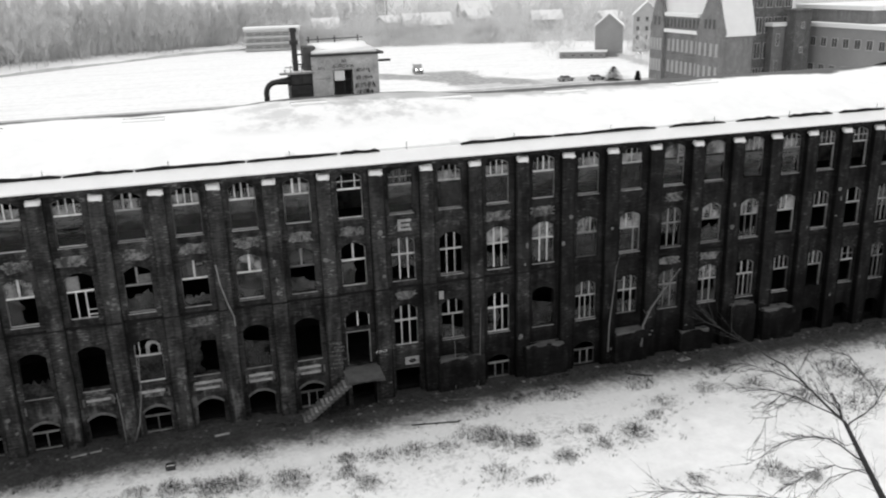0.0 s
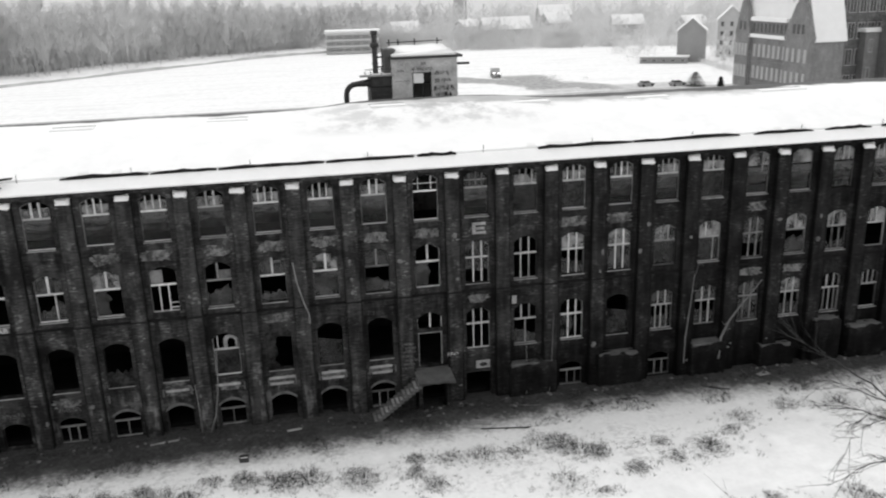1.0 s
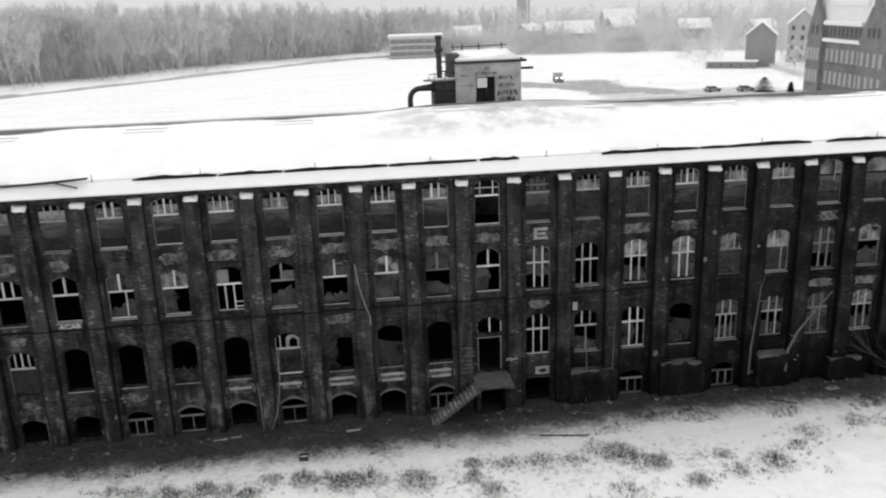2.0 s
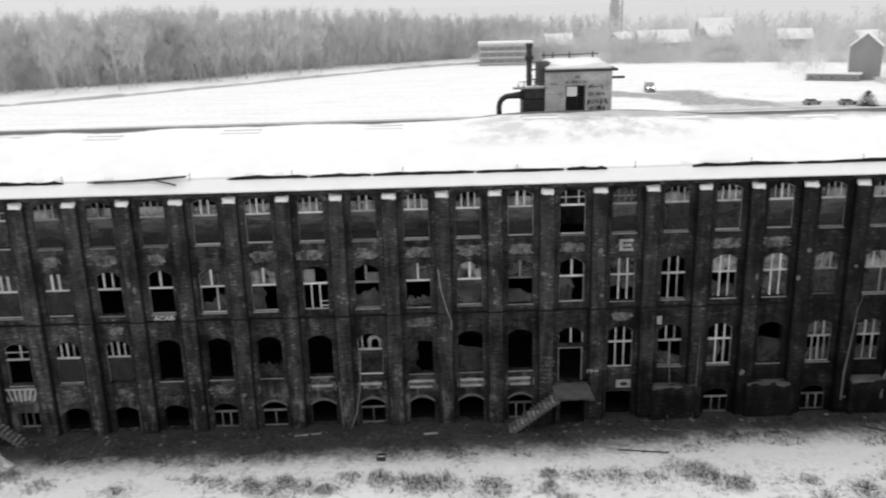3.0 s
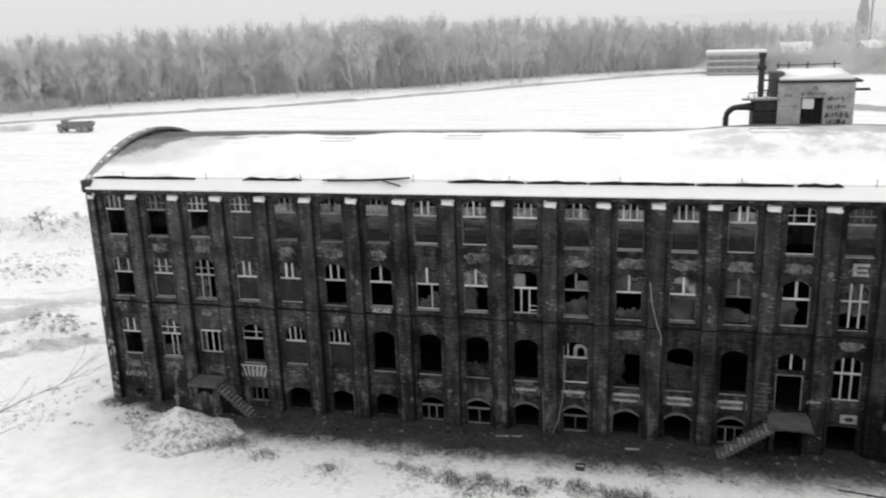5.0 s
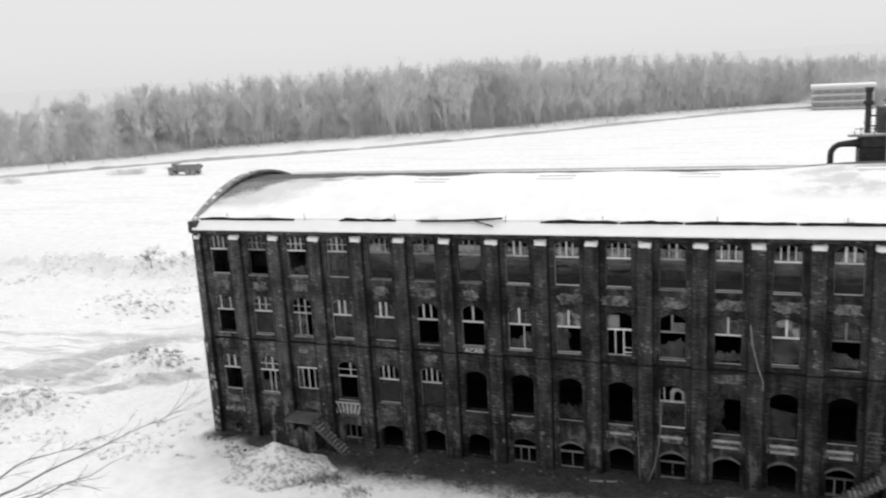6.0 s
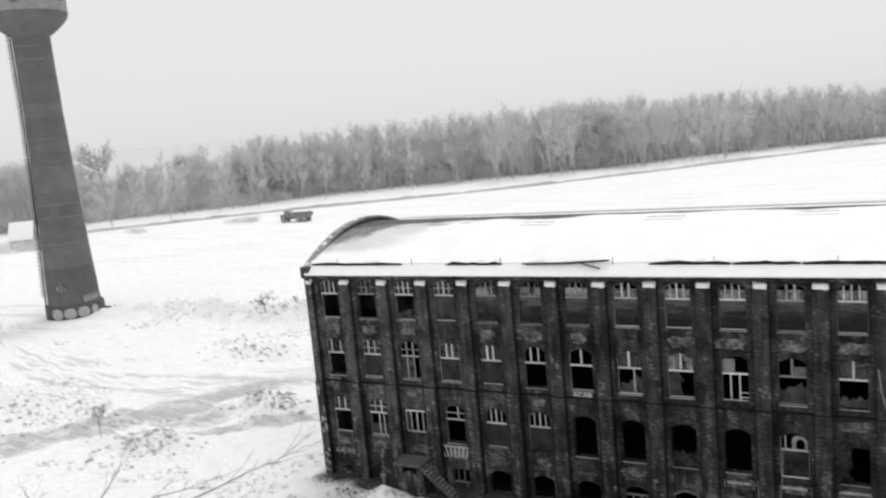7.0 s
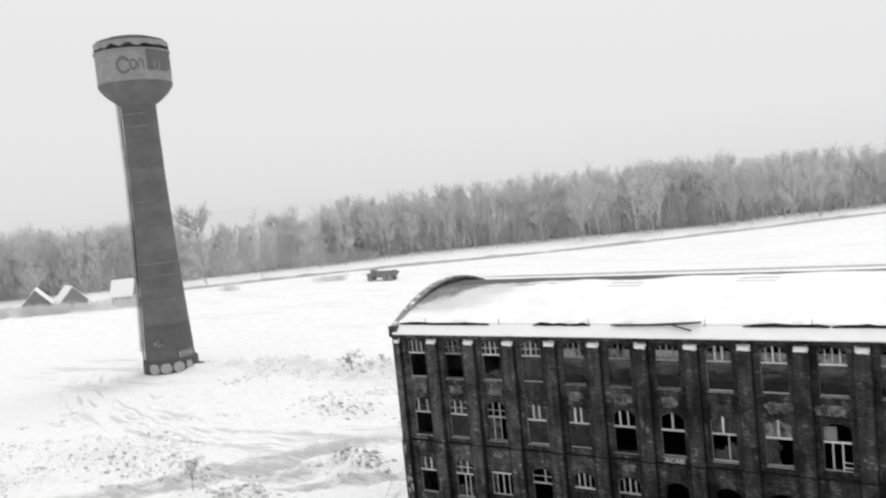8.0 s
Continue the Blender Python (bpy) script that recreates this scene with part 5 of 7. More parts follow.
for x, z, w, h, k in ((46.2, 20.45, 1.0, 0.4, 4), (46.2, 19.9, 1.2, 0.35, 5), (46.1, 19.35, 1.5, 0.5, 6), (46.2, 18.75, 1.2, 0.7, 7), (44.5, 20.8, 1.5, 0.35, 6), (43.2, 19.95, 1.1, 0.12, 2), (43.4, 20.7, 0.5, 0.25, 2), (45.2, 21.2, 0.3, 0.3, 2), (43.9, 18.2, 1.8, 0.12, 3)):
    scrawl(x, z, w, h, PY0 - 0.004, k, mat=IRON, parent=pent, label="dark spray-painted scrawl")
filt = thing("dust_extractor", "rusty dust extractor with elbow pipe and tall flue", "extractor", at=(0.3, 0, -0.3))
bm = bmesh.new()
soft_box(bm, 41.25, 42.95, 13.2, 15.4, 17.0, 19.6, 0.08)
for k in range(5):
    box(bm, 41.2, 42.97, 13.14, 13.2, 17.9 + k * 0.34, 18.0 + k * 0.34)
part("casing", bm, IRON, filt)
bm = bmesh.new()
soft_box(bm, 41.3, 42.9, 13.1, 15.5, 19.6, 20.4, 0.1)
part("hopper", bm, IRON, filt)
bm = bmesh.new()
soft_box(bm, 42.35, 43.25, 13.5, 15.0, 20.4, 22.25, 0.05)
part("cabinet", bm, CONCRETE, filt, "grey weathered cabinet beside the flue")
for x in (41.3, 42.1, 42.9):
    bm = bmesh.new()
    rod(bm, ((x, 13.08, 19.6), (x, 13.08, 21.0)), 0.03, 5)
    part("rail_post", bm, IRON, filt)
bm = bmesh.new()
soft_box(bm, 40.5, 43.0, 12.9, 13.5, 20.38, 20.5, 0.03)
part("platform", bm, SILL, filt, "narrow snow-dusted platform")
bm = bmesh.new()
lathe(bm, ((0.2, 17.5), (0.2, 21.2), (0.24, 21.22), (0.24, 21.3), (0.2, 21.32), (0.2, 22.4), (0.32, 22.45), (0.32, 22.7), (0.2, 22.75), (0.2, 23.3), (0.26, 23.35), (0.26, 23.6)), 14, (41.75, 13.8))
part("flue", bm, IRON, filt, "tall dark flue", smooth=False)
bm = bmesh.new()
arc = [(39.5, 13.6, 17.3), (39.5, 13.6, 19.1)] + [(39.5 + 0.75 * (1 - math.cos(a)), 13.6, 19.1 + 0.75 * math.sin(a)) for a in (0.4, 0.8, 1.2, math.pi / 2)] + [(41.0, 13.6, 19.9), (41.6, 13.6, 19.85)]
rod(bm, arc, [0.2] * 6 + [0.26, 0.42], 12)
part("elbow_pipe", bm, IRON, filt, "bent duct", smooth=True)
bm = bmesh.new()
for z in (21.0, 21.7):
    rod(bm, ((41.75, 13.8, z), (43.0, 13.9, z)), 0.06, 6)
rod(bm, ((40.9, 13.0, 20.4), (40.9, 13.0, 20.9), (42.9, 13.0, 20.9)), 0.03, 6)
part("brace", bm, IRON, filt)
bm = bmesh.new()
b = bmesh.new()
box(b, 41.0, 42.8, 13.1, 15.2, 20.4, 20.55)
join(bm, b)
part("snow_patch", bm, SNOW, filt)

# ---- the water tower ----
TX, TY = -82.5, 42.3
tower = thing("water_tower", "tall round concrete water tower with a faded painted tank", "water tower", at=(TX, TY, 0))
TOWARDS = math.atan2(-50 - TY, 34.8 - TX)
DRUM = grey_mat("tower_concrete", 0.1, 0.17, 0.35, 4, 0.9, 0.2, per_object=0.16)
LIFTS = (2.0, 3.9, 8.2, 12.1, 14.2, 18.3, 20.3, 24.5, 26.3, 28.0, 32.2, 34.2, 38.4, 41.5, 44.6)


def shaft_r(z):
    return float(np.interp(z, (0, 3, 13, 24, 33, 44), (4.2, 4.0, 3.5, 3.1, 2.86, 2.78)))


def on_drum(bm, r, a0, a1, z0, z1, n=4):
    """A patch laid on a round wall, between two angles from the side that faces the works."""
    for k in range(n):
        p, q = TOWARDS + a0 + (a1 - a0) * k / n, TOWARDS + a0 + (a1 - a0) * (k + 1) / n
        bm.faces.new([bm.verts.new((r * math.cos(t), r * math.sin(t), z)) for t, z in ((p, z0), (q, z0), (q, z1), (p, z1))])
    bmesh.ops.remove_doubles(bm, verts=bm.verts[:], dist=0.02)


random.seed(14)
for za, zb in zip(LIFTS, LIFTS[1:]):
    bm = bmesh.new()
    d = random.uniform(-0.02, 0.03)
    lathe(bm, ((shaft_r(za) + d - 0.12, za), (shaft_r(za) + d, za + 0.002), (shaft_r(zb) + d, zb), (shaft_r(zb) + d - 0.2, zb + 0.01)), 56)
    part("drum", bm, DRUM, tower, "cast lift of the tapering shaft")
BANDS = [(3.9 + 2.06 * k, random.uniform(-1.6, -0.5), random.uniform(0.3, 1.6), random.random() < 0.62) for k in range(20)]
for z, a0, a1, pale in BANDS:
    bm = bmesh.new()
    r = shaft_r(z)
    n = 16
    ring = []
    for k in range(n + 1):
        t = TOWARDS + a0 + (a1 - a0) * k / n
        h = 0.06 + 0.05 * noise.noise((k * 0.7, z, 3))
        ring.append([bm.verts.new((q * math.cos(t), q * math.sin(t), w)) for q, w in ((r - 0.05, z - h), (r + 0.06, z - h * 0.4), (r + 0.06, z + h * 0.4), (r - 0.05, z + h))])
    for p, q in zip(ring, ring[1:]):
        for k in range(4):
            bm.faces.new((p[k], p[(k + 1) % 4], q[(k + 1) % 4], q[k]))
    bm.faces.new(ring[0][::-1])
    bm.faces.new(ring[-1])
    part("band", bm, (SILL, DRUM)[pale], tower, ("pale ledge dusted with snow", "rough joint between two lifts")[pale])
bm = bmesh.new()
lathe(bm, ((2.75, 44.5), (2.95, 44.7), (3.3, 44.95), (4.2, 45.65), (5.1, 46.5), (5.65, 47.2), (5.9, 47.75), (5.9, 48.0)), 56)
part("corbel", bm, DRUM, tower, "flaring underside of the tank", smooth=True)
for k in range(15):
    t = TOWARDS + (k - 7) * 0.21
    bm = bmesh.new()
    ct, st = math.cos(t), math.sin(t)
    rod(bm, ((3.1 * ct, 3.1 * st, 44.8), (3.7 * ct, 3.7 * st, 45.25), (4.5 * ct, 4.5 * st, 45.9)), 0.06, 5)
    part("corbel_rib", bm, DRUM, tower)
TANK = grey_mat("tank_render", 0.19, 0.36, 0.7, 3, 0.9, 0.2)
bm = bmesh.new()
lathe(bm, ((5.8, 48.0), (5.88, 48.1), (5.88, 52.9), (6.05, 52.95), (6.05, 53.15), (5.86, 53.2), (5.86, 54.6), (5.5, 54.7)), 64)
tank = part("tank", bm, TANK, tower, "pale tank with faded lettering")
bm = bmesh.new()
lathe(bm, ((5.5, 54.6), (5.4, 55.0), (3.5, 55.6), (0.5, 56.0)), 40)
part("tank_roof", bm, CONCRETE, tower)
bm = bmesh.new()
for k in range(40):
    t = -1.6 + k * 0.08
    zt = 53.75 + 0.5 * noise.noise((k * 0.35, 1, 2)) - (0.25 if k < 9 else 0)
    on_drum(bm, 5.875, t, t + 0.08, 53.22, zt, 1)
bmesh.ops.remove_doubles(bm, verts=bm.verts[:], dist=0.01)
part("peeled_crown", bm, INFILL, tank, "dark peeled band under the rim")
bm = bmesh.new()
for k in range(18):
    t = 0.36 + k * 0.07
    on_drum(bm, 5.886, t, t + 0.07, 49.6 + 0.9 * noise.noise((k * 0.4, 5, 2)), 52.85, 1)
bmesh.ops.remove_doubles(bm, verts=bm.verts[:], dist=0.01)
part("faded_panel", bm, TOWER, tank, "darker painted field with a ragged foot")
# faded lettering as plain shapes
def drum_ring(r, a, z, ra, rz, thick, u0, u1):
    """A curved stroke round (a, z) on the tank, from angle u0 to u1."""
    bm = bmesh.new()
    prev = None
    for k in range(21):
        u = u0 + (u1 - u0) * k / 20
        pair = []
        for s in (1.0, 1.0 - thick):
            t = TOWARDS + a + ra * s * math.cos(u)
            pair.append(bm.verts.new((r * math.cos(t), r * math.sin(t), z + rz * s * math.sin(u))))
        if prev:
            bm.faces.new((prev[0], prev[1], pair[1], pair[0]))
        prev = pair
    return bm


for a, z, ra, rz, thick, u0, u1 in ((-0.26, 50.45, 0.2, 1.4, 0.36, 0.5, 5.8), (0.0, 50.5, 0.1, 0.95, 0.4, 0, 6.28), (0.2, 50.6, 0.09, 0.8, 0.45, 0, 3.14)):
    part("lettering", drum_ring(5.893, a, z, ra, rz, thick, u0, u1), DRUM, tank, "large worn painted curve, unreadable")
for a0, a1, z0, z1 in ((0.11, 0.15, 49.6, 50.7), (0.25, 0.29, 49.6, 50.7)):
    bm = bmesh.new()
    on_drum(bm, 5.894, a0, a1, z0, z1, 3)
    part("lettering", bm, DRUM, tank, "worn painted stroke, unreadable")
for a0, a1, z0, z1 in ((0.56, 0.59, 49.9, 51.0), (0.72, 0.74, 49.9, 51.1), (0.36, 0.44, 48.8, 49.3)):
    bm = bmesh.new()
    on_drum(bm, 5.895, a0, a1, z0, z1, 2)
    part("lettering", bm, TOWER_PALE, tank, "pale worn stroke on the dark field")
# ladder with hoops on the shaft, brick plinth with paint
side = TOWARDS - 1.5
cx, cy = math.cos(side), math.sin(side)
tx, ty = -cy, cx
ladder = bmesh.new()
for off in (-0.28, 0.28):
    rod(ladder, [(cx * (shaft_r(z) + 0.55) + tx * off, cy * (shaft_r(z) + 0.55) + ty * off, z) for z in (3.5, 13, 24, 33, 44, 45.4)], 0.08, 5)
for k in range(61):
    z = 4 + k * 0.68
    r = shaft_r(z) + 0.55
    rod(ladder, ((cx * r - tx * 0.28, cy * r - ty * 0.28, z), (cx * r + tx * 0.28, cy * r + ty * 0.28, z)), 0.05, 4)
    rod(ladder, [(cx * (r + 0.32 * math.sin(u)) + tx * 0.35 * math.cos(u), cy * (r + 0.32 * math.sin(u)) + ty * 0.35 * math.cos(u), z) for u in (0, 0.8, 1.57, 2.3, 3.14)], 0.05, 4)
    rod(ladder, ((cx * (r - 0.6), cy * (r - 0.6), z), (cx * r, cy * r, z)), 0.04, 4)
part("ladder", ladder, SILL, tower, "pale caged ladder up the side")
bm = bmesh.new()
rod(bm, [(cx * (shaft_r(z) + 0.25) + tx * 0.5, cy * (shaft_r(z) + 0.25) + ty * 0.5, z) for z in (1.5, 13, 24, 33, 44.6)], 0.13, 8)
part("riser_pipe", bm, DARK, tower, "dark pipe up the side")
bm = bmesh.new()
lathe(bm, ((4.55, -0.6), (4.5, 1.9), (4.2, 2.1), (3.9, 2.1)), 40)
part("plinth", bm, CONCRETE, tower, "painted plinth")
for k, (a0, w, h) in enumerate(((-0.66, 0.2, 1.9), (-0.2, 0.2, 1.8), (0.26, 0.2, 1.9), (0.68, 0.13, 1.7))):
    bm = bmesh.new()
    prev = None
    for j in range(9):
        u = -1 + j / 4
        t, bulge = TOWARDS + a0 + u * w, 0.35 + 0.65 * math.sqrt(1 - u * u)
        low = 0.95 - 0.5 * h * bulge * (1.0, 0.86, 1.0, 0.8)[(k + j) % 4]
        high = 0.95 + 0.5 * h * bulge * (0.8, 1.0, 0.9)[(k + j) % 3]
        pair = [bm.verts.new((4.57 * math.cos(t), 4.57 * math.sin(t), z)) for z in (low, high)]
        if prev:
            bm.faces.new((prev[0], pair[0], pair[1], prev[1]))
        prev = pair
    part("graffiti", bm, GRAFFITI, tower, "fat white spray-painted shape round the foot")
for k in range(5):
    a0 = 0.35 + k * 0.15
    for u0, u1, z0, z1 in ((0, 0.035, 2.3, 3.5), (0.07, 0.105, 2.3, 3.5), (0.035, 0.07, 2.75, 3.05)):
        bm = bmesh.new()
        on_drum(bm, 4.12, a0 + u0, a0 + u1, z0, z1, 1)
        part("graffiti", bm, GRAFFITI, tower, "white stroke above the plinth")
for k in range(4):
    bm = bmesh.new()
    a0 = -0.75 + k * 0.14
    on_drum(bm, 4.1, a0, a0 + 0.1, 4.5 + 0.2 * (k % 2), 5.0 + 0.4 * (k % 3), 1)
    part("graffiti", bm, OLD_PAINT, tower, "faint grey scrawl on the shaft")
rng = random.Random(3)
for k in range(26):
    a, d = TOWARDS + rng.uniform(0.5, 1.9), 4.6 + 2.6 * rng.random() ** 1.6
    bm = bmesh.new()
    bmesh.ops.create_icosphere(bm, subdivisions=2, radius=1)
    r = rng.uniform(0.25, 0.75) * (7.6 - d) / 2.6
    for v in bm.verts:
        v.co = Vector((d * math.cos(a), d * math.sin(a), 0)) + Vector((v.co.x * 1.4, v.co.y, v.co.z * 0.8)) * r * rng.uniform(0.85, 1.1)
    part("rubble", bm, CONCRETE if k % 3 else SNOW, tower, "lump of snowy rubble at the foot")


# ---- far buildings ----
def house(name, label, at, turn, w, d, eave, ridge, wall_mat, rows, cols, roof_mat=SNOW, win=(0.9, 1.5), flat=False, category="house", side_cols=0, win_mat=GLASS_DARK, group=""):
    """A far house: walls, a pitched or flat roof, and real window recesses with panes."""
    h = thing(name, label, category, at=at, group=group)
    h.rotation_euler[2] = radians(turn)
    bm = bmesh.new()
    box(bm, -w / 2, w / 2, -d / 2, d / 2, -0.5, eave)
    if not flat:
        a = [bm.verts.new(p) for p in ((-w / 2, -d / 2, eave), (-w / 2, d / 2, eave), (-w / 2, 0, ridge - 0.2))]
        b = [bm.verts.new(p) for p in ((w / 2, -d / 2, eave), (w / 2, d / 2, eave), (w / 2, 0, ridge - 0.2))]
        bm.faces.new(a)
        bm.faces.new(b[::-1])
    part("wall", bm, wall_mat, h)
    bm = bmesh.new()
    if flat:
        soft_box(bm, -w / 2 - 0.5, w / 2 + 0.5, -d / 2 - 0.5, d / 2 + 0.5, eave, ridge, 0.1)
    else:
        o = 0.4
        for s in (-1, 1):
            lo = eave - o * (ridge - eave) / (d / 2)
            pts = [(-w / 2 - o, s * (d / 2 + o), lo), (w / 2 + o, s * (d / 2 + o), lo), (w / 2 + o, 0, ridge), (-w / 2 - o, 0, ridge)]
            lower = [bm.verts.new(p) for p in pts]
            upper = [bm.verts.new((x, y, z + 0.3)) for x, y, z in pts]
            bm.faces.new(lower)
            bm.faces.new(upper)
            for k in range(4):
                bm.faces.new((lower[k], lower[(k + 1) % 4], upper[(k + 1) % 4], upper[k]))
    part("roof", bm, roof_mat, h, "snow-covered roof")
    step = eave / rows
    pane = bmesh.new()
    box(pane, -win[0] / 2, win[0] / 2, -0.06, 0.06, 0, win[1])
    pane = mesh_of("window", pane, win_mat)
    rim = bmesh.new()
    ww, hh = win
    for q in ((-ww / 2 - 0.1, ww / 2 + 0.1, -0.12, 0.02, -0.14, -0.02), (-ww / 2 - 0.1, -ww / 2, -0.1, 0.02, -0.02, hh), (ww / 2, ww / 2 + 0.1, -0.1, 0.02, -0.02, hh), (-ww / 2 - 0.1, ww / 2 + 0.1, -0.1, 0.02, hh, hh + 0.1), (-0.04, 0.04, -0.1, 0.0, 0, hh)):
        box(rim, *q)
    rim = mesh_of("window_frame", rim, WALL_PALE)
    for r in range(rows):
        for c in range(cols):
            x = -w / 2 + w * (c + 0.5) / cols
            wd = part("window", pane, win_mat, h, at=(x, -d / 2, step * r + step * 0.3))
            part("window_frame", rim, WALL_PALE, wd)
        for c in range(side_cols):
            y = -d / 2 + d * (c + 0.5) / side_cols
            wd = part("window", pane, win_mat, h, at=(-w / 2, y, step * r + step * 0.3))
            wd.rotation_euler[2] = radians(-90)
            part("window_frame", rim, WALL_PALE, wd)
    return h


# the big brick office block with stepped gables
block = thing("office_block", "large brick office block with steep snowy roof and gables", "office building")
bm = bmesh.new()
box(bm, 130.5, 136.9, 91.4, 117.0, -0.5, 14.6)
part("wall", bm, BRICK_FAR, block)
bm = bmesh.new()
top = ((131.6, 96.5, 27.0), (138.2, 96.5, 27.0), (138.2, 117.2, 27.0), (131.6, 117.2, 27.0))
eaves = ((130.65, 91.1, 14.5), (137.2, 91.1, 14.5), (137.4, 117.2, 14.5), (130.65, 117.2, 14.5))
for face in ((eaves[0], eaves[1], top[1], top[0]), (eaves[1], eaves[2], top[2], top[1]), (eaves[3], eaves[0], top[0], top[3]), top):
    lower = [bm.verts.new(p) for p in face]
    upper = [bm.verts.new((x, y, z + 0.35)) for x, y, z in face]
    bm.faces.new(lower)
    bm.faces.new(upper)
    for k in range(4):
        m = (k + 1) % 4
        bm.faces.new((lower[k], lower[m], upper[m], upper[k]))
part("roof", bm, SNOW, block, "steep hipped snow-covered roof")
for y0, y1 in ((91.0, 99.1), (111.9, 117.0)):
    bm = bmesh.new()
    ym, half = (y0 + y1) / 2, (y1 - y0) / 2
    rim = ((1.0, -0.5), (1.0, 14.8), (1.06, 14.8), (1.06, 15.3), (0.78, 17.8), (0.3, 21.3), (0.2, 21.4), (0.1, 27.0))
    pts = [(ym + u * half, z) for u, z in rim] + [(ym - u * half, z) for u, z in rim[::-1]]
    a = [bm.verts.new((129.7, y, z)) for y, z in pts]
    b = [bm.verts.new((130.6, y, z)) for y, z in pts]
    for k in range(len(pts)):
        bm.faces.new((a[k], a[(k + 1) % len(pts)], b[(k + 1) % len(pts)], b[k]))
    bm.faces.new(a)
    bm.faces.new(b[::-1])
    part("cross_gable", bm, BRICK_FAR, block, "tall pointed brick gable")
for x, za, zb in ((130.3, 15.2, 17.7), (131.2, 18.6, 21.4)):
    bm = bmesh.new()
    box(bm, x, x + 2.6, 99.2, 111.8, za, zb)
    part("dormer_band", bm, BRICK_FAR, block, "long dormer")
    bm = bmesh.new()
    soft_box(bm, x - 0.5, x + 2.8, 99.15, 111.85, zb, zb + 0.8, 0.15)
    part("dormer_snow", bm, SNOW, block)
bm = bmesh.new()
soft_box(bm, 129.8, 130.6, 99.2, 111.8, 14.5, 15.2, 0.1)
part("eave_snow", bm, SNOW, block)
for z in (9.9, 5.6):
    bm = bmesh.new()
    soft_box(bm, 130.2, 130.6, 99.2, 111.8, z, z + 0.3, 0.05)
    part("string_course", bm, BRICK_FAR, block)
pane = bmesh.new()
box(pane, -0.05, 0.05, -0.4, 0.4, 0, 2.3)
box(pane, -0.1, 0.05, -0.52, 0.52, -0.14, 0.0)
pane = mesh_of("window", pane, GLASS_FAR)
slit = bmesh.new()
box(slit, -0.05, 0.05, -0.34, 0.34, 0, 1.7)
slit = mesh_of("window", slit, GLASS_DARK)
for z in (2.3, 6.6, 10.9):
    for k in range(7):
        part("window", pane, GLASS_FAR, block, at=(130.48, 100.3 + k * 1.72, z))
    for k in range(4):
        part("window", pane, GLASS_FAR, block, at=(129.68, 92.3 + k * 1.85, z))
        part("window", pane, GLASS_FAR, block, at=(129.68, 112.7 + k * 1.2, z))
for x, z in ((130.28, 15.6), (131.18, 19.1)):
    for k in range(9):
        part("window", slit, GLASS_DARK, block, at=(x, 100.0 + k * 1.38, z))
for y in (93.6, 95.0, 96.4, 113.6, 115.2):
    part("window", slit, GLASS_FAR, block, at=(129.68, y, 15.9))

house("brick_wing", "dark brick wing with tall white-framed windows", (144.75, 104, -1.8), 0, 10.5, 12, 24.5, 25.3, BRICK_WING, 5, 5, flat=True, win=(1.3, 2.9), category="office building")
house("brick_annexe", "lower brick stair block with a snowy flat roof beside the wing", (146.9, 97.0, 0), 0, 4.6, 2.0, 15.6, 16.3, BRICK_FAR, 3, 2, flat=True, win=(0.6, 2.2), category="office building")
house("brick_shaft", "tall narrow dark brick shaft in front of the wing", (149.1, 94.4, 0), 0, 3.6, 2.6, 18.6, 18.9, BRICK_WING, 4, 1, flat=True, win=(0.5, 1.0), roof_mat=BRICK_WING, category="office building")
house("hall", "long low workshop hall with tiers of snowy flat roof", (170, 84, 0), 0, 34, 24, 15.4, 16.2, WALL_MID, 3, 11, flat=True, win=(1.4, 1.6), category="hall", side_cols=8)
house("hall", "set-back upper storey of a hall under a snowy roof", (172, 92, 0), 0, 34, 20, 18.6, 19.4, BRICK_FAR, 3, 11, flat=True, win=(1.8, 1.6), category="hall", side_cols=0)
house("white_house", "grey rendered house with a gable", (170.5, 216, 0), 62, 11, 9, 10.0, 13.8, WALL_MID, 3, 3, category="house")
house("white_house", "pale rendered house with a gable", (190, 226, 0), 62, 11, 9, 12.5, 16.8, WALL_PALE, 4, 3, category="house", side_cols=3)
house("shed", "long low flat-roofed shed at the edge of the field", (159.5, 213, 0), -29, 15, 5, 2.0, 2.4, WALL_MID, 1, 5, flat=True, win=(1.0, 0.7), category="shed")
apart = house("apartment_block", "white apartment block with long balconies and snowy roof", (67.5, 318, 0), -5, 22, 11, 8.2, 9.4, WALL_PALE, 3, 6, flat=True, category="apartment block", win=(2.2, 1.2), win_mat=GLASS_FAR)
for k in range(4):
    bm = bmesh.new()
    soft_box(bm, -11, 11, -6.9, -5.6, 0.2 + k * 2.5, 1.1 + k * 2.5, 0.05)
    part("balcony", bm, WALL_PALE, apart, "white balcony front")
random.seed(17)
for x, y, t, w, e, r in ((95, 352, 10, 13, 6, 10.5), (112, 420, -15, 16, 8, 13), (143, 350, 6, 24, 6, 11), (175, 372, 20, 14, 7, 11.5), (205, 352, -10, 15, 6, 10), (228, 330, 15, 13, 6, 9.5), (133, 388, 30, 12, 6, 9), (255, 300, 0, 14, 7, 11), (190, 420, 0, 18, 9, 14)):
    house("cottage", "distant pale house under a snow-covered roof", (x, y, 0), t, w, 9, e, r, WALL_PALE, 2, 4, win_mat=GLASS_FAR, group="houses at the edge of town")
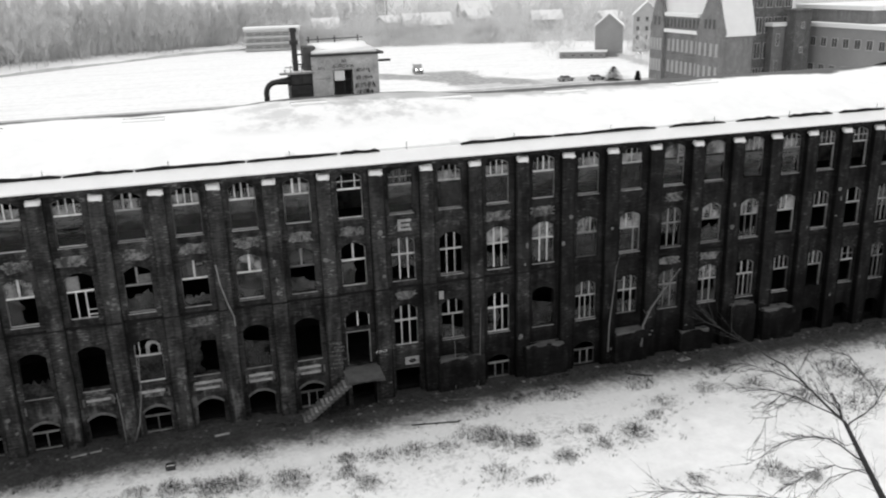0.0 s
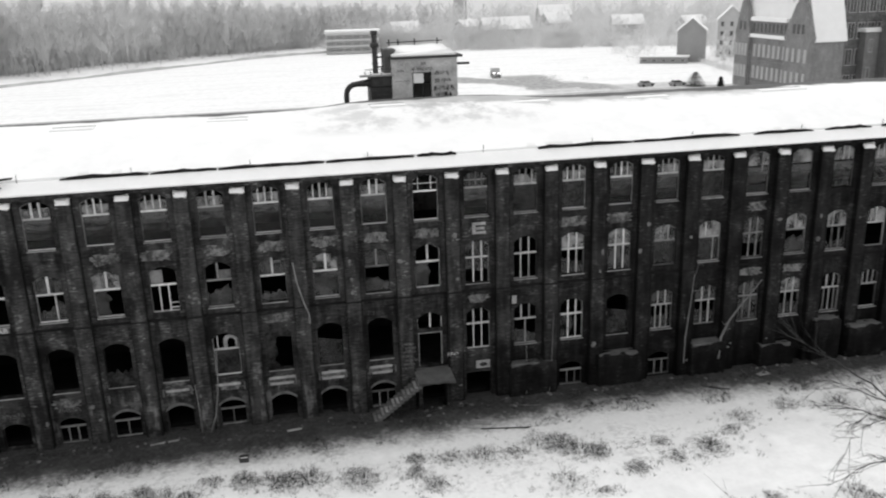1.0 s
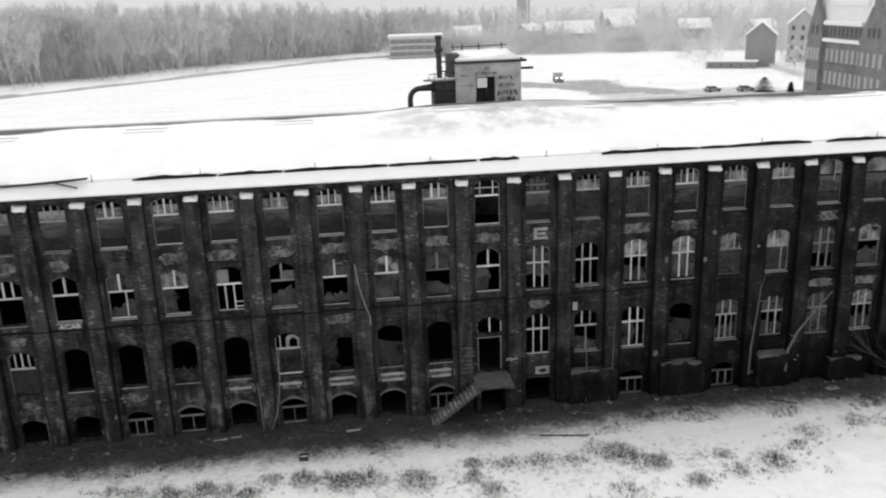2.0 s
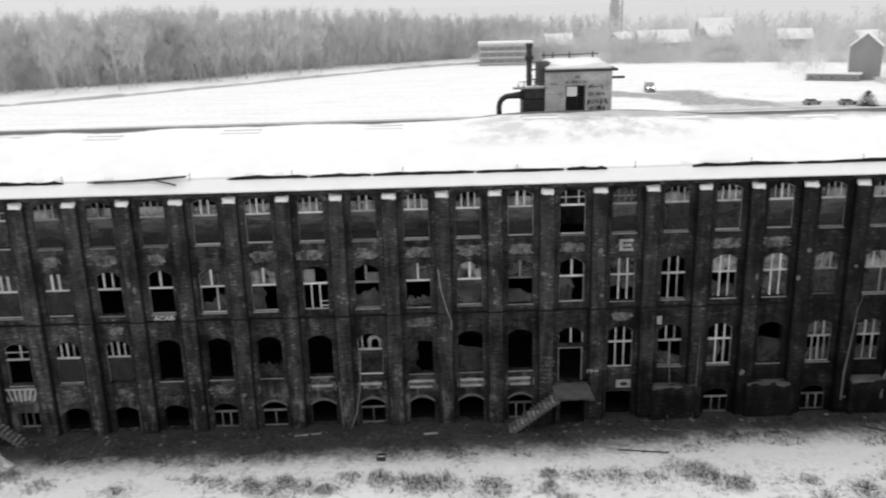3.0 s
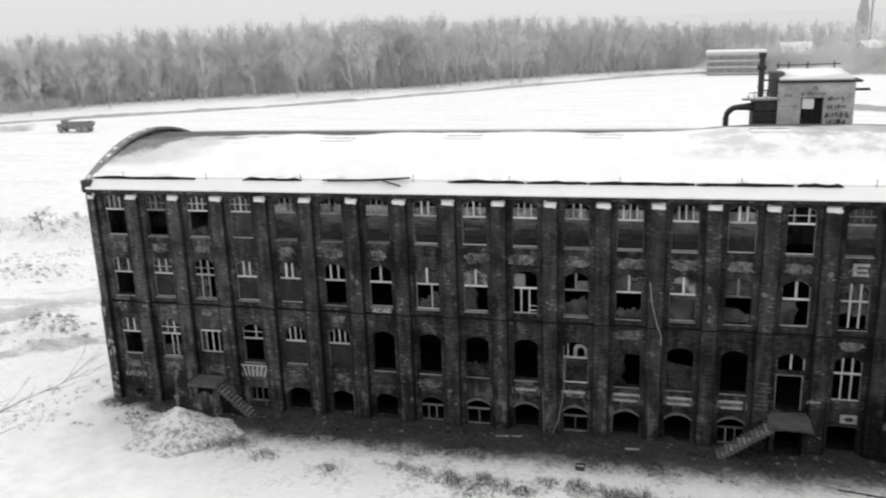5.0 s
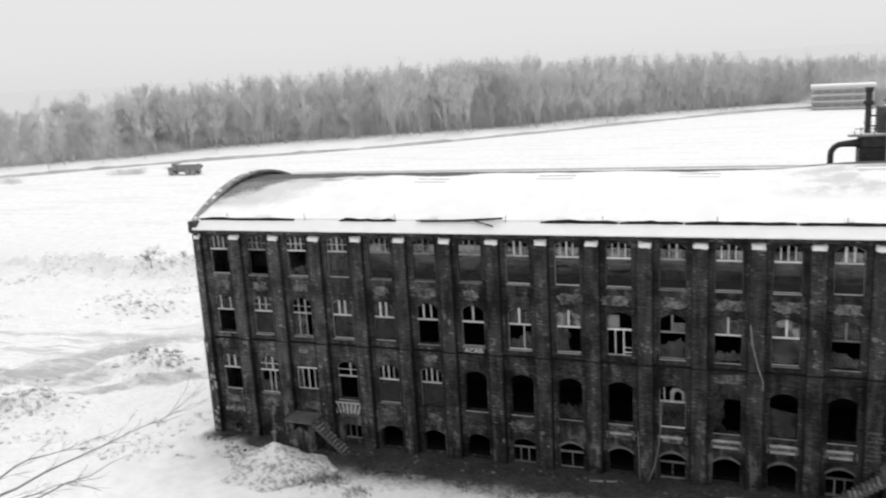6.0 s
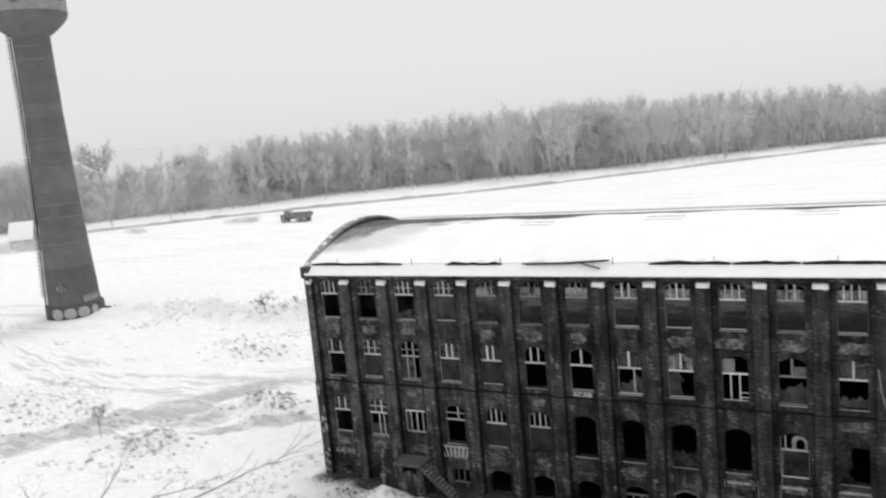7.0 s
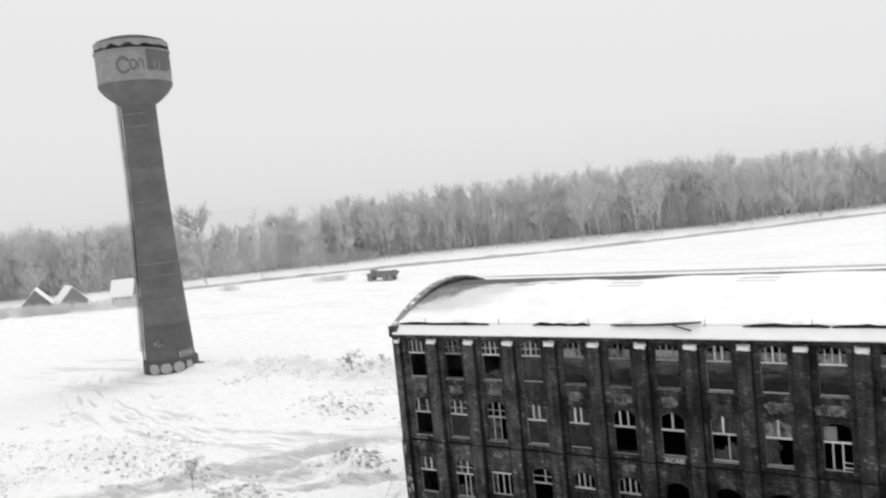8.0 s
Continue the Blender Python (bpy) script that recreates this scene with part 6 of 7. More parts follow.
for x, y, t, w in ((-199, 101, -22, 9), (-188, 112, 40, 6), (-210, 97, -35, 10), (-232, 78, -15, 10)):
    house("cottage", "small grey snow-roofed house at the edge of the wood", (x, y, 0), t, w, 8, 2.6, 7.0, WALL_MID, 1, 2, group="houses by the wood")
church = thing("church", "distant church with a slender pointed spire", "church", at=(164, 552, 0))
bm = bmesh.new()
box(bm, -3, 3, -3, 3, -0.5, 20)
part("tower", bm, WALL_PALE, church)
bm = bmesh.new()
lathe(bm, ((3.6, 20), (2.4, 26), (0.15, 44)), 8)
part("spire", bm, WALL_PALE, church)
mast = thing("radio_mast", "distant thin mast with a round head", "mast", at=(169, 552, 0))
bm = bmesh.new()
lathe(bm, ((0.7, -0.5), (0.6, 30), (0.5, 34)), 10)
part("pole", bm, WALL_PALE, mast)
bm = bmesh.new()
lathe(bm, ((2.0, 34), (4.5, 36), (4.5, 37.5), (2.0, 39)), 16)
part("head", bm, WALL_PALE, mast)


# ---- woods and trees ----
def far_tree(seed, tall=20.0, low=0.14, out=1.0, limbs=18, twigs=6):
    """Triangles of one bare tree: trunk, limbs, branches and a veil of twigs."""
    rng = random.Random(seed)
    tris = []

    def stick(a, b, r0, r1, sides=3):
        d = (b - a).normalized()
        u = d.orthogonal().normalized()
        w = d.cross(u)
        if sides == 1:
            t = rng.uniform(0, 6.28)
            e = (u * math.cos(t) + w * math.sin(t)) * r0
            tris.append((a - e, a + e, b))
            return
        ra = [a + r0 * (math.cos(k * 2.094) * u + math.sin(k * 2.094) * w) for k in range(3)]
        rb = [b + r1 * (math.cos(k * 2.094) * u + math.sin(k * 2.094) * w) for k in range(3)]
        for k in range(3):
            j = (k + 1) % 3
            tris.append((ra[k], ra[j], rb[j]))
            tris.append((ra[k], rb[j], rb[k]))

    top = Vector((rng.uniform(-1, 1), rng.uniform(-1, 1), tall * 0.8))
    stick(Vector((0, 0, -0.5)), top, tall * 0.006, tall * 0.002)
    for k in range(limbs):
        t = rng.uniform(low, 0.92)
        a = top * t
        ang = rng.uniform(0, 6.283)
        full = math.sin(math.pi * min(1.0, 0.25 + 0.85 * (t - low) / (1 - low)))
        reach = tall * rng.uniform(0.06, 0.2) * (0.45 + 0.7 * full) * out
        rise = tall * rng.uniform(0.13, 0.27) * (1.15 - 0.7 * t)
        b = a + Vector((math.cos(ang) * reach, math.sin(ang) * reach, rise))
        stick(a, b, tall * 0.0038, tall * 0.0014)
        for j in range(twigs):
            c = a.lerp(b, rng.uniform(0.3, 1.0))
            d = c + Vector((rng.gauss(0, 0.7), rng.gauss(0, 0.7), rng.gauss(1.5, 0.6))) * tall * 0.042
            stick(c, d, tall * 0.0028, 0, 1)
            for m in range(6):
                e = c.lerp(d, rng.uniform(0.3, 1.0))
                f = e + Vector((rng.gauss(0, 0.75), rng.gauss(0, 0.75), rng.gauss(1.2, 0.7))) * tall * 0.028
                stick(e, f, tall * 0.0021, 0, 1)
    return np.array([[tuple(p) for p in t] for t in tris], dtype=np.float32)


def shrub(seed, tall=4.0):
    rng = random.Random(seed)
    tris = []
    for k in range(190):
        a = Vector((rng.gauss(0, 1.2), rng.gauss(0, 1.2), rng.uniform(-0.2, tall * 0.55)))
        b = a + Vector((rng.gauss(0, 0.35), rng.gauss(0, 0.35), rng.gauss(0.9, 0.4)))
        e = Vector((rng.uniform(-1, 1), rng.uniform(-1, 1), rng.uniform(-0.2, 0.2))).normalized() * 0.042
        tris.append((a - e, a + e, b))
    return np.array([[tuple(p) for p in t] for t in tris], dtype=np.float32)


def thicket(name, label, spots, kinds, mat, category="wood", kind="stuff"):
    """Many far trees joined: spots are (x, y, scale, which, turn)."""
    out = []
    for x, y, s, k, a in spots:
        v = kinds[k].reshape(-1, 3) * s
        ca, sa = math.cos(a), math.sin(a)
        out.append(np.stack((v[:, 0] * ca - v[:, 1] * sa + x, v[:, 0] * sa + v[:, 1] * ca + y, v[:, 2]), axis=1))
    v = np.concatenate(out).astype(np.float32)
    me = bpy.data.meshes.new(name)
    n = len(v)
    me.vertices.add(n)
    me.vertices.foreach_set("co", v.ravel())
    me.loops.add(n)
    me.loops.foreach_set("vertex_index", np.arange(n, dtype=np.int32))
    me.polygons.add(n // 3)
    me.polygons.foreach_set("loop_start", np.arange(0, n, 3, dtype=np.int32))
    me.polygons.foreach_set("loop_total", np.full(n // 3, 3, dtype=np.int32))
    me.update(calc_edges=True)
    me.materials.append(mat)
    return tagged(new(name, me), label, category, kind=kind)


KINDS = [far_tree(s) for s in range(7)] + [shrub(s) for s in range(3)]
TOWN_KINDS = [far_tree(s + 50, 20.0, 0.14, 1.5, 12, 5) for s in range(7)] + KINDS[7:]
random.seed(61)
LINE = ((-420, -40, 27), (-330, 60, 27.5), (-250, 115, 27.5), (-222, 142, 26.5), (-205, 159, 19), (-190, 175, 22), (-176, 190, 27.5), (-105, 232, 29), (-45, 264, 29.5), (10, 314, 27), (62, 346, 22), (110, 400, 20))
spots, under = [], []
for (xa, ya, ha), (xb, yb, hb) in zip(LINE, LINE[1:]):
    ln = math.hypot(xb - xa, yb - ya)
    nx, ny = -(yb - ya) / ln, (xb - xa) / ln
    for k in range(int(ln / 4.2)):
        for row in range(7):
            t = (k + random.random()) * 4.2 / ln
            d = row * 6.5 + random.uniform(-2, 2) + (8.0 if row else 1.5)
            if row == 0 and random.random() < 0.68:
                continue
            h = (ha + (hb - ha) * t) * (1 + 0.12 * noise.noise((k * 0.23, xa, row * 0.3)))
            spots.append((xa + (xb - xa) * t + nx * d, ya + (yb - ya) * t + ny * d, h / 20 * random.uniform(0.8, 1.06), random.randrange(7), random.uniform(0, 6.28)))
        for row in range(20):
            t = (k + random.random()) * 4.2 / ln
            edge = 12 if xa < -180 else 0
            d = (19 if row < 9 else 24) - edge + 32 * random.random() ** 0.9 + 4 * noise.noise((k * 0.2, row * 0.05, xa))
            under.append((xa + (xb - xa) * t + nx * d, ya + (yb - ya) * t + ny * d, random.uniform(1.2, 2.4) if row < 9 else random.uniform(2.6, 4.2) * (ha + hb) / 58, 7 + random.randrange(3), random.uniform(0, 6.28)))
for x, y, h in LINE:
    for k in range(16):
        a, d = random.uniform(0.3, 2.9), random.uniform(0, 48)
        spots.append((x + d * math.cos(a), y + d * math.sin(a), h / 20 * random.uniform(0.8, 1.1), random.randrange(7), random.uniform(0, 6.28)))
for x, y in ((-177, 199), (-180, 190), (-170, 206), (-184, 206)):
    for k in range(8):
        spots.append((x + random.uniform(-9, 9), y + random.uniform(-3, 14), random.uniform(0.9, 1.25), random.randrange(7), random.uniform(0, 6.28)))
        under.append((x + random.uniform(-9, 9), y + random.uniform(-3, 14), random.uniform(0.9, 2.2), 7 + random.randrange(3), 0.0))
for k in range(120):
    x = random.uniform(-240, -168)
    under.append((x, 88 + (x + 205) * 0.5 + random.uniform(-1.5, 4), random.uniform(0.6, 1.2), 7 + random.randrange(3), random.uniform(0, 6.28)))
thicket("woodland", "long belt of bare frosted trees behind the field, paled for haze", spots, KINDS, FROST_HAZE)
thicket("undergrowth", "frosted brushwood under the bare trees, paled for haze", under, KINDS, BRUSH_HAZE, "brushwood")
thicket("bare_tree", "tall lone tree with a rounded frosted crown, paled for haze", [(-189.5, 146.0, 1.6, 0, 0.4)], [far_tree(31, 20.0, 0.62, 1.5, 26, 9)], hazy_twig_mat("dark_frosted_hazy_twigs", 0.5), "tree", "")
for x, y, wide in ((-164.0, 132.1, 2.4), (-139.0, 147.6, 2.0), (-134.1, 149.3, 1.6)):
    heap = [(x + random.gauss(0, wide), y + random.gauss(0, 0.8), random.uniform(0.35, 0.6), 7 + random.randrange(3), random.uniform(0, 6.28)) for k in range(14)]
    thicket("brush_pile", "low pile of frosted brushwood on the snowy field, paled for haze", heap, KINDS, BRUSH_HAZE, "brushwood", "")
spots = []
EDGE = ((66, 322), (92, 308), (130, 300), (176, 288), (230, 262), (290, 236))
for (xa, ya), (xb, yb) in zip(EDGE, EDGE[1:]):
    for k in range(90):
        t = random.random()
        spots.append((xa + (xb - xa) * t, ya + (yb - ya) * t + random.uniform(0, 26), random.uniform(0.4, 0.75), random.randrange(7), random.uniform(0, 6.28)))
        spots.append((xa + (xb - xa) * t, ya + (yb - ya) * t + random.uniform(-2, 20), random.uniform(0.9, 2.0), 7 + random.randrange(3), 0.0))
for k in range(580):
    x, y = random.uniform(60, 400), random.uniform(335, 500)
    spots.append((x, y, random.uniform(0.5, 0.9) * (1 + (y - 335) / 700), random.randrange(7), random.uniform(0, 6.28)))
    spots.append((x + random.uniform(-5, 5), y + random.uniform(-5, 5), random.uniform(1.2, 2.6), 7 + random.randrange(3), 0.0))
for k in range(90):
    x = random.uniform(95, 330)
    y = random.uniform(150, 330) if x > 150 else random.uniform(325, 350)
    spots.append((x, y, random.uniform(0.4, 0.7), random.randrange(7), random.uniform(0, 6.28)))
    spots.append((x + 3, y, random.uniform(1, 2), 7 + random.randrange(3), 0.0))
hedge = [(170.2 - 5.6 * k / 39 + random.uniform(-0.6, 0.6), 208 - 29 * k / 39, random.uniform(0.35, 0.55), 7 + k % 3, k * 1.1) for k in range(40)]
thicket("hedge", "low dark hedge along the road beside the office block", hedge, KINDS, BRUSH_HAZE, "hedge")
thicket("town_trees", "bare frosted trees among distant houses, paled for haze", spots, TOWN_KINDS, BRUSH_HAZE)


# ---- bare trees near the camera ----
def bare_tree(name, label, base, lean, tall, seed, mat, spread_out=0.42, trunk_r=0.16, bias=(0, 0)):
    """A bare tree: one trunk with its limbs, branches and fine twigs."""
    rng = random.Random(seed)
    tree = thing(name, label, "tree", at=base)
    trunk, limbs, twigs = bmesh.new(), bmesh.new(), bmesh.new()
    fork = Vector(lean)
    pts = [Vector((0, 0, -0.4)), fork * 0.3 + Vector((0.1, 0, 0)), fork * 0.65 + Vector((-0.08, 0.05, 0)), fork]
    rod(trunk, pts, [trunk_r * 1.25, trunk_r, trunk_r * 0.8, trunk_r * 0.62], 9)

    def grow(a, d, ln, r, level):
        n = 4
        path, p, q = [a], a.copy(), d.copy()
        for k in range(n):
            q = (q + Vector((rng.gauss(0, 0.16), rng.gauss(0, 0.16), rng.gauss(0.03, 0.1)))).normalized()
            p = p + q * ln / n
            path.append(p.copy())
        rad = [r * (1 - 0.75 * k / n) for k in range(n + 1)]
        rod(limbs if level < 2 else twigs, path, rad, 6 if level < 2 else 3)
        if level >= 3:
            return
        for k in range((5, 6, 5)[level]):
            t = rng.uniform(0.25, 1.0)
            i = min(n - 1, int(t * n))
            s = path[i].lerp(path[i + 1], t * n - i)
            side = Vector((rng.gauss(0, 1), rng.gauss(0, 1), rng.gauss(0.15, 0.6))).normalized()
            e = (q * 0.75 + side * 0.75).normalized()
            grow(s, e, ln * rng.uniform(0.38, 0.62), max(r * 0.42, 0.007), level + 1)

    for k in range(7):
        ang = k * 2.4 + rng.uniform(-0.4, 0.4)
        t = 1.0 if k < 4 else rng.uniform(0.45, 0.9)
        d = Vector((math.cos(ang) * spread_out + bias[0], math.sin(ang) * spread_out + bias[1], rng.uniform(0.35, 0.9))).normalized()
        grow(fork * t, d, tall * rng.uniform(0.35, 0.55), trunk_r * 0.45, 0)
    part("trunk", trunk, mat, tree, smooth=True)
    join(limbs, twigs)
    part("crown", limbs, mat, tree, smooth=True)
    return tree


def limb_tree(name, label, stem, limbs, r, mat, seed, twig=1.0, dense=20):
    """A bare tree with long bowed limbs: limbs are (limb that bears it or -1 for the stem, place along that, end, rise of the bow, thickness)."""
    rng = random.Random(seed)
    tree = thing(name, label, "tree", at=stem[0])
    base = Vector(stem[0])
    stem = [Vector(p) - base for p in stem]
    n = len(stem) - 1
    trunk, crown = bmesh.new(), bmesh.new()
    rod(trunk, [stem[0] - Vector((0, 0, 0.4))] + stem[1:], [r * 1.25 - (r * 0.8) * k / n for k in range(n + 1)], 10)
    grown = []
    for bearer, t, end, bow, thick in limbs:
        line = grown[bearer] if bearer >= 0 else stem
        k = min(len(line) - 2, int(t * (len(line) - 1)))
        a = line[k].lerp(line[k + 1], t * (len(line) - 1) - k)
        b = Vector(end) - base
        m = 9
        off = Vector((rng.gauss(0, 0.12), rng.gauss(0, 0.12), 0))
        path = [a.lerp(b, q / m) + (Vector((0, 0, bow)) + off) * math.sin(math.pi * q / m) + Vector((rng.gauss(0, 0.05), rng.gauss(0, 0.05), rng.gauss(0, 0.06))) * (0 < q) for q in range(m + 1)]
        grown.append(path)
        rad = [max(0.009, r * 0.3 * thick * (1 - 0.88 * q / m)) for q in range(m + 1)]
        rod(crown, path, rad, 6)
        for c in range(int(dense * (b - a).length / 4)):
            q = (1 - 0.85 * rng.random() ** 1.3) * m
            i = min(m - 1, int(q))
            p = path[i].lerp(path[i + 1], q - i)
            d = ((path[i + 1] - path[i]).normalized() + Vector((rng.gauss(0, 0.34), rng.gauss(0, 0.34), rng.gauss(0.0, 0.3)))).normalized()
            ln = rng.uniform(0.4, 1.7) * twig
            p1, p2 = p + d * ln * 0.5, p + d * ln + Vector((0, 0, rng.gauss(0, 0.15)))
            rod(crown, (p, p1, p2), (0.012, 0.008, 0.004), 4)
            for e in range(3):
                s0 = p1.lerp(p2, rng.random())
                rod(crown, (s0, s0 + (d + Vector((rng.gauss(0, 0.35), rng.gauss(0, 0.35), rng.gauss(0, 0.3)))).normalized() * ln * rng.uniform(0.25, 0.6)), (0.007, 0.003), 3)
    part("trunk", trunk, mat, tree, smooth=True)
    part("crown", crown, mat, tree, smooth=True)
    return tree


limb_tree("bare_tree", "leafless dark tree with long bowed side branches", ((61.9, -28.2, 0), (60.5, -26.8, 4.0), (59.5, -25.8, 6.4), (58.5, -24.8, 8.9)),
          ((-1, 1.00, (54.6, -21.1, 12.3), 0.45, 1.00), (0, 0.25, (54.9, -22.5, 10.9), 0.30, 0.60), (-1, 1.00, (54.4, -23.5, 10.6), 0.45, 0.75), (2, 0.45, (54.8, -24.3, 10.1), 0.10, 0.40), (-1, 0.79, (54.1, -24.5, 7.6), 1.15, 0.75), (-1, 0.72, (55.0, -25.5, 7.0), 0.70, 0.55), (-1, 0.74, (57.1, -24.8, 5.7), 0.35, 0.50), (-1, 0.45, (50.3, -23.8, 6.8), 0.55, 0.60), (-1, 1.00, (58.1, -24.1, 10.0), 0.25, 1.00), (-1, 0.30, (58.3, -23.3, 10.5), -0.15, 0.90), (9, 0.80, (56.8, -23.2, 10.5), 0.20, 0.45), (-1, 0.98, (61.1, -24.5, 10.7), -0.30, 0.70), (11, 0.60, (57.8, -22.8, 11.0), 1.10, 0.40), (2, 0.40, (54.4, -24.6, 8.3), 0.70, 0.35), (-1, 0.85, (56.7, -24.0, 8.1), 0.25, 0.35)), 0.17, BARK, 4, 0.8, 19)
limb_tree("bare_tree", "leafless young tree with long thin pale branches", ((2.6, -33.0, 0), (4.0, -31.8, 5.0), (5.4, -30.6, 9.2), (6.0, -30.1, 10.6)),
          ((-1, 0.95, (12.7, -23.0, 13.1), 0.15, 1.0), (-1, 1.0, (9.6, -25.9, 12.4), 0.6, 1.0), (-1, 0.9, (9.2, -26.2, 11.0), 0.2, 1.0), (-1, 1.0, (7.7, -28.0, 14.1), 0.0, 1.0), (-1, 0.85, (11.0, -24.6, 11.6), 0.0, 1.0), (-1, 0.9, (3.0, -29.0, 13.0), 0.3, 1.0), (-1, 0.8, (4.0, -34.0, 11.5), 0.3, 1.0)), 0.22, TWIG_PALE, 9, 0.9, 7)
bare_tree("bare_tree", "small leafless shrub-like tree", (53.6, -18.6, 0), (0.2, 0.0, 1.0), 1.7, 15, BARK, 0.7, 0.05)
bare_tree("bare_tree", "thin leafless sapling on the rough ground", (-29.6, 0.9, 0.1), (0.1, 0, 1.4), 3.4, 23, TWIG_PALE, 0.3, 0.035)
bare_tree("bare_tree", "thin leafless sapling on the snowy bank", (-42, 41, 0.8), (0.1, 0, 1.8), 3.0, 29, BARK, 0.45, 0.05)


EVERGREEN = grey_mat("dark_needles", 0.05, 0.1, 0.8, 6, 0.9, 0)


def conifer(label, at, tall, wide, seed):
    """A squat evergreen: a short stem and many drooping sprays."""
    rng = random.Random(seed)
    tree = thing("conifer", label, "tree", at=at, group="evergreens behind the roof")
    bm = bmesh.new()
    lathe(bm, ((0.16, -0.2), (0.05, tall * 0.9)), 7)
    part("trunk", bm, BARK, tree)
    v = []
    for k in range(2400):
        z = tall * rng.random() ** 1.3
        r = wide * (1 - z / tall) ** 0.6 * rng.uniform(0.3, 1.0)
        a = rng.uniform(0, 6.28)
        p = Vector((r * math.cos(a), r * math.sin(a), z))
        d = Vector((math.cos(a), math.sin(a), rng.uniform(-0.3, 0.5))) * 0.4
        w = Vector((-math.sin(a), math.cos(a), 0)) * 0.09
        v += [p - w, p + w, p + d]
    me = bpy.data.meshes.new("crown")
    me.from_pydata([tuple(p) for p in v], [], [(i, i + 1, i + 2) for i in range(0, len(v), 3)])
    me.materials.append(EVERGREEN)
    part("crown", me, EVERGREEN, tree)


conifer("dark spreading evergreen bush behind the roof", (139.2, 151.7, 0), 3.4, 2.7, 1)
conifer("small dark evergreen behind the roof", (144.6, 148.7, 0), 2.3, 0.8, 2)


# ---- saplings and fallen wood against the wall ----
def sapling(label, pts, r, mat=BARK_PALE, twigs=0, seed=1):
    rng = random.Random(seed)
    s = thing("sapling", label, "tree")
    bm = bmesh.new()
    n = len(pts)
    rod(bm, pts, [r * (1 - 0.7 * k / (n - 1)) for k in range(n)], 7)
    part("stem", bm, mat, s, smooth=True)
    if twigs:
        bm = bmesh.new()
        for k in range(twigs):
            t = rng.uniform(0.3, 1.0) * (n - 1)
            i = min(n - 2, int(t))
            a = Vector(pts[i]).lerp(Vector(pts[i + 1]), t - i)
            b = a + Vector((rng.gauss(0, 0.5), rng.gauss(-0.2, 0.3), rng.gauss(0.4, 0.4)))
            c = b + Vector((rng.gauss(0, 0.3), rng.gauss(-0.1, 0.2), rng.gauss(0.3, 0.3)))
            rod(bm, (a, b, c), (r * 0.3, r * 0.2, 0.008), 4)
        part("crown", bm, mat, s)
    return s


sapling("pale bare sapling leaning on the brick wall", ((28.95, -0.5, 0), (29.4, -0.4, 1.2), (29.7, -0.25, 3.0), (29.85, -0.2, 5.6)), 0.07)
sapling("thin pale bare sapling beside the wall", ((28.5, -0.5, 0), (28.45, -0.4, 1.6), (28.35, -0.3, 3.4)), 0.06)
sapling("pale bare sapling rising up a pier", ((60.5, -0.65, 1.2), (60.65, -0.4, 3.0), (60.95, -0.32, 5.5), (61.1, -0.3, 7.4)), 0.06, twigs=3, seed=2)
sapling("pale trunk leaning against the wall", ((63.1, -0.6, 1.2), (63.3, -0.4, 2.7), (63.9, -0.34, 3.9), (64.7, -0.3, 4.9), (66.1, -0.3, 6.6)), 0.1, twigs=4, seed=3)
sapling("thin bare sapling before the wall", ((49.4, -0.5, 0.2), (49.5, -0.3, 2.0), (49.45, -0.15, 4.6)), 0.035)
sapling("thin bare sapling before the wall", ((51.0, -0.5, 0.2), (51.2, -0.3, 2.4), (51.35, -0.15, 5.6)), 0.035)
sapling("low bare branches before the side steps", ((2.6, -1.2, 0), (3.0, -1.1, 1.2), (3.2, -1.0, 2.4)), 0.06, BARK, 10, 8)


# ---- dead scrub on the ground before the factory ----
def bush_mesh(seed, r=0.8, tall=0.9, stems=120):
    rng = random.Random(seed)
    v, f = [], []
    for k in range(stems):
        a = Vector((rng.gauss(0, r * 0.4), rng.gauss(0, r * 0.4), -0.05))
        d = Vector((rng.gauss(0, 0.7), rng.gauss(0, 0.7), rng.uniform(0.4, 1.2))).normalized()
        p, w = a, Vector((rng.uniform(-1, 1), rng.uniform(-1, 1), 0)).normalized() * rng.uniform(0.012, 0.024)
        ln = tall * rng.uniform(0.5, 1.1)
        b = a + d * ln * 0.55
        c = b + (d + Vector((rng.gauss(0, 0.5), rng.gauss(0, 0.5), 0.1))).normalized() * ln * 0.5
        i = len(v)
        v += [a - w, a + w, b - w * 0.7, b + w * 0.7, c]
        f += [(i, i + 1, i + 3, i + 2), (i + 2, i + 3, i + 4)]
        for m in range(3):
            e = b.lerp(c, rng.random())
            g = e + Vector((rng.gauss(0, 0.14), rng.gauss(0, 0.14), rng.gauss(0.06, 0.12)))
            j = len(v)
            v += [e - w * 0.5, e + w * 0.5, g]
            f.append((j, j + 1, j + 2))
    me = bpy.data.meshes.new("bush")
    me.from_pydata([tuple(p) for p in v], [], f)
    me.materials.append(SCRUB)
    return me


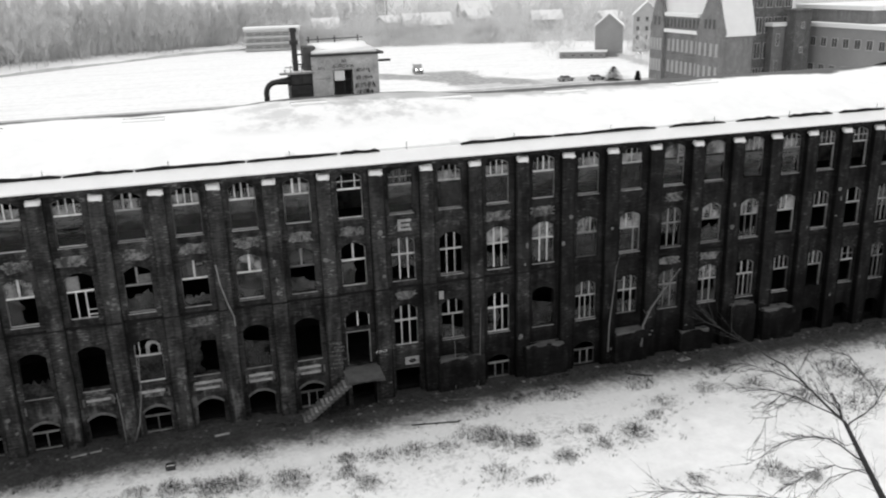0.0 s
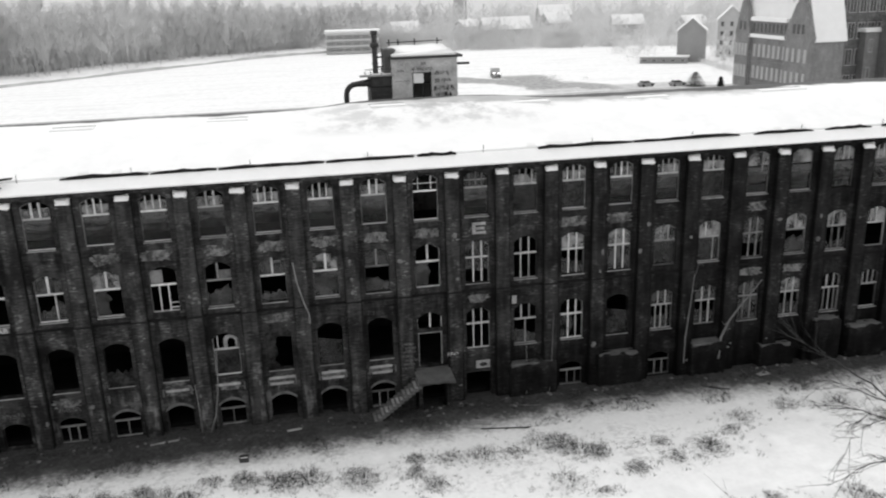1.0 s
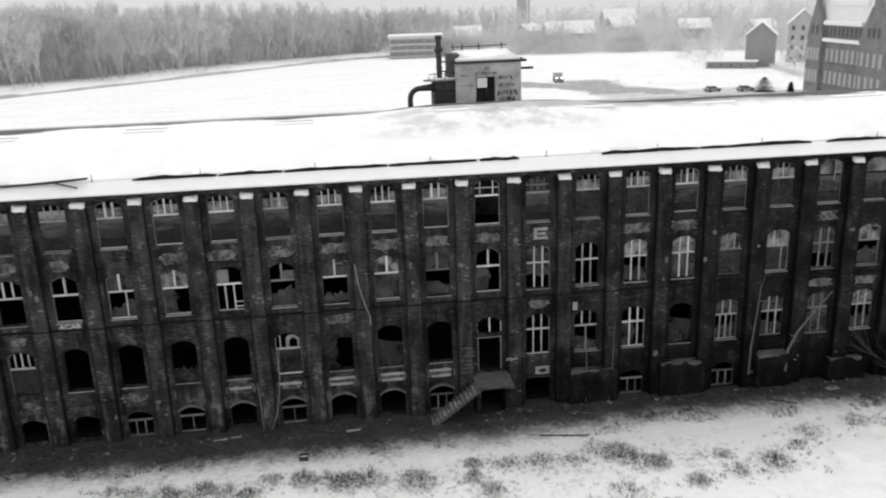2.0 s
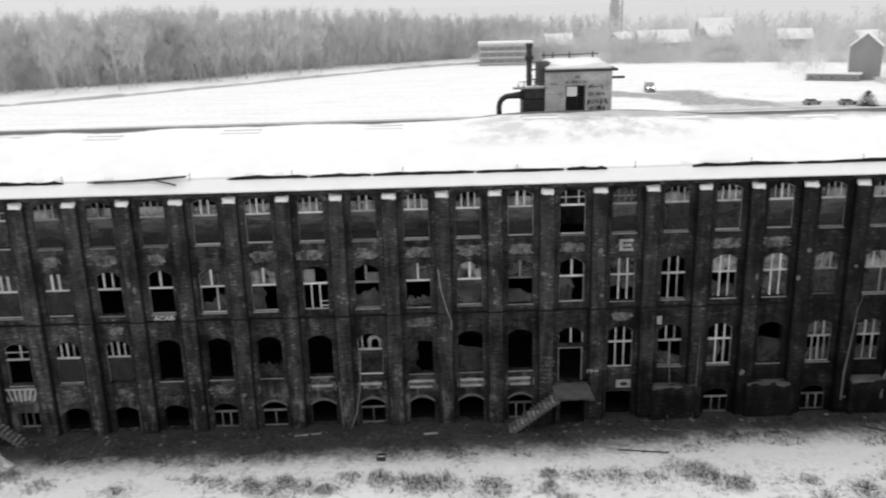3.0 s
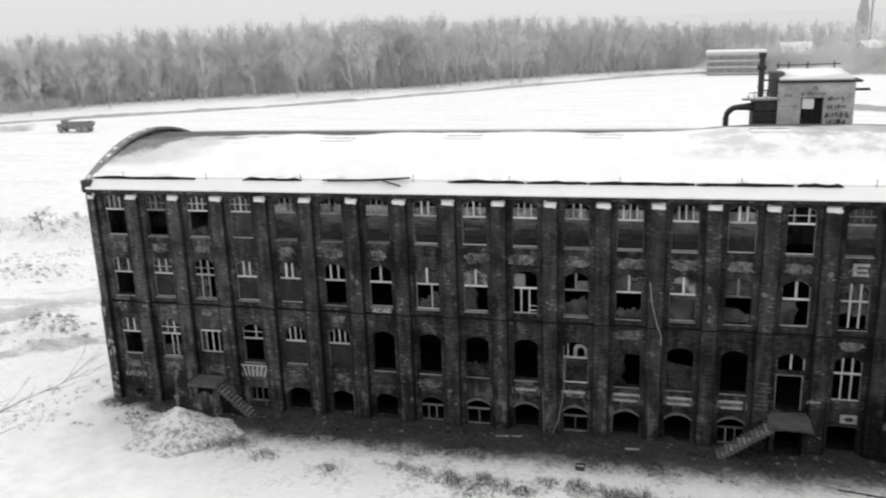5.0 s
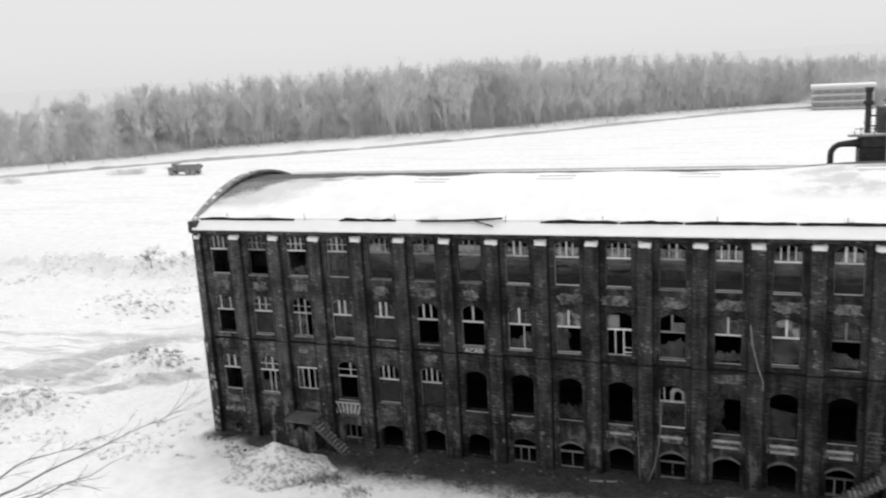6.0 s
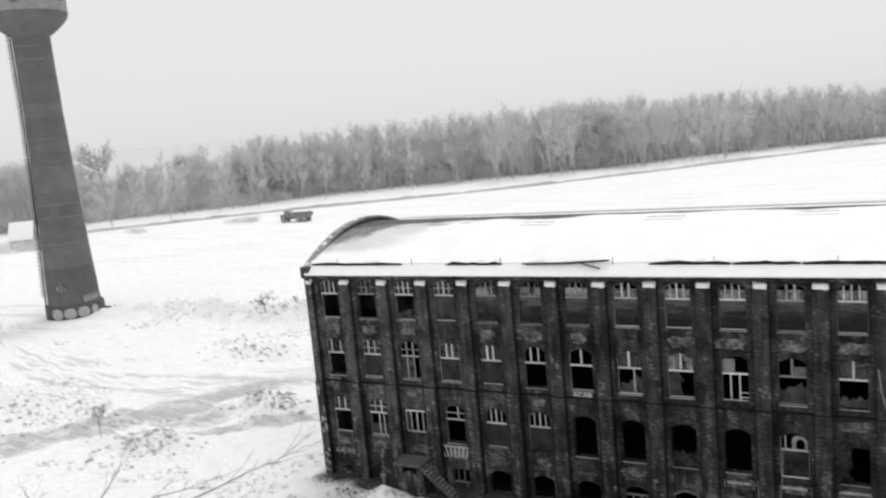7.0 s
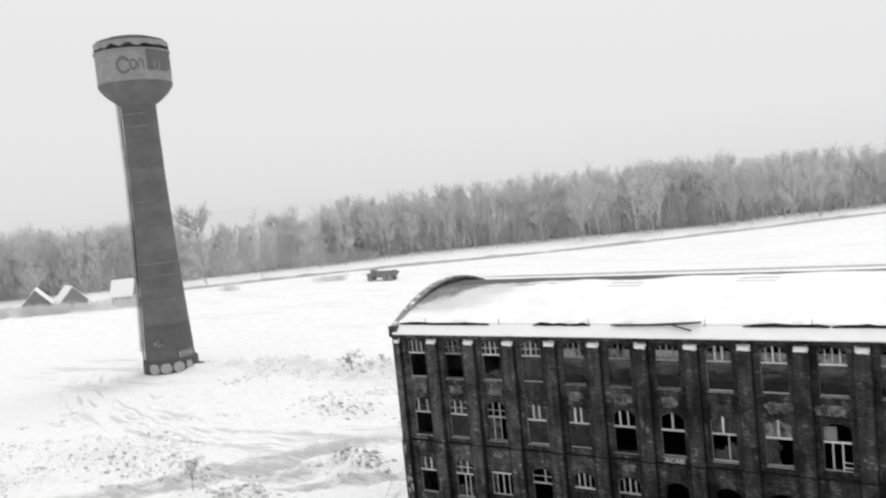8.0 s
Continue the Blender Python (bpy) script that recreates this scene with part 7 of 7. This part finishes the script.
def clump_mesh(seed, twigs=620):
    """A rounded tangle of fine dead twigs, about two metres across."""
    rng = random.Random(seed)
    v, f = [], []
    for k in range(twigs):
        a, r = rng.uniform(0, 6.28), rng.random() ** 0.6
        h = 0.85 * math.sqrt(max(0.0, 1 - r * r)) * rng.random() ** 0.8
        p = Vector((r * math.cos(a), r * math.sin(a), h * rng.uniform(0.5, 1.1) - 0.05))
        d = Vector((rng.gauss(p.x * 0.5, 0.5), rng.gauss(p.y * 0.5, 0.5), rng.gauss(0.5, 0.4))).normalized() * rng.uniform(0.15, 0.42)
        w = d.cross(Vector((rng.gauss(0, 1), rng.gauss(0, 1), rng.gauss(0, 1)))).normalized() * rng.uniform(0.007, 0.015)
        i = len(v)
        v += [p - w, p + w, p + d * 0.6 + w * 0.5, p + d]
        f += [(i, i + 1, i + 2), (i, i + 2, i + 3)]
    for k in range(26):
        a = rng.uniform(0, 6.28)
        p = Vector((0.35 * math.cos(a), 0.35 * math.sin(a), -0.05))
        q = Vector((math.cos(a) * rng.uniform(0.3, 0.9), math.sin(a) * rng.uniform(0.3, 0.9), rng.uniform(0.5, 1.0)))
        w = Vector((-math.sin(a), math.cos(a), 0)) * 0.018
        i = len(v)
        v += [p - w, p + w, q]
        f.append((i, i + 1, i + 2))
    me = bpy.data.meshes.new("bush")
    me.from_pydata([tuple(p) for p in v], [], f)
    me.materials.append(SCRUB)
    return me


BUSHES = [bush_mesh(s) for s in range(5)]
CLUMPS = [clump_mesh(s) for s in range(4)] + [clump_mesh(s + 9, 260) for s in range(3)]
random.seed(77)
DENSE = ((37.5, -8.0, 1.04), (40.9, -6.7, 0.55), (40.7, -8.0, 0.5), (41.6, -9.5, 0.65), (51.4, -8.3, 0.75), (53.0, -10.4, 0.6), (28.2, -7.6, 0.6), (24.0, -7.1, 0.67), (25.7, -6.6, 0.6), (33.6, -7.2, 0.9), (31.2, -6.6, 0.8), (49.6, -7.0, 0.9), (64.7, -16.7, 0.45))
FAINT = ((50.4, -7.8, 0.9), (48.7, -10.9, 1.0), (55.4, -8.1, 0.6), (55.5, -9.9, 0.7), (58.1, -9.5, 0.9), (34.8, -7.2, 1.0), (44.7, -7.2, 0.9), (42.9, -7.0, 0.7), (50.5, -12.1, 0.35), (60.0, -7.8, 0.5), (46.7, -7.2, 0.6), (25.2, -8.1, 0.9), (11.4, -6.0, 0.55), (16.2, -7.1, 0.55), (20.5, -5.9, 0.55), (21.8, -6.3, 0.6), (23.4, -6.4, 0.7), (32.6, -6.9, 0.9), (29.3, -6.3, 0.7), (48.4, -6.4, 0.9), (61.5, -6.6, 0.8), (72.5, -11.0, 1.2), (70.0, -9.0, 1.1), (68.4, -2.6, 0.9), (8.3, -5.2, 0.7), (7.3, -5.4, 0.8), (7.9, -4.4, 0.7), (9.2, -4.7, 0.5), (6.2, -6.2, 0.7), (26.9, -7.3, 0.8), (68.4, -6.3, 0.90), (68.0, -3.5, 0.80), (65.1, -5.8, 0.80), (75.0, -6.2, 1.30), (58.8, -14.7, 0.60), (57.9, -9.1, 0.80), (63.1, -15.4, 0.80), (63.6, -16.0, 0.55), (75.3, -7.6, 1.20), (75.0, -9.3, 1.00))
for spots, first, count, words in ((DENSE, 0, 4, "dense low dead bush of dark twigs in the snow"), (FAINT, 4, 3, "thin low dead bush of dry stalks in the snow")):
    for x, y, r in spots:
        b = tagged(new("bush", CLUMPS[first + random.randrange(count)]), words, "bush", "dead bushes in the snow")
        b.location = (x, y, ground_z(x, y))
        b.rotation_euler[2] = random.uniform(0, 6.28)
        b.scale = (r * 1.15, r, r * random.uniform(0.75, 1.0))
for x, y, s in ((-1.6, -1.0, 0.9), (0.6, -1.2, 1.1), (2.0, -1.4, 1.2), (3.2, -2.0, 1.0), (9.4, -1.0, 1.0), (11.8, -0.9, 0.9)):
    b = tagged(new("bush", BUSHES[random.randrange(5)]), "low dead bush of dark stalks beside the wall", "bush", "dead bushes by the wall")
    b.location = (x, y, ground_z(x, y))
    b.rotation_euler[2] = random.uniform(0, 6.28)
    b.scale = (s * 0.75, s * 0.75, s * random.uniform(0.4, 0.65))


def tufts(name, label, spots, mat, tall=0.35, blades=7, category="grass"):
    """Dead grass: many thin blades in one object."""
    v, f = [], []
    for x, y, s in spots:
        z = ground_z(x, y) - 0.02
        for k in range(blades):
            bx, by = x + random.gauss(0, 0.1) * s, y + random.gauss(0, 0.1) * s
            w = random.uniform(0.004, 0.009) * (1 + s)
            a = random.uniform(0, 3.14)
            ux, uy = math.cos(a) * w, math.sin(a) * w
            i = len(v)
            h = tall * s * random.uniform(0.4, 1.1)
            v += [(bx - ux, by - uy, z), (bx + ux, by + uy, z), (bx + random.gauss(0, 0.5) * h, by + random.gauss(0, 0.5) * h, z + h)]
            f.append((i, i + 1, i + 2))
    me = bpy.data.meshes.new(name)
    me.from_pydata(v, [], f)
    me.materials.append(mat)
    return tagged(new(name, me), label, category, kind="stuff")


random.seed(88)
spots = []
while len(spots) < 1900:
    cx, cy, r = random.choice(DENSE + FAINT)
    x, y = random.gauss(cx, r * 1.5), random.gauss(cy, r * 0.9)
    if y > -4.2:
        continue
    spots.append((x, y, random.uniform(0.4, 1.1)))
tufts("dead_grass", "dead grass and stalks standing through the snow", spots, SCRUB, 0.26, 9)
spots = []
while len(spots) < 2600:
    x, y = random.uniform(-4, 86), random.uniform(-4.5, -0.5)
    if noise.noise((x * 0.35, y * 0.5, 21)) < 0.05:
        continue
    spots.append((x, y, random.uniform(0.4, 1.0)))
tufts("foot_weeds", "dark weeds on the bare soil at the foot of the wall", spots, BARK)
spots = []
while len(spots) < 2300:
    x, y = random.uniform(-75, -5), random.uniform(-12, 56)
    near = max(math.exp(-((x - mx) / rx) ** 2 - ((y - my) / ry) ** 2) for mx, my, rx, ry, _ in MOUNDS)
    if noise.noise((x * 0.09, y * 0.13, 31)) + 0.5 * noise.noise((x * 0.4, y * 0.5, 32)) + 0.5 * near < 0.34:
        continue
    spots.append((x, y, random.uniform(0.4, 1.2)))
tufts("rough_grass", "dead grass on the snowy banks beside the gable", spots, PALE_SCRUB, 0.3, 12)

# the heap of rubble under snow
random.seed(91)
bm = bmesh.new()
n = 56
ring = []
grid = {}
for i in range(n + 1):
    for j in range(n + 1):
        u, w = -1 + 2 * i / n, -1 + 2 * j / n
        d = math.hypot(u, w) * (1 + 0.22 * noise.noise((2.2 * u, 2.2 * w, 17)))
        h = max(0.0, 1 - d) ** 1.15
        x, y = u * 4.3, w * 3.4
        h = 2.1 * h + (0.22 * noise.noise((x * 1.1, y * 1.1, 40)) + 0.12 * noise.noise((x * 3, y * 3, 41))) * min(1, h * 4) - (0.25 if d >= 0.98 else 0.0)
        grid[i, j] = bm.verts.new((x, y, h))
for i in range(n):
    for j in range(n):
        bm.faces.new((grid[i, j], grid[i + 1, j], grid[i + 1, j + 1], grid[i, j + 1]))


def heap_mat():
    m = bpy.data.materials.new("snowy_rubble")
    m.use_nodes = True
    q = Maths(m.node_tree)
    p = q.n["Principled BSDF"]
    p.inputs["Roughness"].default_value = 0.85
    pos = q.n.new("ShaderNodeTexCoord").outputs["Object"]
    mid, fine = q.noise(pos, 0.8, 8, 0.75), q.noise(pos, 3.2, 6, 0.7)
    v = q.op("ADD", q.op("MULTIPLY", mid, 0.5), q.op("MULTIPLY", fine, 0.5))
    q.l.new(q.grey(q.step(v, 0.45, 0.62), 0.74, 0.26), p.inputs["Base Color"])
    b = q.n.new("ShaderNodeBump")
    b.inputs["Strength"].default_value, b.inputs["Distance"].default_value = 0.8, 0.15
    q.l.new(fine, b.inputs["Height"])
    q.l.new(b.outputs[0], p.inputs["Normal"])
    return m


HEAP = heap_mat()
solid("mound", bm, HEAP, "rounded mound of rubble under patchy snow", "mound", at=(4.5, -4.3, -0.15), smooth=True)
bm = bmesh.new()
rod(bm, ((0, 0, -0.2), (0.03, 0, 1.15)), 0.1, 8)
soft_box(bm, -0.14, 0.2, -0.12, 0.12, 1.05, 1.3, 0.03)
solid("marker_post", bm, SILL, "short pale post behind the heap", "post", at=(2.6, -1.4, 0))

# ---- litter on the soil ----
random.seed(95)


def plank(name, label, x, y, ln, w, turn, mat, thick=0.05, tilt=0.0, category="board"):
    bm = bmesh.new()
    soft_box(bm, -ln / 2, ln / 2, -w / 2, w / 2, 0, thick, 0.012)
    ob = solid(name, bm, mat, label, category, at=(x, y, ground_z(x, y) + 0.02))
    ob.rotation_euler = (radians(tilt), 0, radians(turn))


plank("board", "pale warped board lying on the soil", 45.7, -3.2, 1.25, 0.55, -20, SILL)
plank("board", "grey plank lying on the soil", 26.3, -1.3, 1.7, 0.18, 9, SILL)
plank("board", "short pale plank on the soil", 34.1, -1.6, 0.9, 0.2, 6, SILL)
plank("pole", "long thin pole lying at the foot of the wall", 49.2, -1.9, 3.4, 0.07, -14, PLASTER, category="pole")
plank("pole", "dark pole lying on the snow", 46.9, -4.3, 3.0, 0.07, -10, BARK, category="pole")
plank("pole", "dark pole lying on the snow", 61.5, -2.6, 2.6, 0.08, -28, BARK, category="pole")
plank("board", "pale slab on the soil beside the broken wall", 66.0, -1.6, 0.9, 0.4, 10, SILL)
plank("board", "dark stick on the snow beside the heap", 12.5, -3.0, 1.1, 0.1, 8, BARK)
crate = thing("crate", "small dark open crate on the snow", "crate", at=(31.1, -4.2, ground_z(31.1, -4.2)))
crate.scale = (0.75, 0.75, 0.7)
for x0, x1, y0, y1 in ((-0.35, 0.35, -0.3, -0.24), (-0.35, 0.35, 0.24, 0.3), (-0.35, -0.29, -0.24, 0.24), (0.29, 0.35, -0.24, 0.24)):
    bm = bmesh.new()
    box(bm, x0, x1, y0, y1, 0, 0.4)
    part("side", bm, IRON, crate)
bm = bmesh.new()
box(bm, -0.29, 0.29, -0.24, 0.24, 0.02, 0.2)
part("snow_filling", bm, SNOW, crate, "snow inside")


def stone_mesh(seed):
    rng = random.Random(seed)
    bm = bmesh.new()
    bmesh.ops.create_icosphere(bm, subdivisions=1, radius=1)
    for v in bm.verts:
        v.co = Vector((v.co.x, v.co.y * 0.8, v.co.z * 0.6)) * rng.uniform(0.7, 1.2)
    me = bpy.data.meshes.new("brickbats")
    bm.to_mesh(me)
    bm.free()
    return me


vs, fs = [], []
base_stones = [stone_mesh(s) for s in range(4)]
for k in range(900):
    x = random.uniform(-3, 88)
    y = -0.4 - abs(random.gauss(0, 0.95))
    s = random.choice((0.05, 0.07, 0.1, 0.16))
    me = base_stones[k % 4]
    i = len(vs)
    a = random.uniform(0, 6.28)
    for v in me.vertices:
        p = v.co * s
        vs.append((x + p.x * math.cos(a) - p.y * math.sin(a), y + p.x * math.sin(a) + p.y * math.cos(a), ground_z(x, y) + p.z + 0.02))
    fs += [tuple(i + j for j in p.vertices) for p in me.polygons]
me = bpy.data.meshes.new("brickbats")
me.from_pydata(vs, [], fs)


def random_grey(name, low, high):
    m = bpy.data.materials.new(name)
    m.use_nodes = True
    n, l = m.node_tree.nodes, m.node_tree.links
    g, r = n.new("ShaderNodeNewGeometry"), n.new("ShaderNodeValToRGB")
    r.color_ramp.elements[0].color, r.color_ramp.elements[1].color = (low, low, low, 1), (high, high, high, 1)
    r.color_ramp.elements[0].position = 0.55
    l.new(g.outputs["Random Per Island"], r.inputs[0])
    l.new(r.outputs[0], n["Principled BSDF"].inputs["Base Color"])
    n["Principled BSDF"].inputs["Roughness"].default_value = 0.9
    return m


me.materials.append(random_grey("brickbat_grey", 0.03, 0.17))
tagged(new("brickbats", me), "broken bricks and stones strewn on the soil", "rubble", kind="stuff")

vs, fs = [], []
random.seed(53)
lumps = [stone_mesh(k + 40) for k in range(4)]
for mx, my, rx, ry, count in ((-17.8, 10.8, 4.2, 2.8, 130), (-22.5, 0.2, 4.4, 2.6, 120), (-33, 27, 7, 3, 70), (-45, 4, 12, 6, 70), (-38, 44, 10, 4, 90)):
    for k in range(count):
        x, y = random.gauss(mx, rx * 0.5), random.gauss(my, ry * 0.5)
        r = random.uniform(0.1, 0.34)
        me, i = random.choice(lumps), len(vs)
        for v in me.vertices:
            vs.append((x + v.co.x * r * 1.3, y + v.co.y * r, ground_z(x, y) + v.co.z * r * 0.8))
        fs += [tuple(i + j for j in p.vertices) for p in me.polygons]
me = bpy.data.meshes.new("clods")
me.from_pydata(vs, [], fs)
me.materials.append(grey_mat("snowy_clods", 0.3, 0.78, 1.2, 6, 0.9, 0.4))
tagged(new("clods", me), "snowy clods of earth and rubble on the banks", "rubble", kind="stuff")

# ---- the field: bank, dumpers, pole ----
vs, fs = [], []
line = ((-200, 128), (-144, 172), (-107, 192), (-70, 215), (-36, 246), (24, 305), (44, 318), (62, 324))
path = []
for (xa, ya), (xb, yb) in zip(line, line[1:]):
    m = max(2, int(math.hypot(xb - xa, yb - ya) / 3))
    path += [(xa + (xb - xa) * k / m, ya + (yb - ya) * k / m) for k in range(m)]
for k, (x, y) in enumerate(path):
    xb, yb = path[min(k + 1, len(path) - 1)]
    xa, ya = path[max(k - 1, 0)]
    ln = math.hypot(xb - xa, yb - ya)
    nx, ny = -(yb - ya) / ln, (xb - xa) / ln
    h = 0.8 + 0.4 * noise.noise((x * 0.05, y * 0.05, 50)) + 0.4 * noise.noise((x * 0.4, y * 0.4, 51))
    for d, z in ((-0.9, -0.2), (-0.2, h * 0.9), (0.3, h), (5.5, -0.2)):
        vs.append((x + nx * d, y + ny * d, z))
for k in range(len(path) - 1):
    for j in range(3):
        a = k * 4 + j
        fs.append((a, a + 4, a + 5, a + 1))
me = bpy.data.meshes.new("field_bank")
me.from_pydata(vs, [], fs)
me.materials.append(grey_mat("bank_soil", 0.3, 0.62, 0.1, 1.5, 0.9, 0.2))
tagged(new("field_bank", me), "low snowy earth bank along the edge of the field", "bank", kind="structure")


def dumper(name, label, at, turn, s=1.0, paint=None):
    d = thing(name, label, "dump truck", at=at)
    d.rotation_euler[2] = radians(turn)
    d.scale = (s, s, s)
    bm = bmesh.new()
    prism(bm, [(-4.6, 1.4), (1.6, 1.2), (1.9, 2.9), (-3.2, 3.0), (-5.2, 2.5)], -1.35, 1.35)
    part("skip", bm, paint or WALL_PALE, d)
    bm = bmesh.new()
    soft_box(bm, 2.1, 3.7, -1.2, 1.2, 1.3, 3.3, 0.15)
    soft_box(bm, 3.7, 5.2, -1.1, 1.1, 1.2, 2.2, 0.15)
    part("cab", bm, paint or WALL_PALE, d)
    bm = bmesh.new()
    box(bm, -4.4, 5.0, -0.5, 0.5, 0.8, 1.3)
    part("chassis", bm, WALL_MID, d)
    bm = bmesh.new()
    soft_box(bm, -4.6, 1.7, -1.3, 1.3, 2.98, 3.15, 0.06)
    part("snow_load", bm, SNOW, d)
    wheel = bmesh.new()
    rod(wheel, ((0, -0.3, 0), (0, 0.3, 0)), 0.8, 16)
    wheel = mesh_of("wheel", wheel, WALL_MID)
    for x in (-3.4, -1.5, 4.0):
        for y in (-1.25, 1.25):
            part("wheel", wheel, WALL_MID, d, at=(x, y, 0.8))
    return d


LAMP = bpy.data.materials.new("lit_headlamp")
LAMP.use_nodes = True
LAMP.node_tree.nodes["Principled BSDF"].inputs["Emission Color"].default_value = (1, 1, 1, 1)
LAMP.node_tree.nodes["Principled BSDF"].inputs["Emission Strength"].default_value = 6.0


def headlamps(parent, x, half, z, r):
    for y in (-half, half):
        bm = bmesh.new()
        rod(bm, ((x - 0.05, y, z), (x + 0.06, y, z)), r, 12)
        part("headlight", bm, LAMP, parent, "lit headlamp")


def car(label, at, turn, lit=False):
    """A parked saloon: body, glasshouse, wheels and a cap of snow."""
    c = thing("car", label, "car", at=at, group="cars behind the works")
    c.rotation_euler[2] = radians(turn)
    bm = bmesh.new()
    prism(bm, [(-2.2, 0.35), (2.15, 0.35), (2.2, 0.75), (1.1, 0.95), (-1.9, 0.98), (-2.2, 0.8)], -0.85, 0.85)
    bmesh.ops.bevel(bm, geom=bm.edges[:], offset=0.06, segments=2, affect="EDGES")
    part("body", bm, WALL_MID, c)
    bm = bmesh.new()
    prism(bm, [(-1.7, 0.96), (0.95, 0.94), (0.3, 1.42), (-1.2, 1.44)], -0.74, 0.74)
    part("glasshouse", bm, GLASS_DARK, c)
    bm = bmesh.new()
    soft_box(bm, -1.2, 0.35, -0.72, 0.72, 1.42, 1.54, 0.04)
    part("roof_snow", bm, SNOW, c)
    wheel = bmesh.new()
    rod(wheel, ((0, -0.1, 0), (0, 0.1, 0)), 0.32, 14)
    wheel = mesh_of("wheel", wheel, DARK)
    for x in (-1.35, 1.35):
        for y in (-0.8, 0.8):
            part("wheel", wheel, DARK, c, at=(x, y, 0.32))
    if lit:
        headlamps(c, 2.2, 0.6, 0.65, 0.14)


car("grey parked car with snow on its roof", (127.8, 156.0, 0), 12)
car("grey parked car with snow on its roof", (135.5, 154.0, 0), 8)
car("grey car on the far road with its headlamps lit", (180.5, 212.5, 0), -119, True)
dumper("dump_truck", "parked articulated dump truck with snow on its load", (-115.0, 147.0, 0), 182, 0.98, grey_mat("dusty_steel", 0.17, 0.25, 0.8, 5, 0.8, 0.2))
tipper = dumper("dump_truck", "grey dump truck on the works road with headlamps lit", (98.2, 196.0, 0), -100, 0.85)
headlamps(tipper, 5.2, 0.85, 1.7, 0.22)
for x, y, s in ((-170, 138, 1.6), (-138, 158, 0.8), (-131, 159, 0.8), (-32, 246, 1.2), (26, 303, 1.4), (110.9, 181, 1.1), (119.7, 178.5, 0.6)):
    me = bpy.data.meshes.new("bush")
    v = KINDS[7 + int(abs(x)) % 3].reshape(-1, 3) * (0.55, 0.55, 0.45)
    me.from_pydata([tuple(p) for p in v], [], [(i, i + 1, i + 2) for i in range(0, len(v), 3)])
    me.materials.append(BRUSH_HAZE)
    ob = tagged(new("bush", me), "low frosted bush standing alone on the snowy field, paled for haze", "bush", "bushes on the field")
    ob.location = (x, y, 0)
    ob.scale = (s * 1.5, s * 1.2, s)
pole = thing("survey_pole", "thin pole standing on the field behind the roof", "pole", at=(-3.0, 66.0, 0))
bm = bmesh.new()
rod(bm, ((0, 0, -0.3), (0, 0, 6.5)), 0.07, 6)
part("shaft", bm, IRON, pole)
